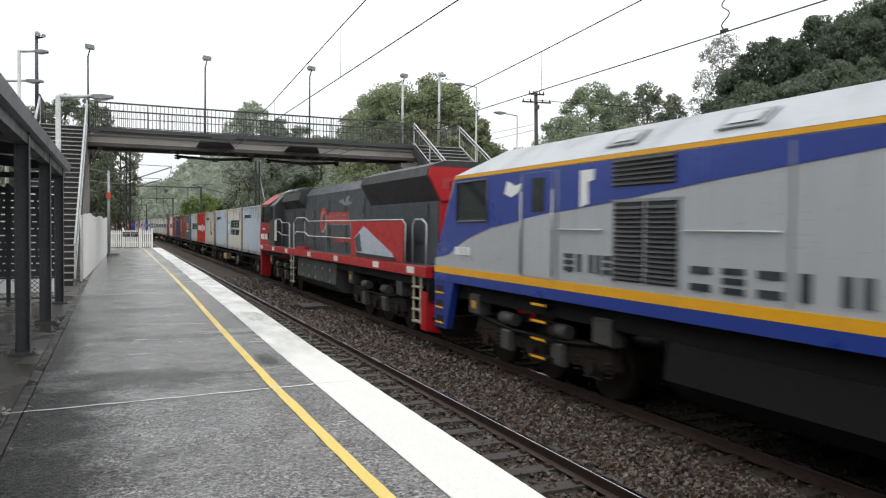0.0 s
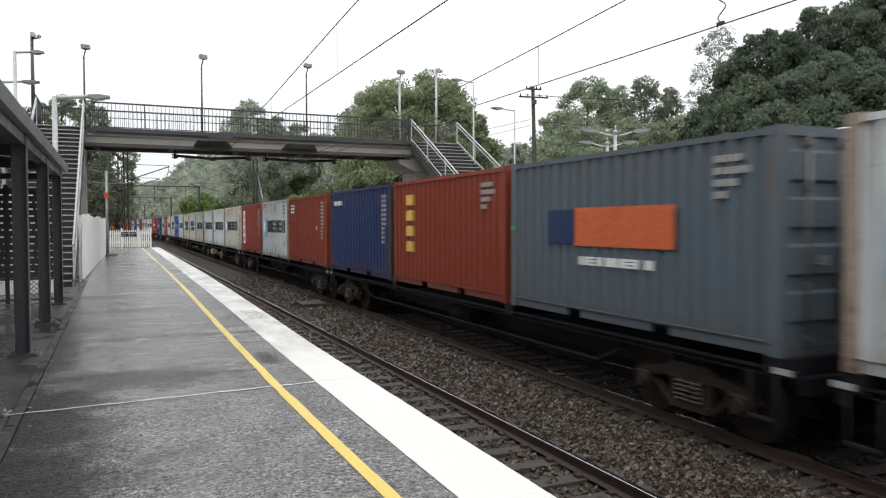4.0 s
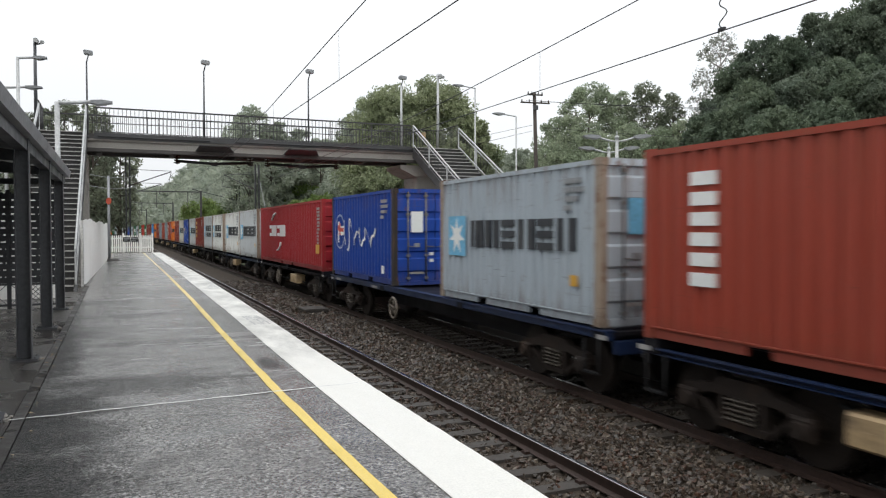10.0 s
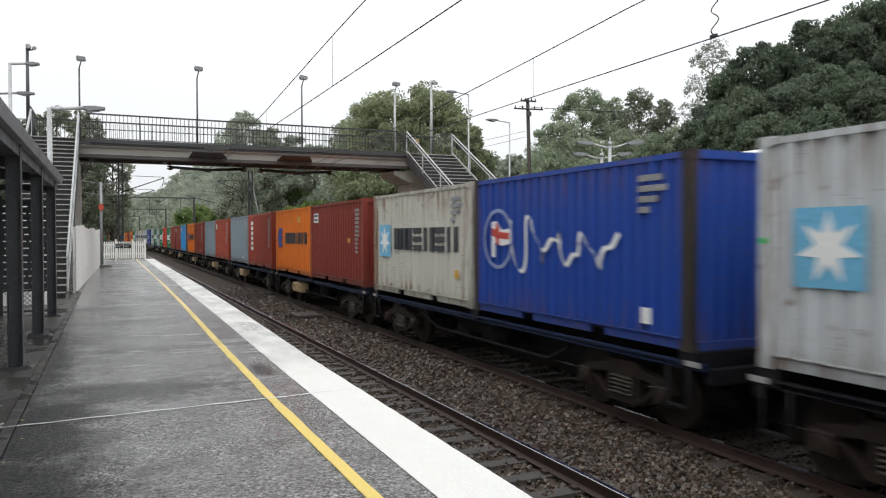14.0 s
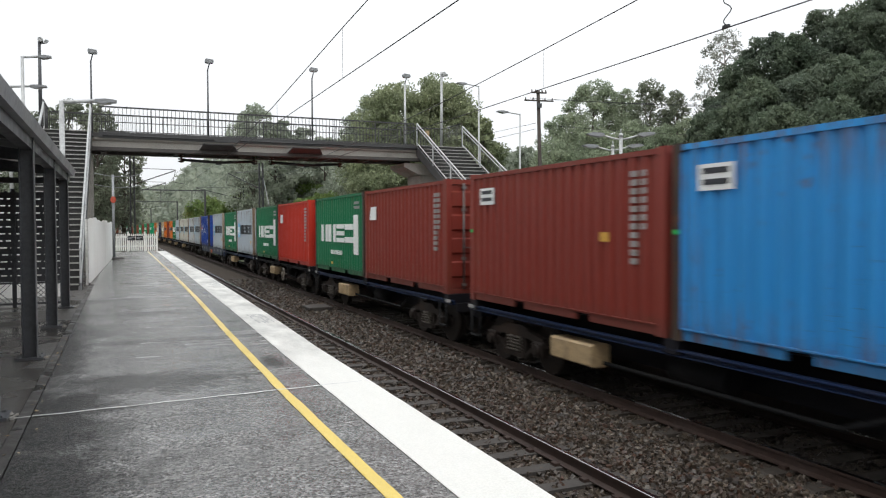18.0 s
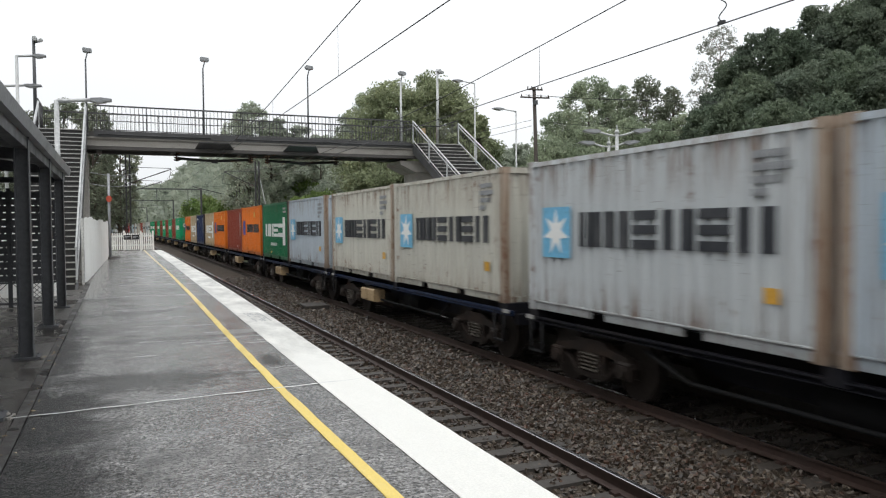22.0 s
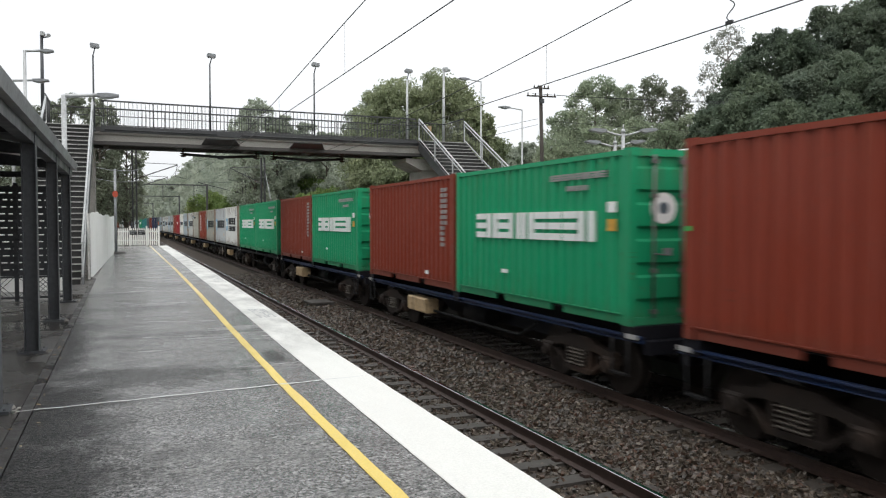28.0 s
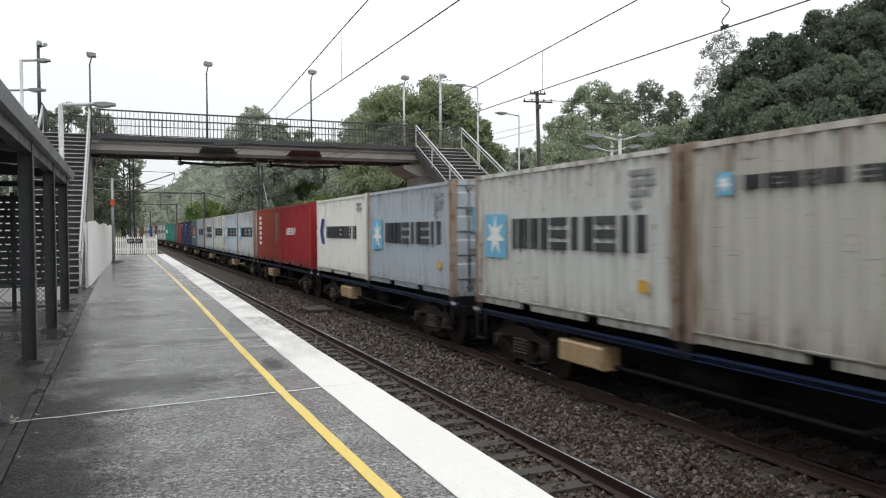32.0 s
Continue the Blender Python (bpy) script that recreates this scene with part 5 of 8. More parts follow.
KINDS = {
    "dense": (dict(leaf="leaf_dark", bark="bark", size=0.155, cover=2.3, low=0.34, tuft=0.58, more=1.3), "tall dense dark green tree on the slope"),
    "dense_b": (dict(leaf="leaf_deep", bark="bark", size=0.155, cover=2.3, low=0.34, lobe=0.46, tuft=0.58, more=1.3), "dense deep green tree with a ragged crown"),
    "gum": (dict(leaf="leaf_gum", bark="bark", size=0.125, cover=1.7, low=0.26, lobe=0.40, tuft=0.50, twigs=True, more=1.3), "grey-green gum tree with gaps in its crown"),
    "gum_b": (dict(leaf="leaf_gum", bark="bark", size=0.13, cover=1.5, low=0.26, lobe=0.46, tuft=0.50, twigs=True, more=1.2), "grey-green gum tree with an open crown"),
    "gum_c": (dict(leaf="leaf_olive", bark="bark", size=0.125, cover=1.25, low=0.30, lobe=0.44, tuft=0.48, twigs=True, more=1.2), "slender olive-grey gum tree with bare limbs"),
    "thin": (dict(leaf="leaf_pale", bark="pale_bark", size=0.12, cover=0.50, low=0.42, lobe=0.40, tuft=0.42, twigs=True, more=1.3), "pale thin gum tree with sparse leaves"),
    "round": (dict(leaf="leaf_mid", bark="bark", size=0.15, cover=2.1, low=0.16, lobe=0.40, tuft=0.55, more=1.8), "broad round green tree with dense leaves"),
    "round_b": (dict(leaf="leaf_mid", bark="bark", size=0.15, cover=1.9, low=0.18, lobe=0.46, tuft=0.44, more=1.2), "green tree with dense leaves beside the footbridge stairs"),
    # the next two kinds carry haze in their leaf colour
    "misty": (dict(leaf="leaf_far_haze", bark="bark", size=0.20, cover=1.5, low=0.25, lobe=0.42), "grey-green tree beyond the footbridge, haze put into its colour"),
    "misty_b": (dict(leaf="leaf_gum_haze", bark="bark", size=0.16, cover=1.6, low=0.22, lobe=0.42, tuft=0.48, twigs=True, more=1.3), "grey-green gum tree beyond the footbridge, haze put into its colour"),
    "olive": (dict(leaf="leaf_olive", bark="bark", size=0.12, cover=1.25, low=0.28, lobe=0.42, tuft=0.46, twigs=True, more=1.2), "dark olive spreading tree behind the stairs"),
    "bush": (dict(leaf="leaf_bright", bark="bark", size=0.17, cover=1.7, low=0.06, lobe=0.46), "fresh green bushy tree by the line"),
    "far": (dict(leaf="leaf_dark", bark="bark", size=0.40, cover=1.6, low=0.15, lobe=0.42), "unseen dark green tree added beyond the view"),
}


def tree(kind, x, y, top, wide, turn):
    """A tree whose crown reaches up to top and is about twice wide across."""
    args, label = KINDS[kind]
    z = height(x, y)
    wood, crown = tree_parts(seed=int(abs(x) * 31 + y * 17) + turn, tall=top - z, wide=wide, **args)
    t = thing("tree", label, "tree", pose(x, y, z, 0, 0, turn), group="trees round the station")
    part("trunk", wood, None, t)
    part("crown", crown, None, t)
    return t


PLANTED = [
    ("dense_b", 44.8, 48.3, 11.2, 1.9, 0), ("dense", 46.8, 48.6, 13.1, 2.5, 67), ("dense_b", 49.1, 48.8, 16.0, 3.0, 134), ("dense", 51.3, 47.8, 18.3, 3.3, 201),
    ("dense_b", 52.0, 45.3, 17.6, 2.9, 268), ("dense", 55.2, 45.1, 20.2, 3.8, 335), ("dense_b", 57.1, 43.2, 20.9, 3.8, 42), ("dense", 57.7, 40.7, 20.9, 4.3, 109),
    ("dense_b", 44.0, 42.1, 12.6, 3.5, 176), ("dense", 46.7, 39.9, 13.5, 3.5, 243), ("dense_b", 48.9, 37.9, 14.1, 3.9, 310), ("dense_b", 43.0, 43.6, 10.9, 2.5, 17),
    ("dense", 49.4, 35.4, 13.0, 3.7, 84), ("dense_b", 41.7, 37.6, 10.1, 3.1, 151), ("dense_b", 44.2, 35.5, 10.3, 3.2, 218), ("dense", 58.4, 55.6, 17.5, 4.6, 285),
    ("dense_b", 65.4, 52.6, 20.6, 5.7, 352), ("thin", 52.5, 53.9, 20.0, 3.1, 59), ("gum", 40.8, 59.0, 15.4, 3.9, 126), ("gum_b", 39.2, 61.7, 12.6, 2.8, 193),
    ("gum_b", 43.9, 58.6, 14.8, 2.5, 260), ("gum_c", 46.2, 56.6, 15.6, 2.7, 327), ("gum_c", 49.5, 57.3, 14.9, 1.8, 34), ("gum_b", 46.8, 52.9, 11.5, 1.9, 101),
    ("gum", 42.2, 53.8, 11.0, 3.4, 168), ("gum_b", 38.3, 54.4, 10.3, 3.5, 235), ("gum_b", 34.8, 55.9, 9.3, 2.6, 302), ("gum_b", 42.3, 50.5, 10.2, 2.4, 9),
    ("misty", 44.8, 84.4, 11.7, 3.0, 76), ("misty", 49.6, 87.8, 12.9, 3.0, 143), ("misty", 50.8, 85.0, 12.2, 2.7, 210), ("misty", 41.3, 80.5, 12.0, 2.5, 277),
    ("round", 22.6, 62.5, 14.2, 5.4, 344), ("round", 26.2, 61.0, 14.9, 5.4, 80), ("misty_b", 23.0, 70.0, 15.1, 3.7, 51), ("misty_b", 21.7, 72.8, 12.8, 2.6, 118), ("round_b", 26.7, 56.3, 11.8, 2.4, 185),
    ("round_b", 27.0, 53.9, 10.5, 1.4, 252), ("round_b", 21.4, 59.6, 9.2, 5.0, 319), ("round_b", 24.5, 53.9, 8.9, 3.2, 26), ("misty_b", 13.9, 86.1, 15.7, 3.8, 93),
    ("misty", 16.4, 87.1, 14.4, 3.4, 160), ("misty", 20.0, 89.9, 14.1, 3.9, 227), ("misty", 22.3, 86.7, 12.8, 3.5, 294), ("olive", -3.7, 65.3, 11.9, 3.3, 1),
    ("olive", -1.5, 62.1, 11.1, 2.2, 68), ("olive", -6.0, 68.5, 11.2, 2.6, 135), ("olive", -1.6, 61.9, 6.2, 1.5, 269), ("olive", 0.2, 64.0, 9.4, 1.9, 202),
    ("olive", -9.5, 64.0, 8.5, 4.5, 30), ("gum_b", -13.0, 62.0, 11.5, 4.5, 160), ("dense_b", -3.2, 90.0, 4.0, 1.9, 20), ("dense_b", -3.4, 110.0, 3.8, 2.0, 140), ("dense_b", -4.2, 80.0, 5.6, 2.6, 260),
    ("bush", 14.5, 62.0, 4.6, 3.0, 0), ("bush", 17.5, 68.0, 5.0, 3.2, 80), ("bush", 12.5, 90.0, 5.6, 3.4, 240), ("bush", 16.0, 97.0, 7.0, 4.2, 30), ("bush", 21.0, 88.0, 7.6, 4.4, 100), ("bush", 11.5, 112.0, 6.4, 4.0, 200),
    ("bush", 28.0, 57.0, 5.2, 2.6, 20), ("bush", 34.0, 53.0, 4.6, 2.2, 120), ("bush", 9.9, 100.0, 3.2, 2.2, 20), ("bush", 39.0, 54.0, 5.0, 2.0, 50),
    # unseen trees added out of view for reflections and to close the place
    ("far", 57.0, 29.0, 19.0, 6.5, 90), ("far", 52.0, 25.0, 17.5, 6.0, 190), ("far", 48.0, 17.0, 16.0, 6.0, 50), ("far", 46.0, 8.0, 17.0, 6.0, 150), ("far", 66.0, 42.0, 21.0, 6.5, 120),
    ("far", -18.0, 20.0, 14.0, 6.0, 30), ("far", -20.0, 2.0, 16.0, 6.0, 100), ("far", -17.0, -18.0, 14.0, 6.0, 200), ("far", 40.0, -12.0, 16.0, 6.0, 270), ("far", 34.0, -30.0, 15.0, 6.0, 40)]
for row in PLANTED:
    tree(*row)


def far_woods():
    """The wooded slopes up the line, crown beside crown."""
    rng = np.random.default_rng(77)
    rows = []
    for k in range(2600):
        y = rng.uniform(105, 420)
        x = rng.uniform(-150, 190) * (0.35 + y / 420 * 0.65)
        s, _ = along(y)
        d = x + s
        if -7 < d < 16.5 + (y < 130) * 4:
            continue
        z = height(x, y)
        line = skyline(x, y)
        h = min(rng.uniform(6, 14) * (0.75 if abs(d) < 22 else 1.0), line * y + 1.6 - z)
        if h < 2.5:
            continue
        r = min(rng.uniform(2.2, 4.4), h * 0.55)
        rows.append((x, y, z + h * 0.30, r * 1.05))
        rows.append((x + rng.uniform(-1, 1), y + rng.uniform(-1, 1), z + h * 0.65, r))
        rows.append((x + rng.uniform(-1.5, 1.5), y + rng.uniform(-1, 1), z + h - r * 0.4, r * 0.6))
    near = [r for r in rows if r[1] < 210]
    far = [r for r in rows if r[1] >= 210]
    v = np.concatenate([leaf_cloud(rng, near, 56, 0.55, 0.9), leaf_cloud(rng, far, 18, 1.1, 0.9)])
    tagged(new("hillside_woods", quads("hillside_woods", v, "leaf_far_haze")), "grey-green gum woods on the hillside, haze put into their colour", "woods", kind="stuff")


far_woods()


def scrub():
    """Low growth along the far fence and slope foot."""
    rng = np.random.default_rng(5)
    rows = []
    for k in range(700):
        y = rng.uniform(-40, 140)
        side = rng.random()
        x = rng.uniform(17.5, 34) if side < 0.75 else rng.uniform(-16, -9.5)
        if y > 62 and side < 0.75:
            x = rng.uniform(11.5, 30)
        rows.append((x, y, height(x, y) + 0.3, rng.uniform(0.5, 1.3)))
    tagged(new("scrub", quads("scrub", leaf_cloud(rng, rows, 70, 0.16, 0.8), "leaf_mid")), "low green scrub along the railway fence", "scrub", kind="stuff")


scrub()


# ---- the goods train: colours ----
COLOURS = {
    "pale": ((0.57, 0.60, 0.61), 0.72), "bluegrey": ((0.45, 0.51, 0.56), 0.50), "beige": ((0.55, 0.54, 0.475), 0.80), "white": ((0.68, 0.69, 0.66), 0.95),
    "cream": ((0.80, 0.79, 0.74), 0.2), "red": ((0.56, 0.035, 0.018), 0.2), "oxide": ((0.22, 0.034, 0.023), 0.22), "brick": ((0.33, 0.055, 0.032), 0.3),
    "rust": ((0.225, 0.035, 0.016), 0.10), "orange": ((0.74, 0.178, 0.012), 0.4), "blue": ((0.010, 0.058, 0.33), 0.35), "navy": ((0.012, 0.028, 0.10), 0.3),
    "sky": ((0.030, 0.28, 0.66), 0.8), "slate": ((0.10, 0.13, 0.155), 0.35), "steel": ((0.22, 0.28, 0.32), 0.4), "green": ((0.008, 0.16, 0.068), 0.25),
    "emerald": ((0.006, 0.31, 0.135), 0.2), "tan": ((0.46, 0.36, 0.235), 0.5), "teal": ((0.03, 0.24, 0.24), 0.3), "crimson": ((0.34, 0.018, 0.025), 0.2)}
WORDS = {"pale": "pale grey", "bluegrey": "blue-grey", "beige": "rust-streaked beige", "white": "rusty off-white", "cream": "cream white", "red": "bright red",
         "oxide": "dark oxide red", "brick": "brick red", "rust": "rusty brown-red", "orange": "orange", "blue": "deep blue", "navy": "navy blue", "sky": "scuffed sky-blue",
         "slate": "dark slate grey", "steel": "weathered steel-grey", "green": "dark green", "emerald": "emerald green", "tan": "sandy tan", "teal": "teal", "crimson": "crimson"}
for key, (col, worn) in COLOURS.items():
    MAT[key] = paint("container_" + key, col, worn, 0.2 if min(col) > 0.2 else 0.06, 0.42)
MAT["post_rust"] = paint("rusty_corner_paint", (0.33, 0.26, 0.20), 1.0, 0.3, 0.7)
MAT["post_dark"] = paint("grimy_dark_corner_paint", (0.030, 0.026, 0.024), 0.5, 0.1, 0.6)
MAT["patch_rust"] = plain("bare_orange_rust", (0.27, 0.095, 0.03), 0.8, vary=0.5, coarse=3, dirt=(0.08, 0.035, 0.02), dirty=0.8)
MAT["ring_blue"] = plain("faded_pale_blue_ring", (0.26, 0.32, 0.52), 0.5, dirty=0.2)
MAT["tag_green"] = plain("bright_green_tag", (0.03, 0.55, 0.12), 0.4)
MAT["truck_shape"] = plain("pale_blue_grey_board_print", (0.50, 0.54, 0.62), 0.4, dirty=0.2)
MAT["bogie_grey"] = plain("grey_bogie_casting", (0.085, 0.083, 0.080), 0.6, 0.2, dirt=(0.05, 0.042, 0.035), dirty=0.6)
MAT["flag_red"] = plain("faded_red_flag_paint", (0.55, 0.05, 0.03), 0.5)
MAT["code_grey"] = plain("faint_grey_marks", (0.30, 0.31, 0.32), 0.5, dirty=0.3)
MAT["ink"] = plain("dark_lettering", (0.025, 0.028, 0.035), 0.5, dirty=0.3, dirt=(0.25, 0.25, 0.24))
MAT["chalk"] = plain("white_lettering", (0.84, 0.85, 0.83), 0.5, vary=0.06, dirty=0.2, dirt=(0.4, 0.38, 0.35))
MAT["chalk_faint"] = plain("worn_white_marks", (0.36, 0.35, 0.34), 0.5, dirty=0.4, dirt=(0.25, 0.2, 0.18))
MAT["logo_blue"] = plain("light_blue_sign_paint", (0.16, 0.47, 0.70), 0.5, dirty=0.2)
MAT["gold"] = plain("yellow_lettering", (0.70, 0.45, 0.08), 0.5, dirty=0.2)
MAT["royal"] = plain("royal_blue_lettering", (0.03, 0.05, 0.30), 0.5, dirty=0.2)
MAT["sign_orange"] = plain("orange_sign_paint", (0.62, 0.12, 0.03), 0.5)
MAT["word_red"] = plain("faded_red_lettering", (0.42, 0.04, 0.035), 0.5, dirty=0.3)
MAT["sticker"] = plain("amber_sticker", (0.66, 0.36, 0.05), 0.5)
MAT["rod"] = plain("worn_lock_rod", (0.20, 0.19, 0.185), 0.5, 0.4, dirt=(0.12, 0.06, 0.03), dirty=0.5)
MAT["loco_silver"] = paint("silver_loco_paint", (0.44, 0.46, 0.475), 0.05, 0.1, 0.38)
MAT["loco_blue"] = plain("blue_loco_paint", (0.020, 0.050, 0.29), 0.35, vary=0.1, dirty=0.25)
MAT["loco_yellow"] = plain("yellow_loco_stripe", (0.86, 0.42, 0.015), 0.4, vary=0.1, dirty=0.15)
MAT["loco_grey"] = paint("grey_loco_paint", (0.062, 0.070, 0.079), 0.12, 0.08, 0.42)
MAT["loco_red"] = paint("red_loco_paint", (0.46, 0.015, 0.020), 0.10, 0.05, 0.40)
# darker than the hood grey, for its two overhanging housings
MAT["loco_dark"] = paint("darker_loco_paint", (0.040, 0.043, 0.047), 0.12, 0.05, 0.5)
MAT["tank_grey"] = plain("dusty_fuel_tank", (0.060, 0.060, 0.062), 0.7, dirt=(0.03, 0.027, 0.024), dirty=0.6)
MAT["ladder_cream"] = plain("cream_ladder_paint", (0.46, 0.42, 0.32), 0.6, dirt=(0.12, 0.10, 0.08), dirty=0.6)
MAT["loco_roof"] = plain("pale_loco_roof", (0.44, 0.46, 0.48), 0.4, vary=0.1, dirty=0.3)
MAT["under"] = plain("black_underframe", (0.014, 0.014, 0.015), 0.75, 0.0, dirt=(0.035, 0.03, 0.026), dirty=0.5)
MAT["under"].node_tree.nodes["Principled BSDF"].inputs["Specular IOR Level"].default_value = 0.15
MAT["lamp_red"] = plain("red_lamp_lens", (0.45, 0.01, 0.01), 0.2)
CACHE = {}


def shared(key, build, material):
    """One mesh for all alike parts."""
    k = (key, material)
    if k not in CACHE:
        CACHE[k] = build().mesh(key[0], MAT[material])
    return CACHE[k]


# ---- containers: base at z 0, long side along y, the platform side at -x ----
HALF_W, TALL = 1.219, 2.591


def wave(y0, y1, depth, pitch, z0, z1, face, axis="y"):
    """A sheet folded in trapezoids; face: the outer plane, folded inwards by depth."""
    n = max(1, round((y1 - y0) / pitch))
    p = (y1 - y0) / n
    line = []
    for k in range(n):
        a = y0 + k * p
        line += [(a, 0), (a + p * 0.28, 0), (a + p * 0.46, 1), (a + p * 0.82, 1)]
    line.append((y1, 0))
    sg = 1 if face < 0 else -1
    sh = Shape()
    vs = []
    for y, d in line:
        x = face + sg * depth * d
        for z in (z0, z1):
            vs.append((x, y, z) if axis == "y" else (y, x, z))
    sh.add(vs, [(2 * i, 2 * i + 2, 2 * i + 3, 2 * i + 1) for i in range(len(line) - 1)])
    return sh


def plate(y0, y1, z0, z1, x=-HALF_W - 0.004, thick=0.006):
    return Shape().box(x - thick, x, min(y0, y1), max(y0, y1), z0, z1)


STROKES = {"n": [(0, 0.34, 0, 1), (0.66, 1, 0, 1)], "m": [(0, 0.24, 0, 1), (0.38, 0.62, 0, 1), (0.76, 1, 0, 1)], "i": [(0.1, 0.5, 0, 1)],
           "e": [(0, 1, 0, 0.24), (0, 1, 0.38, 0.62), (0, 1, 0.76, 1)], "c": [(0, 1, 0, 0.3), (0, 1, 0.7, 1)]}


def word_strokes(kinds, left, right, z, tall, gap=0.2):
    """A painted word as plain upright and level bars, read from +y to -y: rows of (y0, y1, z0, z1)."""
    w = (left - right) / len(kinds)
    rows = []
    for k, kind in enumerate(kinds):
        for a, b, c, d in STROKES[kind]:
            y = left - w * k - w * gap / 2
            rows.append((y - a * w * (1 - gap), y - b * w * (1 - gap), z - tall / 2 + c * tall, z - tall / 2 + d * tall))
    return rows


def letters(kinds, left, right, z, tall, gap=0.2, lean=0.0):
    """The bars of a word on the sheet, held together by a plate behind it."""
    outer, inner = -HALF_W - 0.010, -HALF_W + 0.075
    sh = Shape().box(inner, inner + 0.01, right, left, z - tall / 2, z + tall / 2)
    for y0, y1, z0, z1 in word_strokes(kinds, left, right, z, tall, gap):
        sh.prism([(y0 - lean * (z0 - z), z0), (y1 - lean * (z0 - z), z0), (y1 - lean * (z1 - z), z1), (y0 - lean * (z1 - z), z1)], "x", outer, inner + 0.005)
    return sh


def stack(n, y, wide, top, bottom):
    """An upright word as a row of plain blocks, held together behind the sheet."""
    h = (top - bottom) / n
    return rows_of(y + wide / 2, [wide] * n, top, h, h * 0.66)


def washer(y, z, outer, inner, n=36):
    """A flat painted ring."""
    sh = Shape()
    x = -HALF_W - 0.008
    turn = [(math.cos(2 * math.pi * k / n), math.sin(2 * math.pi * k / n)) for k in range(n)]
    sh.add([(x, y + r * c, z + r * w) for r in (outer, inner) for c, w in turn], [(k, (k + 1) % n, n + (k + 1) % n, n + k) for k in range(n)])
    return sh


def star(y, z, r, points=7):
    ring = []
    for k in range(points * 2):
        a = math.pi / 2 + math.pi * k / points
        q = r if k % 2 == 0 else r * 0.42
        ring.append((y + q * math.cos(a), z + q * math.sin(a)))
    return Shape().prism(ring, "x", -HALF_W - 0.016, -HALF_W - 0.011)


def rows_of(spine, widths, top, pitch, tall, dash=0.0):
    """Rows of plain bars, held together behind the sheet."""
    inner, outer = -HALF_W + 0.075, -HALF_W - 0.008
    sh = Shape()
    mid = spine - min(widths) / 2
    low = top - pitch * (len(widths) - 1) - tall
    sh.box(inner, inner + 0.01, mid - 0.02, mid + 0.02, low, top)
    for k, w in enumerate(widths):
        z = top - pitch * k
        n = max(1, round(w / dash)) if dash else 1
        for j in range(n):
            sh.box(inner, outer, spine - w * (j + (0.72 if dash else 1)) / n, spine - w * j / n, z - tall, z)
    return sh


def codes(c, mat, half, rows=3):
    """Rows of small unreadable marks near the front end."""
    tagged(part("code_mark", shared(("code_mark", half, rows), lambda: rows_of(-half + 1.0, (0.46, 0.60, 0.38, 0.24)[:rows + 1], 2.32, 0.145, 0.085, 0.1), "code_grey" if mat == "slate" else "chalk_faint"), None, c), kind="stuff")


def tall_codes(c, mat, half):
    tagged(part("code_mark", shared(("code_mark", "a", half), lambda: rows_of(-half + 0.74, [0.10] * 11, 2.30, 0.125, 0.085), "chalk_faint"), None, c), kind="stuff")
    tagged(part("code_mark", shared(("code_mark", "b", half), lambda: rows_of(-half + 0.50, [0.085] * 7, 2.30, 0.125, 0.085), "chalk_faint"), None, c), kind="stuff")


def mark(c, key, build, mat, label="", name="lettering"):
    return part(name, shared((name, key), build, mat), None, c, label)


def logo(c, y, z, w, h):
    s = mark(c, ("sq", y, z, w, h), lambda: plate(y + w / 2, y - w / 2, z - h / 2, z + h / 2), "logo_blue", "light blue square sign", "sign_square")
    part("star", shared(("star", y, z, w), lambda: star(y, z, w * 0.46), "chalk"), None, s, "white star")


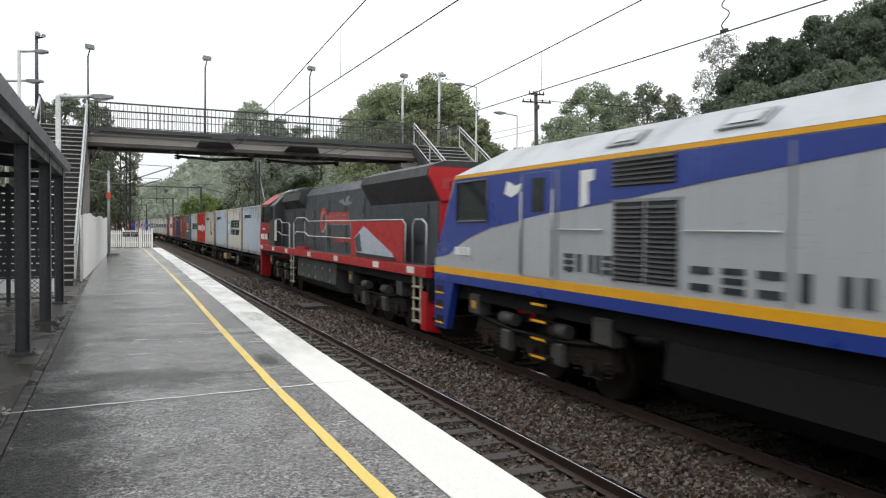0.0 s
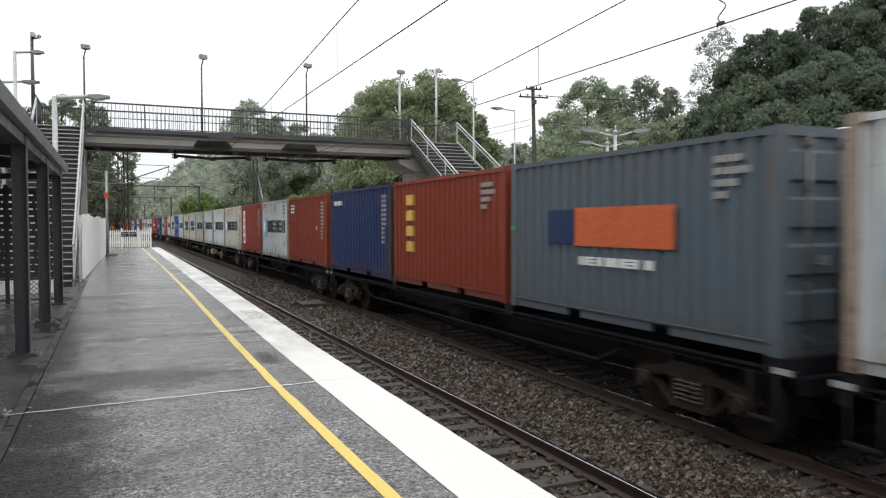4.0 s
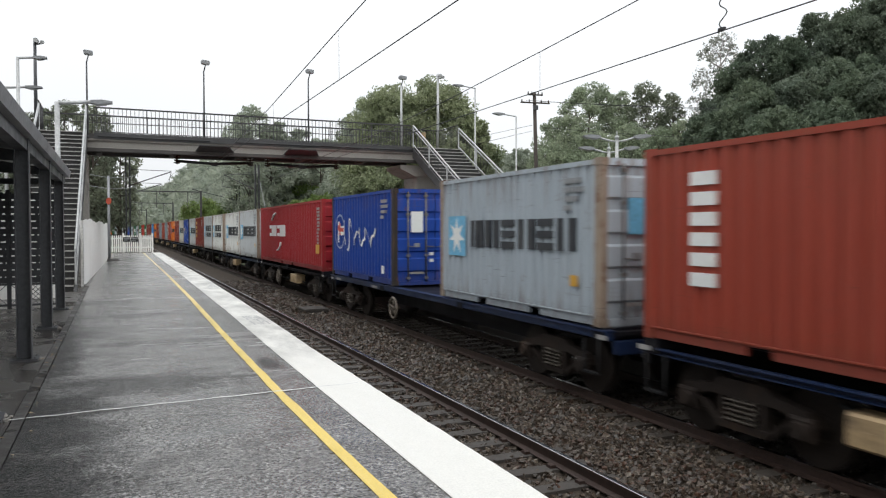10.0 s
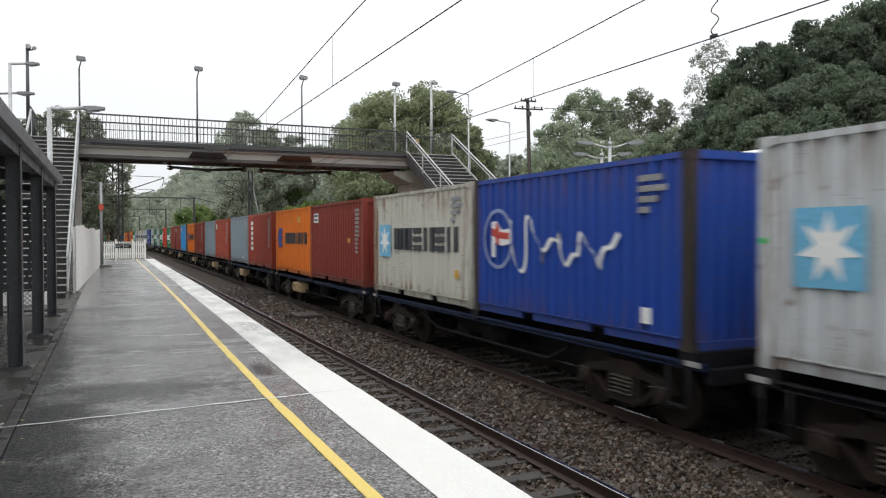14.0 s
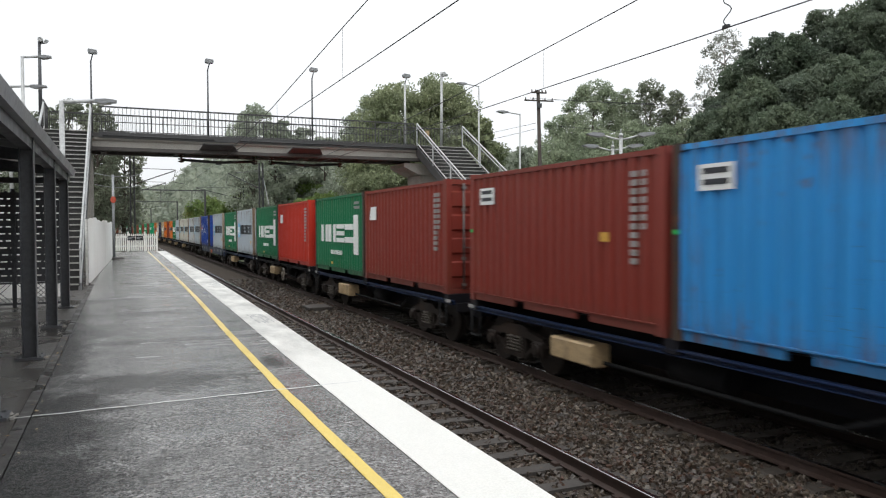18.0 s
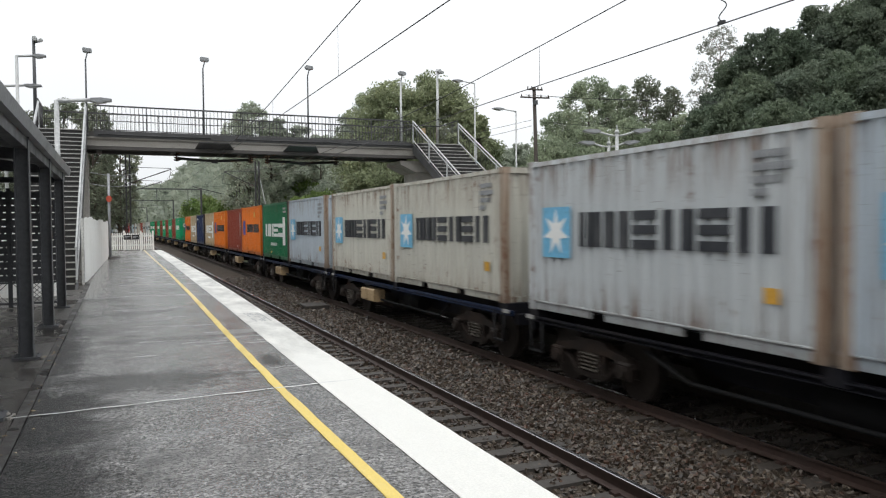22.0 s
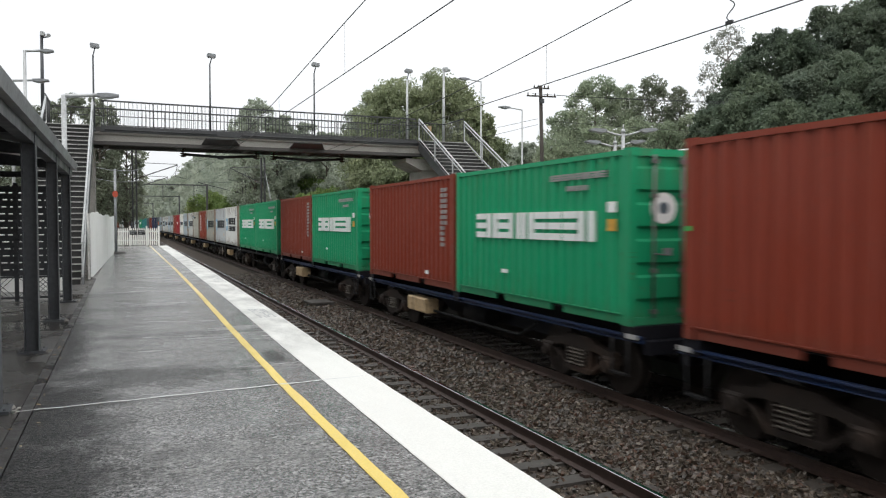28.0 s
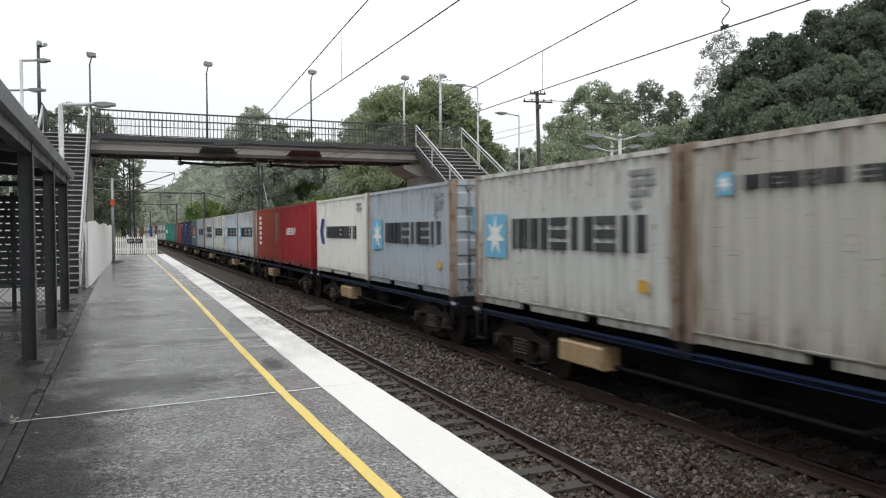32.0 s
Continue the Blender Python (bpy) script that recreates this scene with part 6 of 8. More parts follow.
def dress(c, style, half):
    """The painted signs of a container's platform side."""
    if style == "M":
        logo(c, 2.13, 1.36, 0.84, 0.84)
        mark(c, "m1", lambda: letters("mnenen", 1.52, -2.42, 1.41, 0.54), "ink", "dark block lettering")
        codes(c, "slate", half)
        mark(c, "st", lambda: plate(-2.22, -2.43, 0.58, 0.76), "sticker", "small amber sticker", "sticker")
    elif style == "S":
        logo(c, 2.17, 1.39, 0.81, 0.82)
        mark(c, "s1", lambda: letters("mnenen", 1.30, -2.0, 1.61, 0.44), "ink", "dark block lettering")
        mark(c, "s2", lambda: letters("eeninmn", 1.30, -2.0, 1.11, 0.32), "ink", "dark block lettering")
        codes(c, "slate", half)
    elif style == "N":
        logo(c, 2.35, 2.02, 0.26, 0.28)
        mark(c, "n1", lambda: letters("mnenenieme", 2.08, -0.05, 2.02, 0.17), "ink", "small dark lettering")
        codes(c, "slate", half)
    elif style == "L":
        dress(c, "N", half)
        mark(c, "patch", lambda: Shape().prism([(-0.72, 0.80), (-1.66, 0.76), (-1.68, 1.00), (-1.40, 1.06), (-1.16, 1.02), (-1.18, 1.40), (-1.14, 1.86), (-0.74, 1.84), (-0.80, 1.30)], "x", -HALF_W - 0.010, -HALF_W - 0.004), "patch_rust", "rust-brown primer patch", "rust_patch")
    elif style == "H":
        mark(c, "h1", lambda: letters("nnnnein", 2.33, -0.25, 1.28, 0.40), "chalk", "white lettering")
        mark(c, "h2", lambda: Shape().prism([(-0.45, 1.02), (-1.45, 1.60), (-1.20, 1.62), (-0.55, 1.48), (-1.15, 0.98), (-1.45, 0.95)], "x", -HALF_W - 0.010, -HALF_W - 0.004), "chalk", "white crossed emblem", "emblem")
        mark(c, "h3", lambda: letters("ein", -1.62, -2.72, 1.28, 0.40), "chalk", "white lettering")
        codes(c, "chalk", half)
    elif style == "P":
        mark(c, "p1", lambda: plate(0.95, -1.35, 1.15, 1.75), "sign_orange", "orange sign panel", "sign_panel")
        mark(c, "p2", lambda: plate(1.75, 0.97, 1.18, 1.72), "navy", "navy sign panel", "sign_panel")
        mark(c, "p3", lambda: letters("neinnein", 0.85, -0.95, 0.92, 0.13), "chalk", "small white lettering")
        codes(c, "chalk", half)
    elif style in ("V", "T", "G"):
        n, mat = {"V": (3, "chalk"), "T": (6, "chalk"), "G": (4, "gold")}[style]
        if style == "V":
            p = mark(c, "v0", lambda: plate(2.38, 1.80, 0.45, 2.26), "chalk", "white upright panel", "sign_panel")
            for z in (0.58, 1.0, 1.42, 1.84):
                part("letter_block", shared(("letter_block", z), lambda: Shape().box(-HALF_W - 0.017, -HALF_W - 0.011, 1.97, 2.21, z, z + 0.24), "brick"), None, p)
        else:
            mark(c, "v" + style, lambda: stack(n, 1.92, 0.42, 2.22, 0.69), mat, "upright stack of lettering")
        if style == "G":
            codes(c, "chalk", half)
        else:
            tall_codes(c, "chalk", half)
    elif style == "B":
        mark(c, "ring", lambda: washer(2.05, 1.43, 0.57, 0.50), "ring_blue", "pale blue painted ring", "emblem")
        f = mark(c, "flag", lambda: Shape().prism([(2.28, 1.08), (2.16, 1.08), (2.16, 1.36), (1.90, 1.30), (1.58, 1.34), (1.58, 1.62), (1.90, 1.60), (2.10, 1.76), (2.28, 1.76)], "x", -HALF_W - 0.010, -HALF_W - 0.004), "chalk", "white and red flag emblem", "flag")
        part("flag_stripe", shared(("flag_stripe",), lambda: Shape().prism([(2.28, 1.50), (2.12, 1.46), (2.10, 1.34), (1.98, 1.32), (1.99, 1.44), (1.60, 1.42), (1.60, 1.54), (1.97, 1.56), (1.98, 1.66), (2.10, 1.74), (2.12, 1.60), (2.28, 1.64)], "x", -HALF_W - 0.016, -HALF_W - 0.011), "flag_red"), None, f, "red flag stripe")
        x = -HALF_W - 0.007

        def script():
            pts = [(x, 1.55 - 0.036 * k + 0.10 * math.sin(k * 0.42), 1.36 + (0.50 if k < 22 else 0.20 + 0.10 * math.sin(k * 0.9)) * math.cos(k * 0.29 + 0.6) - 0.0015 * k) for k in range(86)]
            sh = Shape()
            a = [(y + 0.035, z + 0.030) for _, y, z in pts]
            b = [(y - 0.035, z - 0.030) for _, y, z in pts]
            n = len(pts)
            return sh.add([(x, *p) for p in a + b], [(k, k + 1, n + k + 1, n + k) for k in range(n - 1)])
        mark(c, "script", script, "chalk", "white wavy painted flourish", "flourish")
        codes(c, "chalk", half)
        mark(c, "sk", lambda: plate(-2.1, -2.3, 0.28, 0.50), "chalk", "small white sticker", "sticker")
    elif style == "C":
        mark(c, "c1", lambda: letters("cmn", 3.75, 2.25, 1.45, 0.50, 0.14), "chalk", "white lettering")
        mark(c, "c2", lambda: letters("cnm", 1.95, 0.25, 1.45, 0.50, 0.14), "chalk", "white lettering")
        mark(c, "c3", lambda: Shape().path([(-HALF_W - 0.006, y, z) for y, z in ((3.15, 1.95), (2.85, 2.12), (2.5, 2.22), (2.15, 2.25))], 0.05, 4), "chalk", "white curved stroke", "emblem")
        mark(c, "c4", lambda: Shape().path([(-HALF_W - 0.006, y, z) for y, z in ((1.15, 0.92), (1.3, 0.72), (1.65, 0.60), (2.0, 0.58))], 0.05, 4), "chalk", "white curved stroke", "emblem")
        tall_codes(c, "chalk", half)
        mark(c, "c5", lambda: plate(-5.2, -5.7, 0.62, 0.95), "sticker", "amber sticker", "sticker")
    elif style == "A":
        mark(c, "a1", lambda: Shape().prism([(2.66, 1.42), (2.40, 1.82), (2.16, 1.82), (2.42, 1.42), (2.16, 1.02), (2.40, 1.02)], "x", -HALF_W - 0.010, -HALF_W - 0.004).prism([(2.36, 1.42), (2.10, 1.82), (1.64, 1.82), (1.84, 1.50), (1.62, 1.50), (1.62, 1.34), (1.84, 1.34), (1.68, 1.02), (2.10, 1.02)], "x", -HALF_W - 0.010, -HALF_W - 0.004), "royal", "royal blue double arrow emblem", "emblem")
        mark(c, "a2", lambda: letters("nnnnninnin", 1.14, -2.45, 1.40, 0.44, 0.24), "ink", "dark lettering")
        mark(c, "a3", lambda: plate(-1.1, -1.55, 2.0, 2.25), "sticker", "amber sticker", "sticker")
    elif style == "U":
        mark(c, "u1", lambda: letters("nnec", 2.15, -1.95, 1.32, 0.60, 0.12), "chalk", "bold white lettering")
        b = mark(c, "u2", lambda: plate(-1.98, -2.48, 0.66, 1.90), "chalk", "white upright bar", "sign_bar")
        mark(c, "u3", lambda: letters("neinen", 0.81, -0.5, 0.67, 0.14), "chalk", "small white lettering")
        codes(c, "chalk", half, 1)
        mark(c, "u4", lambda: plate(0.76, 0.52, 0.25, 0.34), "gold", "small yellow label", "sticker")
    elif style == "E":
        mark(c, "e1", lambda: letters("enenneeen", 2.02, -2.15, 1.45, 0.48, 0.10), "chalk", "bold white lettering")
        mark(c, "e2", lambda: letters("neneniennene", -0.84, -2.43, 2.25, 0.10), "chalk_faint", "row of small white marks", "code_mark")
        mark(c, "e3", lambda: letters("nneni", -1.35, -2.0, 2.06, 0.08), "chalk_faint", "row of small white marks", "code_mark")
        mark(c, "e4", lambda: plate(-2.49, -2.71, 1.38, 1.56), "sticker", "amber sticker", "sticker")
        mark(c, "e5", lambda: plate(-2.49, -2.71, 1.66, 1.82), "chalk", "white sticker", "sticker")
        mark(c, "e6", lambda: plate(0.9, 0.65, 0.55, 0.62), "chalk", "", "sticker")
    elif style == "K":
        mark(c, "k1", lambda: Shape().prism([(2.55, 1.72), (1.95, 1.72), (1.95, 2.10), (2.45, 2.10)], "x", -HALF_W - 0.010, -HALF_W - 0.004), "chalk", "white block emblem", "emblem")
        tall_codes(c, "chalk", half)
    elif style == "Y":
        p = mark(c, "y1", lambda: plate(2.55, 1.95, 1.95, 2.28), "chalk", "white sign with dark marks", "sign_panel")
        for z, w in ((2.16, 0.44), (2.02, 0.44)):
            part("sign_mark", shared(("sign_mark", z), lambda: plate(2.47, 2.47 - w, z, z + 0.07, -HALF_W - 0.011), "ink"), None, p)
        tall_codes(c, "chalk", half)
        mark(c, "y2", lambda: plate(-1.55, -1.78, 1.28, 1.42), "sticker", "amber sticker", "sticker")
    elif style == "W":
        mark(c, "w1", lambda: letters("nen", 1.5, -0.2, 1.45, 0.30, 0.1, 0.3), "chalk", "slanted white lettering")
    elif style == "F":
        mark(c, "f1", lambda: Shape().prism([(1.85, 1.0), (2.10, 1.45), (1.85, 1.9), (2.25, 1.9), (2.55, 1.45), (2.25, 1.0)], "x", -HALF_W - 0.010, -HALF_W - 0.004), "royal", "blue arrow emblem", "emblem")
        mark(c, "f2", lambda: letters("nnnnneinnin", 1.65, -1.9, 1.42, 0.40), "ink", "dark lettering")
        codes(c, "slate", half, 1)
    elif style == "D":
        mark(c, "d1", lambda: letters("nine", 2.5, 1.6, 2.18, 0.14), "chalk", "small white lettering")
        tall_codes(c, "chalk", half)
    else:
        tall_codes(c, "chalk", half)
        mark(c, "x2", lambda: plate(-1.35, -1.55, 0.28, 0.36), "chalk", "", "sticker")


TEXTS = {"M": "with light blue star sign and dark lettering", "S": "with star sign and two dark words", "N": "with small dark lettering at the top", "L": "with a rust-brown primer patch",
         "H": "with white lettering and crossed emblem", "P": "with orange and navy sign panels", "V": "with a white upright panel", "T": "with white upright lettering", "G": "with yellow upright lettering",
         "B": "with white flourish and flag ring", "C": "with white lettering and curved strokes", "A": "with blue arrow emblem and dark lettering", "U": "with bold white lettering and bar",
         "E": "with bold white lettering", "K": "with a white block emblem", "Y": "with a small white sign", "W": "with slanted white lettering", "F": "with blue arrow emblem and dark lettering",
         "D": "with small white lettering", "X": "with rows of white marks"}


def container(colour, style, doors, length=6.058):
    half = length / 2
    long = "long " if length > 10 else ""
    c = thing("shipping_container", f"{WORDS[colour]} {long}container {TEXTS[style]}", "container", group="containers of the goods train")
    worn = colour in ("pale", "beige", "white", "bluegrey")
    frame_mat = "post_dark" if colour in ("blue", "navy", "sky", "green") else "post_rust" if worn and random.random() < 0.92 else colour
    far_mat = frame_mat if frame_mat == "post_dark" else "post_rust" if worn and random.random() < 0.8 else colour
    for side in (-1, 1):
        part("side_panel", shared(("side_panel", side, length), lambda: wave(-half + 0.15, half - 0.15, 0.05, 0.277, 0.15, 2.50, side * (HALF_W - 0.006)), colour), None, c)
        part("top_rail", shared(("top_rail", side, length), lambda: Shape().box(side * HALF_W - 0.03 * side - 0.03, side * HALF_W - 0.03 * side + 0.03, -half + 0.16, half - 0.16, 2.495, 2.57), colour), None, c)
        def low(side=side):
            cx = side * (HALF_W - 0.062)
            a, b = -half + 0.16, half - 0.16
            ring = [(a, 0.16), (a, 0.012), (-1.22, 0.012), (-1.22, 0.125), (-0.84, 0.125), (-0.84, 0.012), (0.84, 0.012), (0.84, 0.125), (1.22, 0.125), (1.22, 0.012), (b, 0.012), (b, 0.16)]
            return Shape().prism(ring, "x", cx - 0.03, cx + 0.03)
        part("bottom_rail", shared(("bottom_rail", side, length), low, colour), None, c)
        part("foot_lip", shared(("foot_lip", side, length), lambda: Shape().box(*sorted((side * (HALF_W - 0.07), side * (HALF_W - 0.002))), -half + 0.16, half - 0.16, 0.148, 0.166), colour), None, c)
        for end in (-1, 1):
            def post(side=side, end=end):
                x, y = side * HALF_W, end * half
                sh = Shape().box(min(x, x - side * 0.13), max(x, x - side * 0.13), min(y, y - end * 0.15), max(y, y - end * 0.15), 0.118, 2.473)
                for z in (0.0, 2.473):
                    sh.box(min(x + side * 0.004, x - side * 0.162), max(x + side * 0.004, x - side * 0.162), min(y + end * 0.004, y - end * 0.178), max(y + end * 0.004, y - end * 0.178), z, z + 0.118)
                return sh
            part("corner_post", shared(("corner_post", side, end, length), post, frame_mat if end == -1 else far_mat), None, c, "rusty corner post" if (frame_mat if end == -1 else far_mat) == "post_rust" else "")
    def roof():
        sh = wave(-half + 0.1, half - 0.1, 0.02, 0.42, -HALF_W + 0.06, HALF_W - 0.06, 2.56)
        sh.v = [(z, y, x) for x, y, z in sh.v]
        return sh
    part("roof", shared(("roof", length), roof, colour), None, c)
    part("floor_pan", shared(("floor_pan", length), lambda: Shape().box(-HALF_W + 0.06, HALF_W - 0.06, -half + 0.17, half - 0.17, 0.10, 0.16), "under"), None, c)
    wall_end = 1 if doors else -1
    for z in (0.06, 2.53):
        for end in (-1, 1):
            part("end_sill", shared(("end_sill", z, end, length), lambda: Shape().box(-HALF_W + 0.163, HALF_W - 0.163, end * half - 0.05 - 0.045 * end, end * half + 0.05 - 0.045 * end, z - 0.055, z + 0.055), colour), None, c)
    part("end_wall", shared(("end_wall", wall_end, length), lambda: wave(-HALF_W + 0.13, HALF_W - 0.13, 0.045, 0.25, 0.115, 2.475, wall_end * (half - 0.03), "x"), colour), None, c)
    e = -wall_end
    for lr in (-1, 1):
        def leaf(lr=lr):
            sh = Shape()
            x0, x1 = sorted((lr * 0.012, lr * (HALF_W - 0.135)))
            y = e * (half - 0.06)
            ring = [(y - 0.02 * e, 2.472), (y - 0.02 * e, 0.118), (y + 0.02 * e, 0.118)]
            for z in (0.42, 0.95, 1.48, 2.01):
                ring += [(y + 0.02 * e, z - 0.06), (y + 0.062 * e, z - 0.02), (y + 0.062 * e, z + 0.28), (y + 0.02 * e, z + 0.32)]
            sh.prism(ring + [(y + 0.02 * e, 2.472)], "x", x0, x1)
            return sh
        d = part("door", shared(("door", lr, e, length), leaf, colour), None, c)
        for o in (0.28, 0.80):
            def lock(o=o, lr=lr):
                y = e * (half + 0.020)
                sh = Shape().rod((lr * o, y, 0.10), (lr * o, y, 2.50), 0.022, seg=6)
                for z in (0.2, 0.8, 1.9, 2.4):
                    sh.box(lr * o - 0.05, lr * o + 0.05, y - 0.03, y + 0.02, z - 0.03, z + 0.03)
                sh.path([(lr * o, y, 1.05), (lr * (o - 0.24), y + 0.02 * e, 1.03)], 0.014, 4)
                return sh
            part("lock_rod", shared(("lock_rod", lr, o, e, length), lock, "rod"), None, d)
        if doors and lr < 0:
            for o, z, w, mat in ((0.54, 1.02, 0.16, "rail_grey"), (0.12, 0.80, 0.12, "chalk"), (0.12, 0.62, 0.12, "chalk")):
                part("door_plate", shared(("door_plate", o, z, length), lambda: Shape().box(-o - w / 2, -o + w / 2, -half - 0.012, -half + 0.004, z, z + w * 0.7), mat), None, d, "small plate on the door")
        if doors and style in ("B", "M"):
            def bars(lr=lr):
                sh = Shape()
                for z, w in ((2.27, 0.34), (2.17, 0.22)) if lr > 0 else ((0.30, 0.2),):
                    sh.box(lr * 0.54 - w, lr * 0.54 + w, -half - 0.010, -half - 0.004, z, z + 0.06)
                return sh
            tagged(part("code_mark", shared(("code_mark", "door", lr), bars, "chalk_faint"), None, d), kind="stuff")
            part("door_sign", shared(("door_sign", lr), lambda: Shape().box(lr * 0.54 - 0.17, lr * 0.54 + 0.17, -half - 0.012, -half - 0.004, 1.42, 1.98), "chalk" if style == "B" else "logo_blue"), None, d, "sign plate on the door")
    if doors and style == "E":
        disc = part("door_disc", shared(("door_disc",), lambda: Shape().rod((-0.62, -half - 0.004, 1.72), (-0.62, -half - 0.012, 1.72), 0.23, seg=24), "chalk"), None, c, "round white door emblem")
        part("disc_mark", shared(("disc_mark",), lambda: Shape().rod((-0.62, -half - 0.012, 1.72), (-0.62, -half - 0.016, 1.72), 0.09, seg=16), "slate"), None, disc)
    if random.random() < 0.3:
        part("green_tag", shared(("green_tag", length), lambda: plate(half - 0.03, half - 0.12, 1.40, 1.46, -HALF_W - 0.002, 0.012), "tag_green"), None, c, "small bright green tag")
    dress(c, style, half)
    return c


# ---- wagons: origin at rail height ----
DECK = 1.17


def helix(x, y, z0, z1, r, turns):
    """One coil spring standing at that place."""
    n = turns * 6
    return Shape().path([(x + r * math.cos(k * math.pi / 3), y + r * math.sin(k * math.pi / 3), z0 + (z1 - z0) * k / n) for k in range(n + 1)], 0.016, 3)


def bogie(parent, y, key="wagon"):
    b = part("bogie", shared(("bogie",), lambda: Shape().box(-0.98, 0.98, -0.20, 0.20, 0.48, 0.72, 0.05).box(-0.2, 0.2, -0.25, 0.25, 0.70, 0.80), "bogie"), None, parent)
    b.matrix_basis = pose(0, y, 0)
    for s in (-1, 1):
        def frame_side(s=s):
            x = s * 0.985
            sh = Shape().prism([(-1.06, 0.50), (-0.96, 0.66), (-0.52, 0.73), (-0.32, 0.83), (0.32, 0.83), (0.52, 0.73), (0.96, 0.66), (1.06, 0.50), (0.86, 0.53), (0.50, 0.61), (-0.50, 0.61), (-0.86, 0.53)], "x", x - 0.07, x + 0.07)
            sh.prism([(-0.40, 0.31), (-0.36, 0.22), (0.36, 0.22), (0.40, 0.31)], "x", x - 0.09, x + 0.09)
            for g in (-1, 1):
                sh.prism([(g * 0.76, 0.52), (g * 0.66, 0.50), (g * 0.30, 0.24), (g * 0.40, 0.22)], "x", x - 0.065, x + 0.065)
                sh.prism([(g * 0.27, 0.24), (g * 0.37, 0.24), (g * 0.37, 0.66), (g * 0.27, 0.66)], "x", x - 0.062, x + 0.062)
                sh.box(min(x, x + s * 0.12), max(x, x + s * 0.12), g * 0.89 - 0.15, g * 0.89 + 0.15, 0.33, 0.60, 0.03)
                sh.rod((x + s * 0.10, g * 0.89, 0.46), (x + s * 0.17, g * 0.89, 0.46), 0.11, 0.09, 10)
            return sh
        part("side_frame", shared(("side_frame", s), frame_side, "bogie"), None, b)
        def coil(s=s):
            return helix(s * 1.065, 0.0, 0.32, 0.62, 0.06, 5)
        for yy in (-0.16, 0.0, 0.16):
            part("spring", shared(("spring", s), coil, "spring"), None, b, "coil spring").matrix_basis = pose(0, yy, 0)
        for yy in (-0.89, 0.89):
            def disc(s=s, yy=yy):
                sh = Shape()
                x = s * 0.752
                sh.rod((x - 0.065, yy, 0.46), (x + 0.065, yy, 0.46), 0.455, seg=22)
                sh.rod((x - s * 0.09, yy, 0.46), (x - s * 0.06, yy, 0.46), 0.485, seg=22)
                sh.rod((x + s * 0.06, yy, 0.46), (x + s * 0.09, yy, 0.46), 0.16, 0.13, seg=12)
                return sh
            part("wheel", shared(("wheel", s, yy), disc, "wheel"), None, b)
    return b


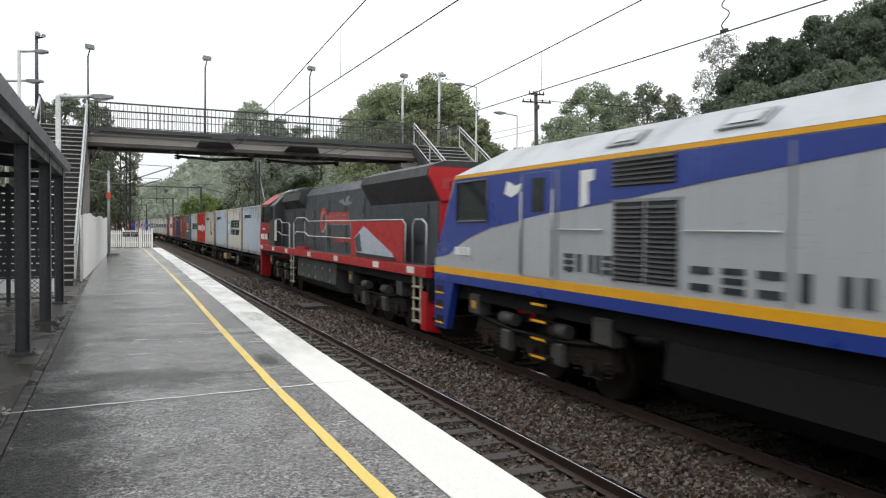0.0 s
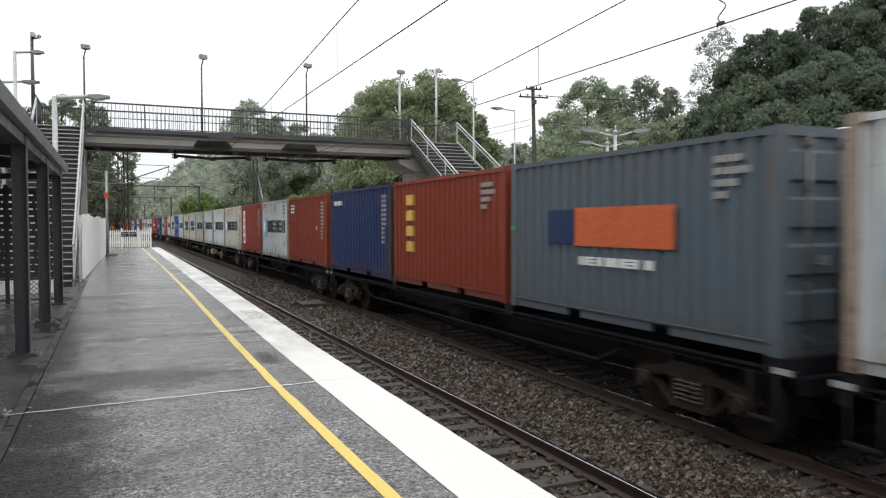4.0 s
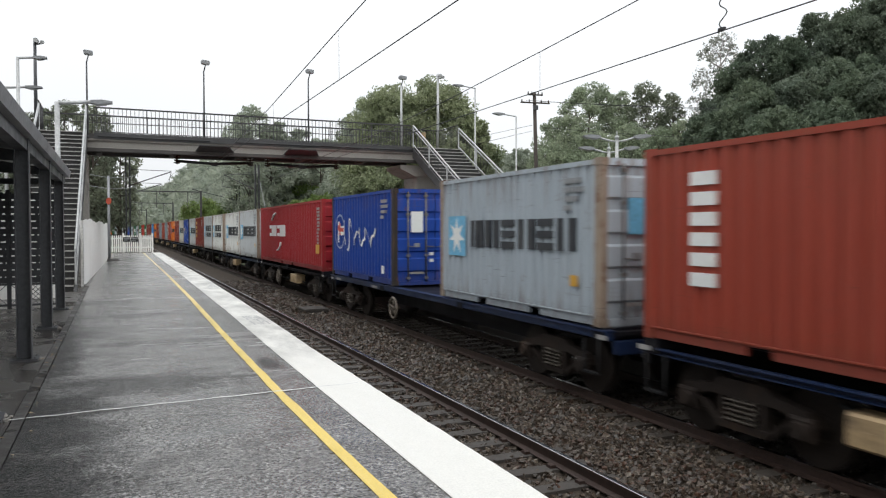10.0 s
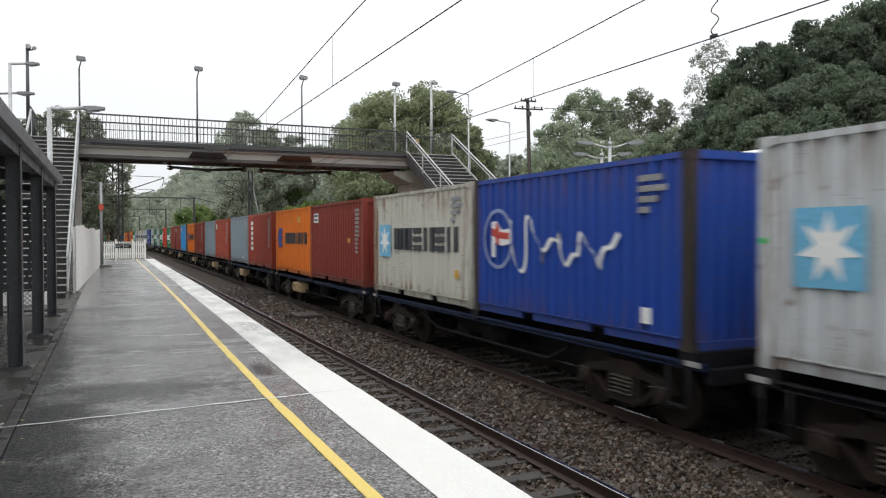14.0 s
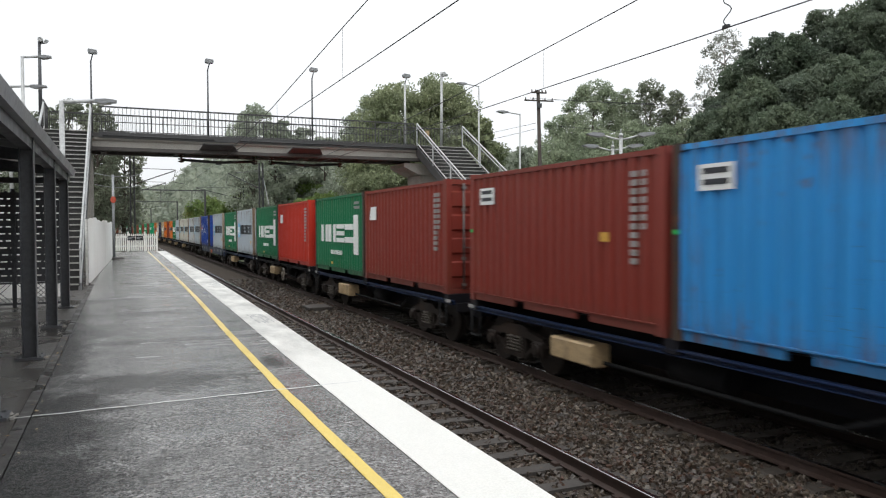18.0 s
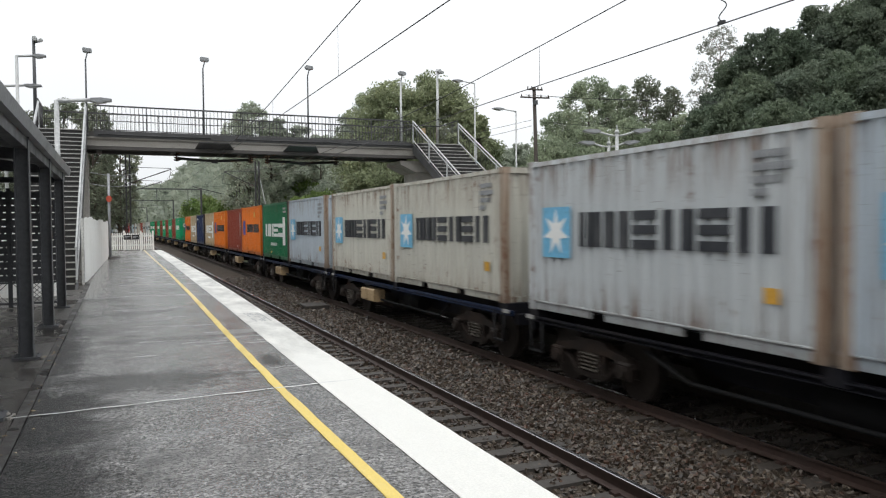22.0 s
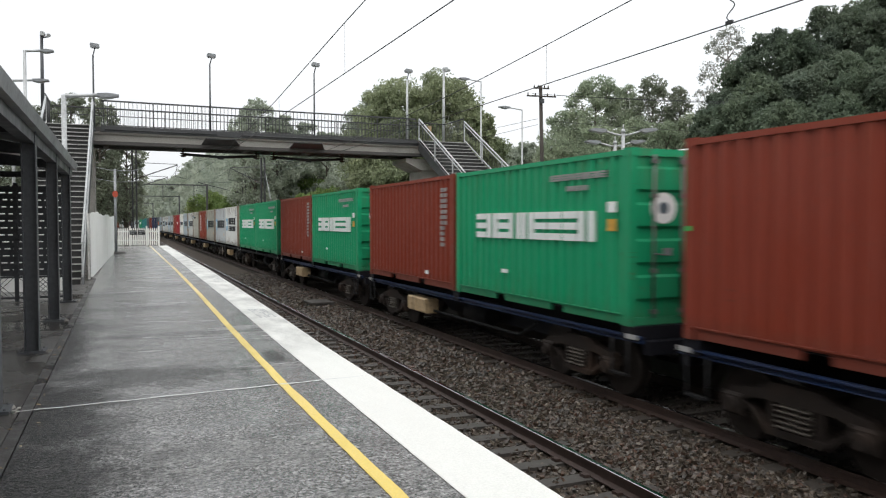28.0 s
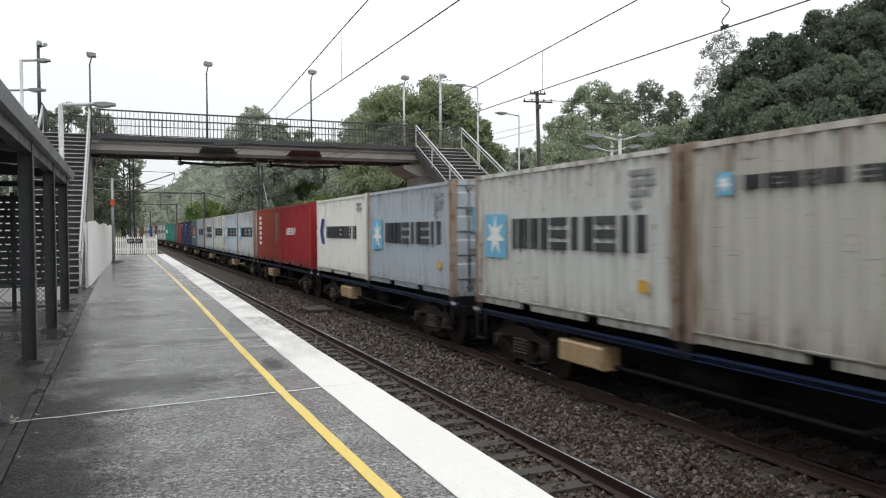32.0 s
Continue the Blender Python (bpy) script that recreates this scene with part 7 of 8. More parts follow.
def wagon(span, blue, flat, tan_at, brake_at, panel_at=None):
    half = span / 2 + 0.16
    w = thing("container_wagon", ("dark blue" if flat else "grimy black") + " skeletal container wagon running on bogies", "wagon", group="wagons of the goods train")
    sill = "wagon_blue" if (blue or flat) else "wagon_dark"
    deep = flat or 0.20
    for s in (-1, 1):
        def side(s=s):
            x = s * 1.14
            if flat:
                return Shape().box(x - 0.05, x + 0.05, -half, half, DECK - 0.03 - deep, DECK - 0.03, 0.01).box(x - 0.09, x + 0.09, -half, half, DECK - 0.06, DECK - 0.031)
            return Shape().prism([(s * 1.10, DECK - 0.225), (s * 1.18, DECK - 0.225), (s * 1.18, DECK - 0.214), (s * 1.12, DECK - 0.206), (s * 1.12, DECK - 0.160), (s * 1.20, DECK - 0.152), (s * 1.20, DECK - 0.130), (s * 1.10, DECK - 0.130)], "y", -half, half)
        part("side_sill", shared(("side_sill", s, span, flat), side, sill), None, w)
    def centre():
        ring = [(-half, DECK - 0.42), (-half, DECK - 0.10), (half, DECK - 0.10), (half, DECK - 0.42), (half - 3.0, DECK - 0.45), (half - 3.8, DECK - 0.72), (-half + 3.8, DECK - 0.72), (-half + 3.0, DECK - 0.45)]
        return Shape().prism(ring, "x", -0.22, 0.22)
    part("centre_sill", shared(("centre_sill", span), centre, "wagon_dark"), None, w)
    n = 3 if span < 14 else 4
    pads = [-span / 2 + 0.09, span / 2 - 0.09] + ([0.0] if span < 14 else [-span / 6, span / 6])
    for k, y in enumerate(pads):
        part("bolster", shared(("bolster", k, span), lambda: Shape().box(-1.20, 1.20, y - 0.14, y + 0.14, DECK - 0.20, DECK - 0.004), "wagon_dark"), None, w)
    if flat:
        part("deck", shared(("deck", span), lambda: Shape().box(-1.08, 1.08, -half, half, DECK - 0.12, DECK - 0.06), "wagon_dark"), None, w)
        for y in (half - 0.7, half - 2.2, half - 3.6, -half + 5.4, -half + 3.4, -half + 1.6) if deep > 0.3 else (half - 0.9, half - 4.6):
            part("white_mark", shared(("white_mark", y, span), lambda: plate(y + 0.26, y - 0.26, DECK - 0.03 - min(0.24, deep - 0.01), DECK - 0.10, -1.192), "chalk_faint"), None, w)
        if panel_at is not None:
            part("red_panel", shared(("red_panel", span), lambda: plate(panel_at + 0.68, panel_at - 0.68, DECK - 0.48, DECK - 0.22, -1.193), "sign_orange"), None, w, "orange-red equipment panel")
    else:
        def truss():
            sh = Shape()
            for s in (-1, 1):
                sh.path([(s * 1.05, -half + 3.1, DECK - 0.32), (s * 0.95, -half + 3.9, 0.52), (s * 0.95, half - 3.9, 0.52), (s * 1.05, half - 3.1, DECK - 0.32)], 0.035)
            return sh
        part("truss_rod", shared(("truss_rod", span), truss, "under"), None, w)
        part("brake_cylinder", shared(("brake_cylinder", span), lambda: Shape().rod((-0.55, -0.5, 0.62), (-0.55, 0.6, 0.62), 0.20, seg=12).rod((0.4, -1.6, 0.60), (0.4, -0.4, 0.60), 0.24, seg=12), "under"), None, w)
    for e in (-1, 1):
        bogie(w, e * (half - 1.75))
        part("headstock", shared(("headstock", e, span), lambda: Shape().box(-1.06, 1.06, e * half - 0.06, e * half + 0.06, DECK - 0.40, DECK - 0.20, 0.01), sill if flat else "wagon_dark"), None, w)
        part("coupler", shared(("coupler", e, span), lambda: Shape().box(-0.09, 0.09, *sorted((e * half, e * (half + 0.45))), 0.74, 0.90, 0.02).box(-0.16, 0.16, *sorted((e * (half + 0.30), e * (half + 0.54))), 0.70, 0.98, 0.04), "bogie"), None, w)
        def step(e=e):
            y = e * (half - 0.2)
            return Shape().path([(-1.22, y, DECK - 0.2), (-1.22, y, 0.45), (-1.22, y - e * 0.38, 0.45), (-1.22, y - e * 0.38, DECK - 0.2)], 0.02).box(-1.26, -1.18, min(y, y - e * 0.38), max(y, y - e * 0.38), 0.44, 0.47)
        part("end_step", shared(("end_step", e, span), step, "under"), None, w)
        part("reflector", shared(("reflector", e, span), lambda: plate(e * (half - 0.14) + 0.13, e * (half - 0.14) - 0.13, DECK - 0.18, DECK - 0.11, -1.206), "chalk_faint"), None, w, "white end plate")
    if tan_at is not None:
        part("tool_box", shared(("tool_box", tan_at, span), lambda: Shape().box(-1.20, -0.85, tan_at - 0.60, tan_at + 0.60, 0.46, 0.82, 0.03).box(-1.212, -1.201, tan_at - 0.02, tan_at + 0.02, 0.48, 0.80).box(-1.212, -1.201, tan_at + 0.30, tan_at + 0.38, 0.60, 0.66), "box_tan"), None, w, "scuffed tan equipment box")
    if brake_at is not None:
        def spoked():
            sh = Shape().ring((-1.26, brake_at, 0.60), (1, 0, 0), 0.27, 0.03, 20, 6)
            for k in range(5):
                a = 2 * math.pi * k / 5 + 0.3
                sh.rod((-1.26, brake_at, 0.60), (-1.26, brake_at + 0.26 * math.cos(a), 0.60 + 0.26 * math.sin(a)), 0.022, seg=5)
            return sh.rod((-1.30, brake_at, 0.60), (-1.10, brake_at, 0.60), 0.05)
        part("brake_wheel", shared(("brake_wheel", brake_at, span), spoked, "brake_wheel"), None, w, "pale spoked hand-brake wheel")
    return w


# ---- locomotives: origin at rail height, the far end at +y ----
def loco_bogie(l, y, frame_mat):
    b = part("bogie", Shape().box(-0.9, 0.9, y - 1.9, y + 1.9, 0.55, 0.75).box(-0.4, 0.4, y - 0.5, y + 0.5, 0.7, 1.2), frame_mat, l)
    for s in (-1, 1):
        x = s * 1.08
        ring = [(y - 2.35, 0.55), (y - 2.2, 0.86), (y - 0.9, 0.88), (y - 0.7, 0.70), (y + 0.7, 0.70), (y + 0.9, 0.88), (y + 2.2, 0.86), (y + 2.35, 0.55), (y + 1.9, 0.50), (y - 1.9, 0.50)]
        part("bogie_frame", Shape().prism(ring, "x", x - 0.08, x + 0.08), "bogie", b)
        for k in (-1.75, 0.0, 1.75):
            sh = Shape().rod((s * 0.752 - 0.065, y + k, 0.52), (s * 0.752 + 0.065, y + k, 0.52), 0.52, seg=24).rod((s * 0.67, y + k, 0.52), (s * 0.64, y + k, 0.52), 0.55, seg=24)
            part("wheel", sh, "wheel", b)
            part("axle_box", Shape().box(x - 0.02 + s * 0.05, x + 0.02 + s * 0.09, y + k - 0.2, y + k + 0.2, 0.36, 0.68, 0.03).rod((x + s * 0.1, y + k, 0.52), (x + s * 0.17, y + k, 0.52), 0.12, seg=10), "bogie", b)
            for d in (-0.42, 0.42):
                part("spring", helix(x + s * 0.06, y + k + d, 0.40, 0.68, 0.075, 4), "bogie", b)
        for k in (-0.88, 0.88):
            part("brake_cylinder", Shape().rod((x + s * 0.10, y + k - 0.24, 0.98), (x + s * 0.10, y + k + 0.24, 0.98), 0.12, seg=10), "bogie_grey", b, "grey brake cylinder")
            part("hanger_box", Shape().box(*sorted((x + s * 0.06, x + s * 0.20)), y + k - 0.16, y + k + 0.16, 0.40, 0.78, 0.03), "bogie_grey", b)
        for k in (-2.15, 2.15):
            part("sand_box", Shape().box(*sorted((x - s * 0.05, x + s * 0.22)), y + k - 0.22, y + k + 0.22, 0.92, 1.34, 0.04), "bogie_grey", b)
        part("tag_plate", Shape().box(*sorted((x + s * 0.225, x + s * 0.235)), y + 2.05, y + 2.25, 1.05, 1.2), "sticker", b)
        part("brake_pipe", Shape().path([(x + s * 0.12, y - 2.2, 0.92), (x + s * 0.14, y - 0.8, 0.80), (x + s * 0.14, y + 0.8, 0.80), (x + s * 0.12, y + 2.2, 0.92)], 0.03), "under", b)


def grey_loco():
    l = thing("hood_locomotive", "dark grey and red hood diesel locomotive with white handrails", "locomotive")
    part("underframe", Shape().box(-1.30, 1.30, -10.4, 10.6, 1.30, 1.555), "under", l)
    for s in (-1, 1):
        part("frame_sill", Shape().box(*sorted((s * 1.30, s * 1.48)), -10.55, 10.65, 1.52, 1.78, 0.015), "loco_red", l, "red frame sill")
        part("sill_step", Shape().box(*sorted((s * 1.31, s * 1.485)), 1.3, 2.8, 1.782, 1.90), "loco_red", l)
    part("walkway", Shape().box(-1.46, 1.46, -10.5, 7.2, 1.70, 1.781), "loco_grey", l)
    hood = [(-1.02, 1.785), (1.02, 1.785), (1.02, 3.86), (0.78, 4.16), (-0.78, 4.16), (-1.02, 3.86)]
    h = part("hood", Shape().prism(hood, "y", -10.2, 7.2), "loco_grey", l, "dark grey engine hood")
    part("rear_flare", Shape().prism([(-1.02, 3.30), (1.02, 3.30), (1.36, 3.88), (1.30, 4.10), (0.90, 4.24), (-0.90, 4.24), (-1.30, 4.10), (-1.36, 3.88)], "y", -10.28, -5.2), "loco_dark", l, "overhanging radiator housing")
    part("front_flare", Shape().prism([(-1.02, 3.42), (1.02, 3.42), (1.30, 3.72), (1.22, 4.05), (0.85, 4.22), (-0.85, 4.22), (-1.22, 4.05), (-1.30, 3.72)], "y", 3.1, 6.4), "loco_dark", l, "dynamic brake housing")
    part("intake_grille", Shape().add([(-1.06, 3.2, 3.43), (-1.31, 3.2, 3.71), (-1.31, 6.3, 3.71), (-1.06, 6.3, 3.43)], [(0, 1, 2, 3)]), "black", l, "black intake grille")
    for y in (3.5, 4.8, 6.1):
        part("roof_grille", Shape().prism([(-1.24, 4.09), (-0.87, 4.25), (-0.87, 4.27), (-1.25, 4.11)], "y", y, y + 0.95), "loco_roof" if y > 5 else "dark_steel", l)
    for y0, y1, z0, z1 in ((-9.6, -5.6, 2.3, 3.25), (-4.6, -2.8, 1.95, 3.6), (-2.6, -0.7, 1.95, 3.6), (-0.5, 1.4, 1.95, 3.6), (1.6, 3.0, 1.95, 3.3), (3.3, 4.8, 1.95, 3.3), (5.0, 6.8, 1.95, 3.3)):
        d = part("hood_door", Shape().box(-1.045, -1.021, y0, y1, z0, z1), "loco_grey", h)
        for z in (z0 + 0.2, z1 - 0.5):
            part("door_hinge", Shape().rod((-1.05, y0 + 0.1, z), (-1.05, y0 + 0.1, z + 0.3), 0.02, seg=6), "dark_steel", d)
    for y in (-5.15, -2.7, -0.6, 1.5, 3.05, 4.9):
        part("hood_seam", Shape().box(-1.028, -1.021, y - 0.02, y + 0.02, 1.82, 3.84), "black", h)
    for y in (-9.2, -8.1, -7.0, -5.9):
        part("radiator_seam", Shape().add([(-1.045, y, 3.31), (-1.372, y, 3.87), (-1.372, y - 0.03, 3.87), (-1.045, y - 0.03, 3.31)], [(0, 1, 2, 3)]), "black", h)
    part("rear_face", Shape().box(-1.0, 1.0, -10.30, -10.205, 1.79, 3.35).prism([(-1.02, 3.3), (1.02, 3.3), (1.34, 3.88), (1.28, 4.08), (-1.28, 4.08), (-1.34, 3.88)], "y", -10.36, -10.285), "loco_red", l, "red rear face")
    part("lamp_recess", Shape().box(-1.0, 1.0, -10.368, -10.362, 3.58, 3.82), "word_red", l, "dark red lamp recess")
    part("end_door", Shape().box(-0.35, 0.35, -10.325, -10.302, 1.85, 3.28), "loco_red", l, "red end door")
    part("jumper_box", Shape().rod((-0.8, -10.44, 2.3), (-0.8, -10.30, 2.3), 0.14, seg=12), "rail_grey", l, "grey jumper socket")
    for x in (-0.75, -0.30, 0.30, 0.75):
        part("tail_lamp", Shape().rod((x, -10.42, 3.70), (x, -10.36, 3.70), 0.075, seg=12), "lamp_red" if abs(x) > 0.5 else "light_steel", l, "round lamp")
    # cab: red foot, dark window band, red roof cut at its corners; a grey lobby behind
    c = part("cab", Shape().prism([(8.45, 1.785), (10.85, 1.785), (10.95, 2.30), (10.75, 2.80), (8.45, 2.80)], "x", -1.44, 1.44), "loco_red", l, "red driver's cab")
    part("window_band", Shape().prism([(8.45, 2.802), (10.72, 2.802), (10.50, 3.68), (8.45, 3.68)], "x", -1.43, 1.43), "loco_grey", c, "dark grey window band")
    part("cab_roof", Shape().add([(-1.46, 8.42, 3.682), (1.46, 8.42, 3.682), (1.46, 10.58, 3.682), (-1.46, 10.58, 3.682), (-0.85, 8.0, 4.19), (0.85, 8.0, 4.19), (0.85, 10.05, 4.19), (-0.85, 10.05, 4.19)],
                                 [(0, 1, 2, 3), (4, 7, 6, 5), (0, 4, 5, 1), (1, 5, 6, 2), (2, 6, 7, 3), (3, 7, 4, 0)]), "loco_red", c, "wet red cab roof")
    part("lobby", Shape().prism([(-1.435, 1.785), (1.435, 1.785), (1.435, 3.60), (0.93, 4.15), (-0.93, 4.15), (-1.435, 3.60)], "y", 7.25, 8.445), "loco_grey", c, "grey cab lobby")
    part("lobby_panel", Shape().box(-1.455, -1.437, 7.30, 8.42, 1.84, 2.88), "loco_grey", c)
    part("cab_window", Shape().prism([(10.60, 2.88), (10.10, 2.88), (10.10, 3.58), (10.44, 3.58)], "x", -1.446, -1.432), "glass", c, "dark quarter window")
    part("cab_window", Shape().box(-1.446, -1.432, 8.56, 9.92, 2.88, 3.58), "glass", c, "dark side window")
    part("cab_window", Shape().box(-1.449, -1.437, 7.80, 8.29, 2.94, 3.54), "glass", c, "dark door window")
    part("window_frame", Shape().path([(-1.447, y, z) for y, z in ((8.54, 2.86), (9.94, 2.86), (9.94, 3.60), (8.54, 3.60), (8.54, 2.86))], 0.018, 4), "black", c)
    for x in (-0.75, 0.75):
        part("windscreen", Shape().add([(x - 0.6, 10.735, 2.88), (x + 0.6, 10.735, 2.88), (x + 0.6, 10.54, 3.58), (x - 0.6, 10.54, 3.58)], [(0, 1, 2, 3)]), "glass", c)
    part("door_shield", Shape().box(-1.46, -1.43, 6.84, 7.22, 2.02, 2.94), "cream", c, "white panel beside the cab door")
    part("vent_box", Shape().box(-1.08, -1.02, 6.55, 6.9, 3.42, 3.66), "black", h)
    part("number_mark", Shape().box(-1.452, -1.442, 9.85, 10.60, 2.04, 2.30), "chalk", c, "white number bar")
    part("number_mark", Shape().box(-1.452, -1.442, 8.95, 9.65, 2.04, 2.30), "chalk", c, "white number bar")
    part("small_mark", Shape().box(-1.452, -1.442, 9.55, 10.25, 2.50, 2.56), "chalk", c)
    part("builder_plate", Shape().box(-1.452, -1.442, 8.55, 8.85, 2.05, 2.35), "bogie", c)
    # painted word on the hood as plain blocks, an oval before it and a pale wing shape above
    x = -1.052
    oval = Shape()
    ring = [(0.26 + 0.44 * math.cos(a) - 0.10 * math.sin(a), 2.93 + 0.43 * math.sin(a)) for a in [2 * math.pi * k / 24 for k in range(24)]]
    hole = [(0.22 + 0.24 * math.cos(a) - 0.06 * math.sin(a), 2.95 + 0.27 * math.sin(a)) for a in [2 * math.pi * k / 24 for k in range(24)]]
    oval.add([(x - 0.004, *p) for p in ring + hole], [(k, (k + 1) % 24, 24 + (k + 1) % 24, 24 + k) for k in range(24)])
    part("emblem", oval, "flag_red", l, "large red oval emblem")
    oval = Shape().add([(x - 0.002, p - 0.05, q - 0.05) for p, q in ring + hole], [(k, (k + 1) % 24, 24 + (k + 1) % 24, 24 + k) for k in range(24)])
    part("emblem_shade", oval, "loco_roof", l, "pale shadow of the emblem")
    word, shadow = Shape(), Shape()
    for y0, y1, z0, z1 in word_strokes("nnmenenee", -0.25, -3.75, 2.97, 0.40, 0.16)[:18]:
        word.box(x - 0.008, x - 0.002, y1, y0, z0, z1)
        shadow.box(x - 0.0018, x, y1 - 0.04, y0 - 0.04, z0 - 0.05, z1 - 0.05)
    part("lettering", word, "flag_red", l, "red block lettering")
    part("lettering_shadow", shadow, "rail_grey", l, "pale shadow of the lettering")
    part("small_lettering", Shape().box(-1.056, -1.048, -3.64, -1.22, 2.16, 2.32), "word_red", l, "small red lettering bar")
    part("wing_emblem", Shape().prism([(-1.8, 3.52), (-2.3, 3.60), (-2.5, 3.44), (-2.75, 3.66), (-3.1, 3.68), (-2.9, 3.52), (-3.3, 3.42), (-2.7, 3.36), (-2.4, 3.40)], "x", -1.054, -1.047), "rail_grey", l, "pale grey wing emblem")
    # side board with a picture as plain shapes
    p = part("side_board", Shape().box(-1.475, -1.455, -9.05, -4.65, 1.80, 2.82), "loco_red", l, "red board with a pale train shape")
    part("board_shape", Shape().prism([(-5.2, 1.95), (-5.0, 2.35), (-5.9, 2.70), (-8.3, 2.0), (-8.4, 1.88), (-5.4, 1.84)], "x", -1.484, -1.477), "truck_shape", p, "pale wedge shape")
    part("board_shape", Shape().prism([(-5.25, 1.95), (-5.05, 2.33), (-5.55, 2.50), (-5.75, 1.97)], "x", -1.490, -1.485), "loco_grey", p, "dark nose shape")
    part("board_shape", Shape().prism([(-5.2, 1.83), (-5.2, 1.93), (-8.6, 1.90), (-8.6, 1.83)], "x", -1.490, -1.485), "black", p, "dark shadow shape")
    rails = [[(7.05, 2.98), (6.2, 2.98), (5.7, 2.82), (4.4, 2.82), (4.2, 2.70), (4.2, 1.80)], [(7.05, 2.42), (6.3, 2.42), (5.8, 2.30), (4.35, 2.30)],
             [(3.4, 1.80), (3.4, 2.82), (2.9, 3.0), (1.5, 3.0), (0.9, 2.86), (-4.6, 2.86)], [(3.3, 2.36), (2.9, 2.45), (1.5, 2.45), (0.9, 2.32), (-4.6, 2.32)],
             [(-9.1, 1.80), (-9.1, 2.75), (-8.9, 2.86), (-4.7, 2.86)], [(-10.45, 1.80), (-10.45, 2.75), (-10.2, 2.86), (-9.75, 2.86), (-9.6, 2.75), (-9.6, 1.80)]]
    for r in rails:
        part("handrail", Shape().path([(-1.43, y, z) for y, z in r], 0.020), "light_steel", l, "white handrail")
    for y in (4.2, 3.4):
        part("gate_post", Shape().box(-1.445, -1.415, y - 0.06, y + 0.06, 1.785, 2.78), "light_steel", l, "broad pale handrail post")
    for y in (1.5, -1.6, -4.5, 5.7):
        part("handrail_post", Shape().rod((-1.43, y, 1.79), (-1.43, y, 2.85), 0.014, seg=6), "rail_grey", l)
    for y in (-9.6, -3.0, 0.6, 4.6, 7.4, -7.0, 10.2):
        part("white_plate", Shape().box(-1.492, -1.481, y - 0.24, y + 0.24, 1.58, 1.74), "cream", l)
    for y in (3.6, -9.95):
        lad = Shape()
        for o in (-0.22, 0.22):
            lad.box(-1.46, -1.42, y + o - 0.03, y + o + 0.03, 0.42, 1.55)
        for z in (0.45, 0.72, 0.99, 1.26):
            lad.box(-1.50, -1.36, y - 0.22, y + 0.22, z, z + 0.03)
        part("ladder", lad, "ladder_cream", l, "cream steel ladder")
    t = part("fuel_tank", Shape().prism([(-1.30, 1.45), (-1.34, 0.75), (-1.05, 0.48), (1.05, 0.48), (1.34, 0.75), (1.30, 1.45)], "y", -2.5, 3.1), "tank_grey", l, "dusty dark grey fuel tank")
    for k in range(5):
        for z in (0.78, 1.15):
            part("tank_cover", Shape().rod((-1.36, 2.2 - k * 1.0, z + 0.05), (-1.335, 2.2 - k * 1.0, z + 0.05), 0.06, seg=8), "rail_grey", t)
    loco_bogie(l, 6.6, "bogie")
    loco_bogie(l, -6.2, "bogie")
    for e, y in ((1, 10.62), (-1, -10.42)):
        part("headstock", Shape().box(-1.40, 1.40, *sorted((y, y + e * 0.12)), 1.0, 1.55), "under" if e < 0 else "loco_red", l, "dark headstock" if e < 0 else "red headstock")
        for q in (-1, 1):
            part("corner_guard", Shape().prism([(q * 1.44, 1.2), (q * 1.44, 0.30), (q * 1.05, 0.22), (q * 0.9, 1.0)], "y", *sorted((y - e * 0.25, y + e * 0.08))), "loco_red", l, "red corner guard")
        part("plough", Shape().prism([(-1.3, 0.62), (1.3, 0.62), (1.0, 0.16), (-1.0, 0.16)], "y", *sorted((y + e * 0.02, y + e * 0.2))), "bogie", l)
        part("coupler", Shape().box(-0.14, 0.14, *sorted((y, y + e * 0.62)), 0.74, 0.98, 0.03), "bogie", l)
    return l


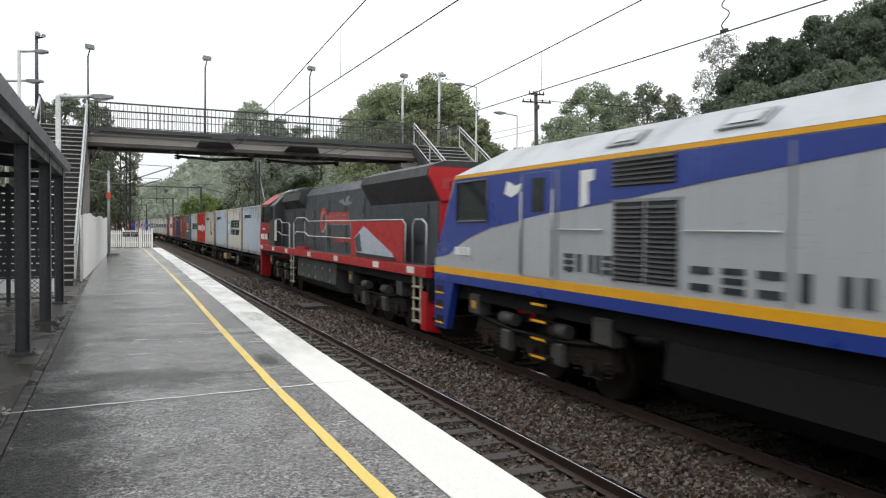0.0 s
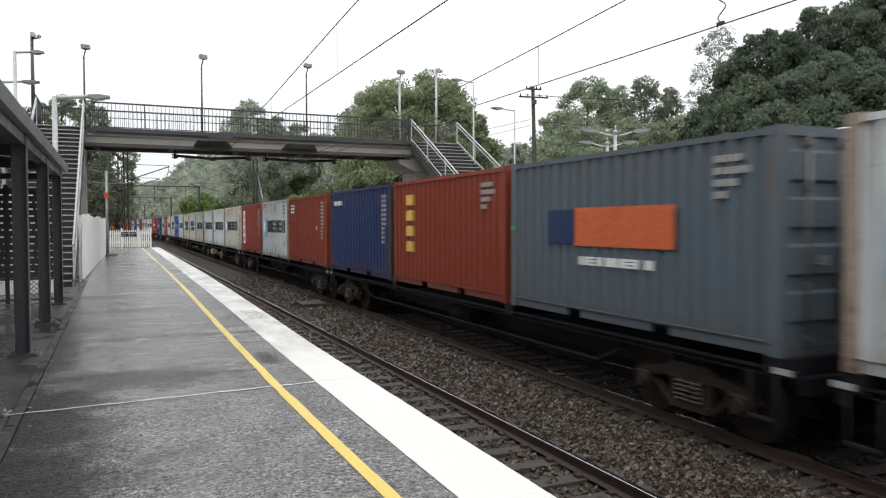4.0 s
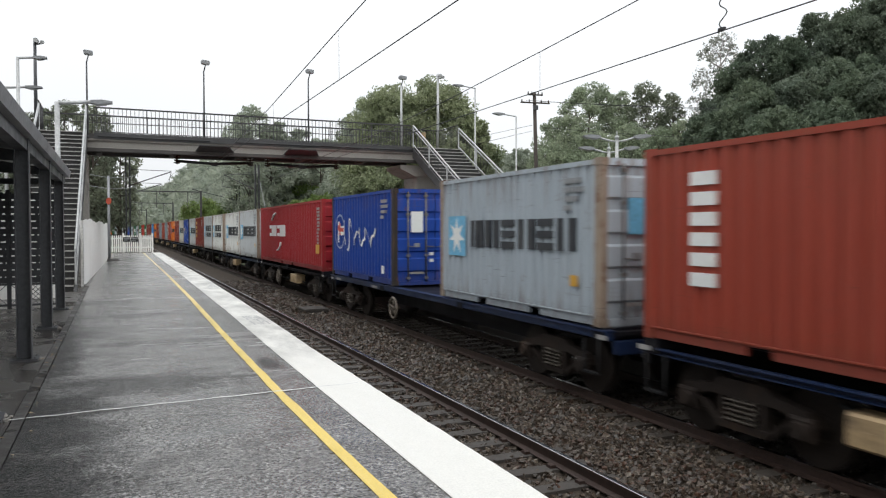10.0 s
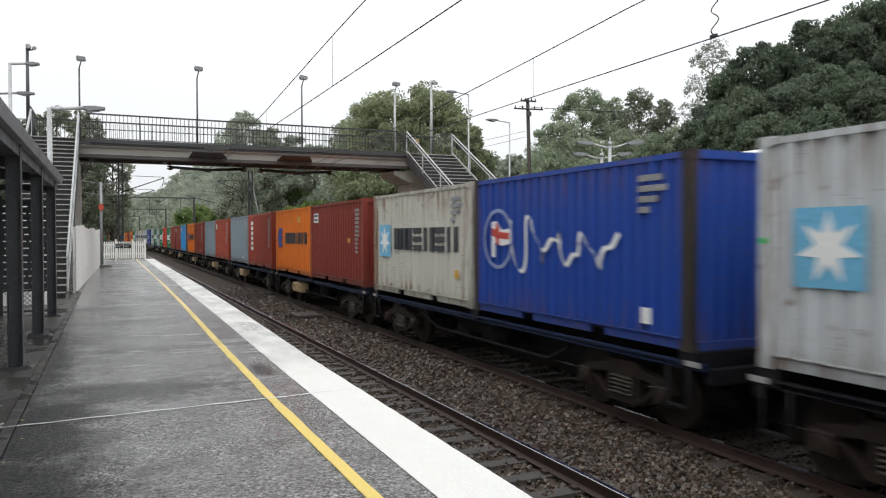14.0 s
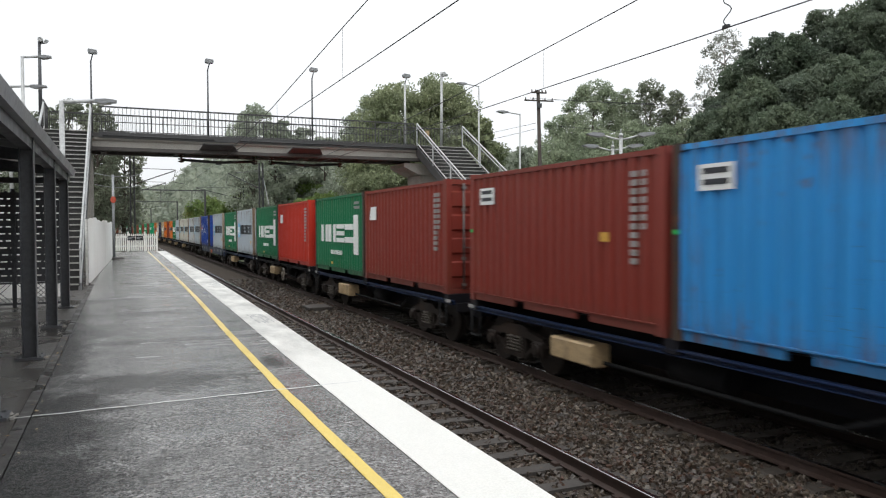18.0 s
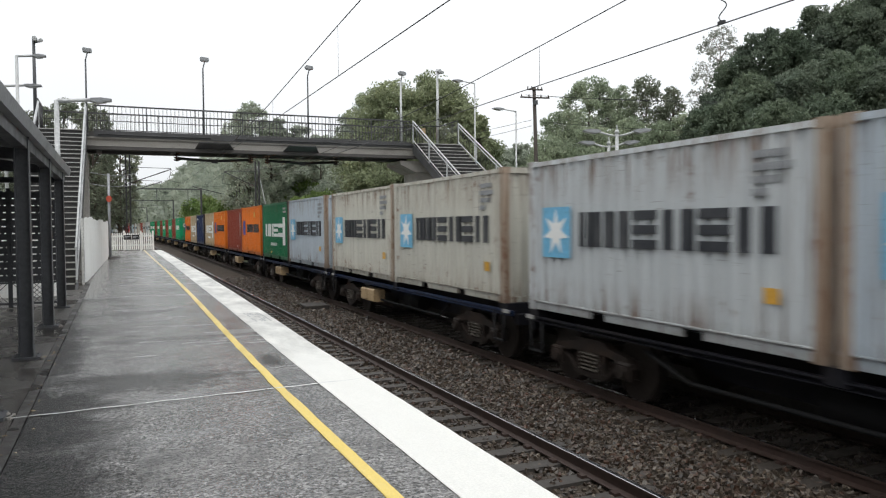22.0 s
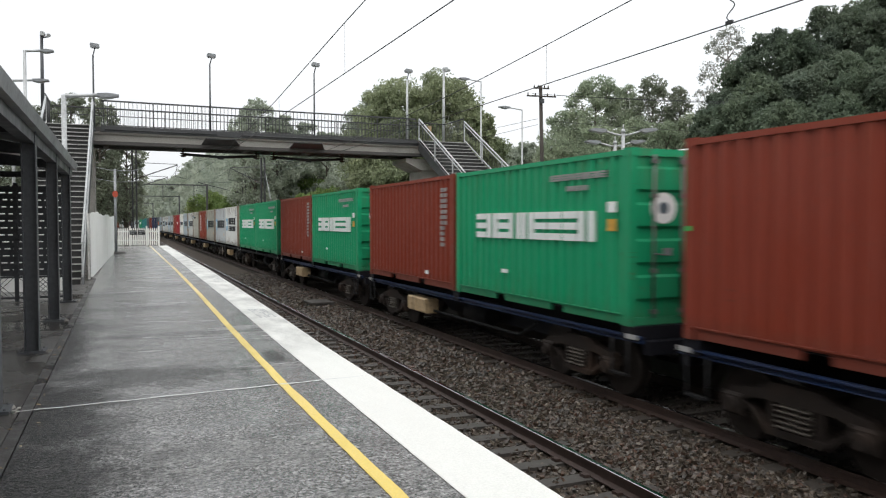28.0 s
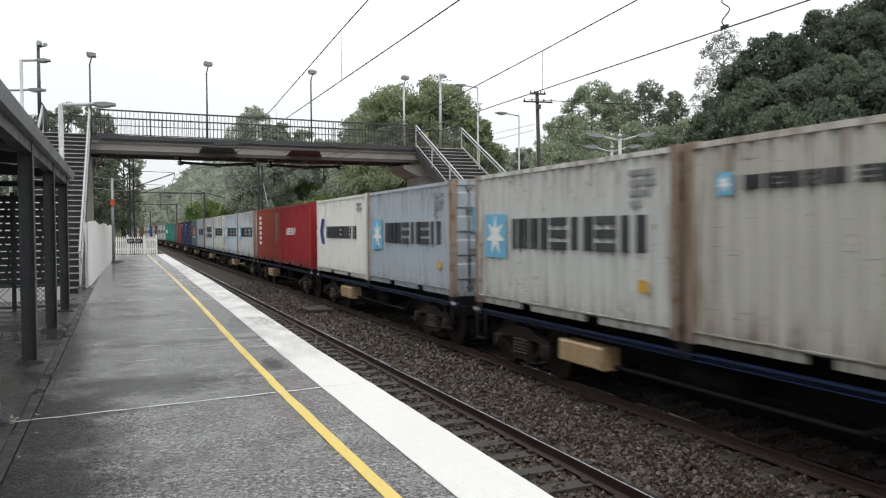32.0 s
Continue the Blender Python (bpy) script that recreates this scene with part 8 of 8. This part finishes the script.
def silver_loco():
    l = thing("streamlined_locomotive", "silver and blue full-width diesel locomotive with yellow stripes", "locomotive")
    prof = [(10.80, 1.55), (10.80, 1.95), (10.60, 2.3), (9.78, 3.74), (-10.4, 3.74), (-10.4, 1.55)]
    b = part("body", Shape().prism(prof, "x", -1.46, 1.46), "loco_silver", l, "silver body side")
    part("roof", Shape().add([(-1.46, 9.78, 3.745), (1.46, 9.78, 3.745), (-0.95, 8.44, 4.18), (0.95, 8.44, 4.18), (-1.46, -10.4, 3.745), (1.46, -10.4, 3.745), (-0.95, -10.4, 4.18), (0.95, -10.4, 4.18)],
                             [(0, 1, 3, 2), (0, 2, 6, 4), (1, 5, 7, 3), (2, 3, 7, 6), (4, 6, 7, 5)]), "loco_roof", l, "pale sloping roof")
    x = -1.462

    def panel(name, ring, mat, label="", thick=0.006, parent=b):
        return part(name, Shape().prism(ring, "x", x - thick, x), mat, parent, label)
    panel("blue_sweep", [(10.62, 2.28), (9.76, 3.66), (-10.3, 3.66), (-10.3, 3.62), (-4, 3.55), (0.3, 3.45), (2.4, 3.27), (4.33, 3.07), (6.3, 2.90), (8.22, 2.67), (9.2, 2.45), (10.1, 2.1), (10.74, 2.02)], "loco_blue", "blue sweep on the upper side")
    panel("yellow_stripe", [(9.86, 3.64), (9.74, 3.738), (-10.38, 3.738), (-10.38, 3.675), (9.80, 3.675)], "loco_yellow", "upper yellow stripe", 0.012)
    panel("yellow_stripe", [(10.80, 1.70), (10.80, 1.84), (-10.38, 1.84), (-10.38, 1.70)], "loco_yellow", "lower yellow stripe", 0.012)
    panel("blue_skirt", [(10.80, 1.52), (10.80, 1.70), (-10.38, 1.70), (-10.38, 1.52)], "loco_blue", "blue skirt", 0.010)
    part("nose", Shape().prism([(10.805, 1.50), (10.83, 1.95), (10.63, 2.32), (9.82, 3.735), (9.80, 3.73), (10.60, 2.30), (10.80, 1.95), (10.80, 1.5)], "x", -1.45, 1.45), "loco_blue", l, "blue raked nose")
    for s in (-0.72, 0.72):
        part("windscreen", Shape().add([(s - 0.6, 10.36, 2.85), (s + 0.6, 10.36, 2.85), (s + 0.6, 9.97, 3.55), (s - 0.6, 9.97, 3.55)], [(0, 1, 2, 3)]), "glass", l)
    w = panel("cab_window", [(9.62, 2.82), (9.62, 3.58), (8.3, 3.58), (8.3, 2.82)], "glass", "dark cab side window", 0.014)
    part("window_frame", Shape().path([(x - 0.014, y, z) for y, z in ((9.64, 2.80), (9.64, 3.60), (8.28, 3.60), (8.28, 2.80), (9.64, 2.80))], 0.022, 4), "dark_steel", w)
    d = panel("cab_door", [(6.88, 1.86), (6.88, 3.62), (5.98, 3.62), (5.98, 1.86)], "loco_silver", "silver cab door", 0.012)
    part("door_sweep", Shape().prism([(6.87, 2.84), (6.87, 3.615), (5.99, 3.615), (5.99, 2.94)], "x", x - 0.0165, x - 0.0125), "loco_blue", d, "blue upper half of the door")
    part("door_window", Shape().box(x - 0.020, x - 0.012, 6.22, 6.62, 2.95, 3.52), "glass", d)
    for y in (6.94, 5.92):
        part("grab_rail", Shape().rod((x - 0.05, y, 1.9), (x - 0.05, y, 3.3), 0.018, seg=6), "grey_steel", d)

    def louvre(y0, y1, z0, z1):
        g = panel("louvre", [(y0, z0), (y0, z1), (y1, z1), (y1, z0)], "black", "black louvred intake", 0.008)
        n = int((z1 - z0) / 0.065)
        for k in range(n):
            z = z0 + 0.03 + k * 0.065
            part("slat", shared(("slat", round(y0 - y1, 2)), lambda: Shape().prism([(-0.030, -0.01), (-0.008, 0.03), (-0.008, 0.038), (-0.034, -0.002)], "y", -(y0 - y1) / 2, (y0 - y1) / 2), "black"), None, g).matrix_basis = pose(x, (y0 + y1) / 2, z)
    for y0, y1 in ((5.80, 4.62), (2.90, 1.45)):
        part("side_rail", Shape().rod((x - 0.03, y0, 2.66), (x - 0.03, y1, 2.66), 0.014, seg=6), "light_steel", b, "thin white handrail")
    for y in (4.36, 3.02):
        panel("louvre_frame", [(y + 0.02, 1.92), (y + 0.02, 3.08), (y - 0.02, 3.08), (y - 0.02, 1.92)], "rail_grey", "", 0.018)
    panel("louvre_frame", [(4.40, 3.05), (4.40, 3.09), (2.98, 3.09), (2.98, 3.05)], "rail_grey", "", 0.018)
    louvre(4.33, 3.72, 1.95, 3.05)
    louvre(3.66, 3.05, 1.95, 3.05)
    louvre(4.40, 3.10, 3.26, 3.66)
    louvre(-5.0, -6.4, 2.0, 3.3)
    for y in (7.0, 5.85, 1.35, -2.5):
        panel("panel_seam", [(y, 1.86), (y, 3.62), (y - 0.04, 3.62), (y - 0.04, 1.86)], "rail_grey", "", 0.009)

    def dark(y, wide, z, tall, mat="ink"):
        panel("letter_block", [(y, z), (y, z + tall), (y - wide, z + tall), (y - wide, z)], mat, "", 0.016)
    for kinds, left, right, z, tall, gap in (("eine", 5.66, 4.30, 2.155, 0.27, 0.2), ("cecinincn", 2.90, -1.80, 2.085, 0.30, 0.36)):
        for y0, y1, z0, z1 in word_strokes(kinds, left, right, z, tall, gap):
            dark(y0, y0 - y1, z0, z1 - z0)
    for k in range(4):
        dark(9.75 - 0.19 * k, 0.15, 2.12, 0.16, "chalk")
    panel("emblem", [(7.6, 3.30), (7.5, 3.52), (7.2, 3.42), (6.98, 3.46), (7.05, 3.32), (7.35, 3.22)], "chalk", "white emblem shape", 0.016)
    panel("emblem", [(5.2, 3.0), (5.2, 3.56), (4.85, 3.56), (4.85, 3.4), (5.0, 3.38), (4.98, 3.05)], "chalk", "white emblem shape", 0.016)
    for y in (4.75, 2.55, 0.3, -2.2, -5.0):
        part("roof_hatch", Shape().add([(-1.34, y, 3.86), (-1.10, y, 4.06), (-1.10, y - 0.72, 4.06), (-1.34, y - 0.72, 3.86), (-1.36, y, 3.88), (-1.12, y, 4.08), (-1.12, y - 0.72, 4.08), (-1.36, y - 0.72, 3.88)],
                                       [(4, 5, 6, 7), (0, 4, 7, 3), (1, 2, 6, 5), (0, 1, 5, 4), (3, 7, 6, 2)]), "rail_grey", l, "grey roof hatch")
        part("hatch_cover", Shape().add([(-1.328, y - 0.12, 3.928), (-1.168, y - 0.12, 4.062), (-1.168, y - 0.60, 4.062), (-1.328, y - 0.60, 3.928)], [(0, 1, 2, 3)]), "loco_roof", l)
    part("underframe", Shape().box(-1.25, 1.25, -10.3, 10.4, 1.2, 1.53), "under", l)
    part("corner_skirt", Shape().prism([(10.82, 1.52), (10.82, 0.5), (10.2, 0.5), (9.85, 1.52)], "x", -1.452, -1.30), "loco_blue", l, "blue corner skirt")
    for z in (0.62, 0.95, 1.27):
        f = part("foot_step", Shape().box(-1.456, -1.453, 10.35, 10.72, z, z + 0.15), "black", l, "dark foot hole")
        part("step_edge", Shape().box(-1.475, -1.457, 10.33, 10.74, z - 0.03, z + 0.005), "loco_yellow", f, "yellow step edge")
    for z in (0.5, 0.8, 1.1, 1.38):
        f = part("cab_step", Shape().box(-1.44, -1.25, 6.2, 6.65, z, z + 0.03), "under", l)
        part("step_edge", Shape().box(-1.455, -1.441, 6.2, 6.65, z - 0.005, z + 0.035), "loco_yellow", f, "yellow step edge")
    part("fuel_tank", Shape().prism([(-1.30, 1.2), (-1.34, 0.7), (-1.0, 0.42), (1.0, 0.42), (1.34, 0.7), (1.30, 1.2)], "y", -3.6, 3.4), "under", l, "black fuel tank")
    loco_bogie(l, 7.0, "bogie")
    loco_bogie(l, -6.8, "bogie")
    part("tail_lamp", Shape().rod((-1.1, 10.82, 2.0), (-1.1, 10.90, 2.0), 0.09, seg=10), "lamp_red", l)
    part("coupler", Shape().box(-0.14, 0.14, 10.8, 11.2, 0.74, 0.98, 0.03), "bogie", l)
    return l


# front of each wagon at the start, its kind, and its load: colour, signs, doors to the front, place where it is off the row
TRAIN = [
    (38.1, 3, "bluegrey N 0", "beige S 0", "bluegrey N 0"), (57.7, 3, "beige L 0", "red H 0", "pale M 0"), (77.15, 3, "slate P 1", "rust G 0", "navy D 0"),
    (96.3, 3, "rust Y 0", "pale M 0", "oxide V 0"), (116.2, 3, "beige M 0", "pale M 0", "pale M 0"), (135.5, 3, "beige M 0", "white S 0", "beige S 0"),
    (155.0, 3, "pale M 1", "blue B 0", "pale S 0"), (174.7, 2, "pale M 1", "brick T 0"), (188.0, 0, "bluegrey M 1 188.0", "blue B 1 197.2"),
    (204.6, 1, "crimson C 1"), (217.9, 2, "pale M 0", "white M 0"), (231.5, 2, "white S 0", "pale S 0"), (244.7, 2, "oxide G 0", "pale M 0"),
    (258.05, 2, "blue B 0", "beige M 0"), (271.3, 2, "oxide Y 0", "orange A 0"), (284.6, 2, "brick T 0", "steel X 0"), (297.9, 2, "brick Y 0", "steel X 0"),
    (311.6, 2, "oxide X 0", "orange A 0"), (325.0, 2, "sky Y 0", "oxide Y 0"), (338.5, 2, "oxide K 1", "green U 0"), (351.85, 2, "red K 0", "green U 0"),
    (365.2, 2, "bluegrey M 1", "green U 0"), (378.5, 0, "bluegrey M 1 378.6", "blue B 1 388.1"), (395.3, 2, "bluegrey M 1", "pale M 0"), (408.5, 2, "beige M 0", "beige M 0"),
    (421.7, 2, "bluegrey M 0", "green U 0"), (434.6, 2, "orange A 0", "rust X 0"), (448.15, 2, "orange A 0", "tan U 0"), (461.6, 2, "navy D 0", "tan U 0"),
    (474.4, 2, "orange A 0"), (488.0, 2, "emerald E 1", "rust X 0"), (501.4, 2, "emerald E 0", "rust X 0"), (514.8, 2, "emerald E 1", "rust X 0"), (528.3, 2, "emerald E 1", "rust X 0"),
    (541.5, 2, "emerald E 1", "emerald E 0"), (554.75, 2, "white S 1", "pale M 0"), (567.9, 2, "beige M 1", "brick T 0"), (581.3, 2, "beige N 1", "white M 0"),
    (594.75, 2, "bluegrey M 1", "cream F 0"), (608.0, 2, "crimson W 1", "brick T 0"), (621.3, 2, "pale M 0", "bluegrey M 0"), (634.6, 2, "white M 0", "pale S 0"),
    (647.9, 2, "bluegrey M 0", "slate P 0"), (661.2, 2, "navy D 0", "navy D 0"), (674.5, 2, "oxide X 0", "slate X 0"), (687.8, 2, "teal X 0", "teal X 0"),
    (701.1, 2, "emerald E 0", "pale M 0"), (714.4, 2, "pale M 0", "bluegrey M 0"), (727.7, 2, "oxide X 0", "beige M 0"), (741.0, 2, "blue X 0", "pale M 0"),
    (754.3, 2, "pale M 0", "brick X 0"), (767.6, 2, "green X 0", "pale M 0"), (780.9, 2, "oxide X 0", "steel X 0")]
MOVERS = []


def make_train():
    MOVERS.append((silver_loco(), 4.3, RAIL_Z))
    MOVERS.append((grey_loco(), 26.15, RAIL_Z))
    for k, (front, kind, *load) in enumerate(TRAIN):
        span = {3: 18.66, 2: 12.26, 1: 12.20, 0: 15.30}[kind]
        tan_at, brake_at = {3: (13.7 if k in (0, 4) else None, 7.55 if k in (0, 1, 4) else None), 2: (8.55, None), 1: (4.84, 7.7), 0: (None, 7.86 if k == 22 else 9.1)}[kind]
        if k in (16, 17, 20):
            tan_at, brake_at = 7.75, 4.86
        elif k in (11, 13, 23, 34):
            tan_at, brake_at = None, None
        elif k == 35:
            tan_at, brake_at = 4.8, 7.55
        tan_at, brake_at = [None if o is None else round(o - span / 2, 2) for o in (tan_at, brake_at)]
        MOVERS.append((wagon(span, kind == 2 and k not in (11, 12, 16, 17, 20, 23, 34, 35), {22: 0.44, 8: 0.15}.get(k, 0.0), tan_at, brake_at, 0.03 if k == 22 else None), front + span / 2, RAIL_Z))
        for j, text in enumerate(load):
            colour, style, doors, *place = text.split()
            length = 12.192 if kind == 1 else 6.058
            s = float(place[0]) if place else front + 0.02 + j * (6.20 if kind == 2 else 6.30)
            MOVERS.append((container(colour, style, doors == "1", length), s + length / 2, RAIL_Z + DECK))


make_train()


def motions():
    """The train comes down the far track, gaining a little speed."""
    for ob, s, z in MOVERS:
        rows = []
        for t in range(0, 33, 4):
            u = s - 17.753 * t - 0.01145 * t * t
            shift, turn = along(u)
            rows.append((t, pose(FAR_C - shift, u, z, 0, 0, turn)))
        walk(ob, rows)


motions()
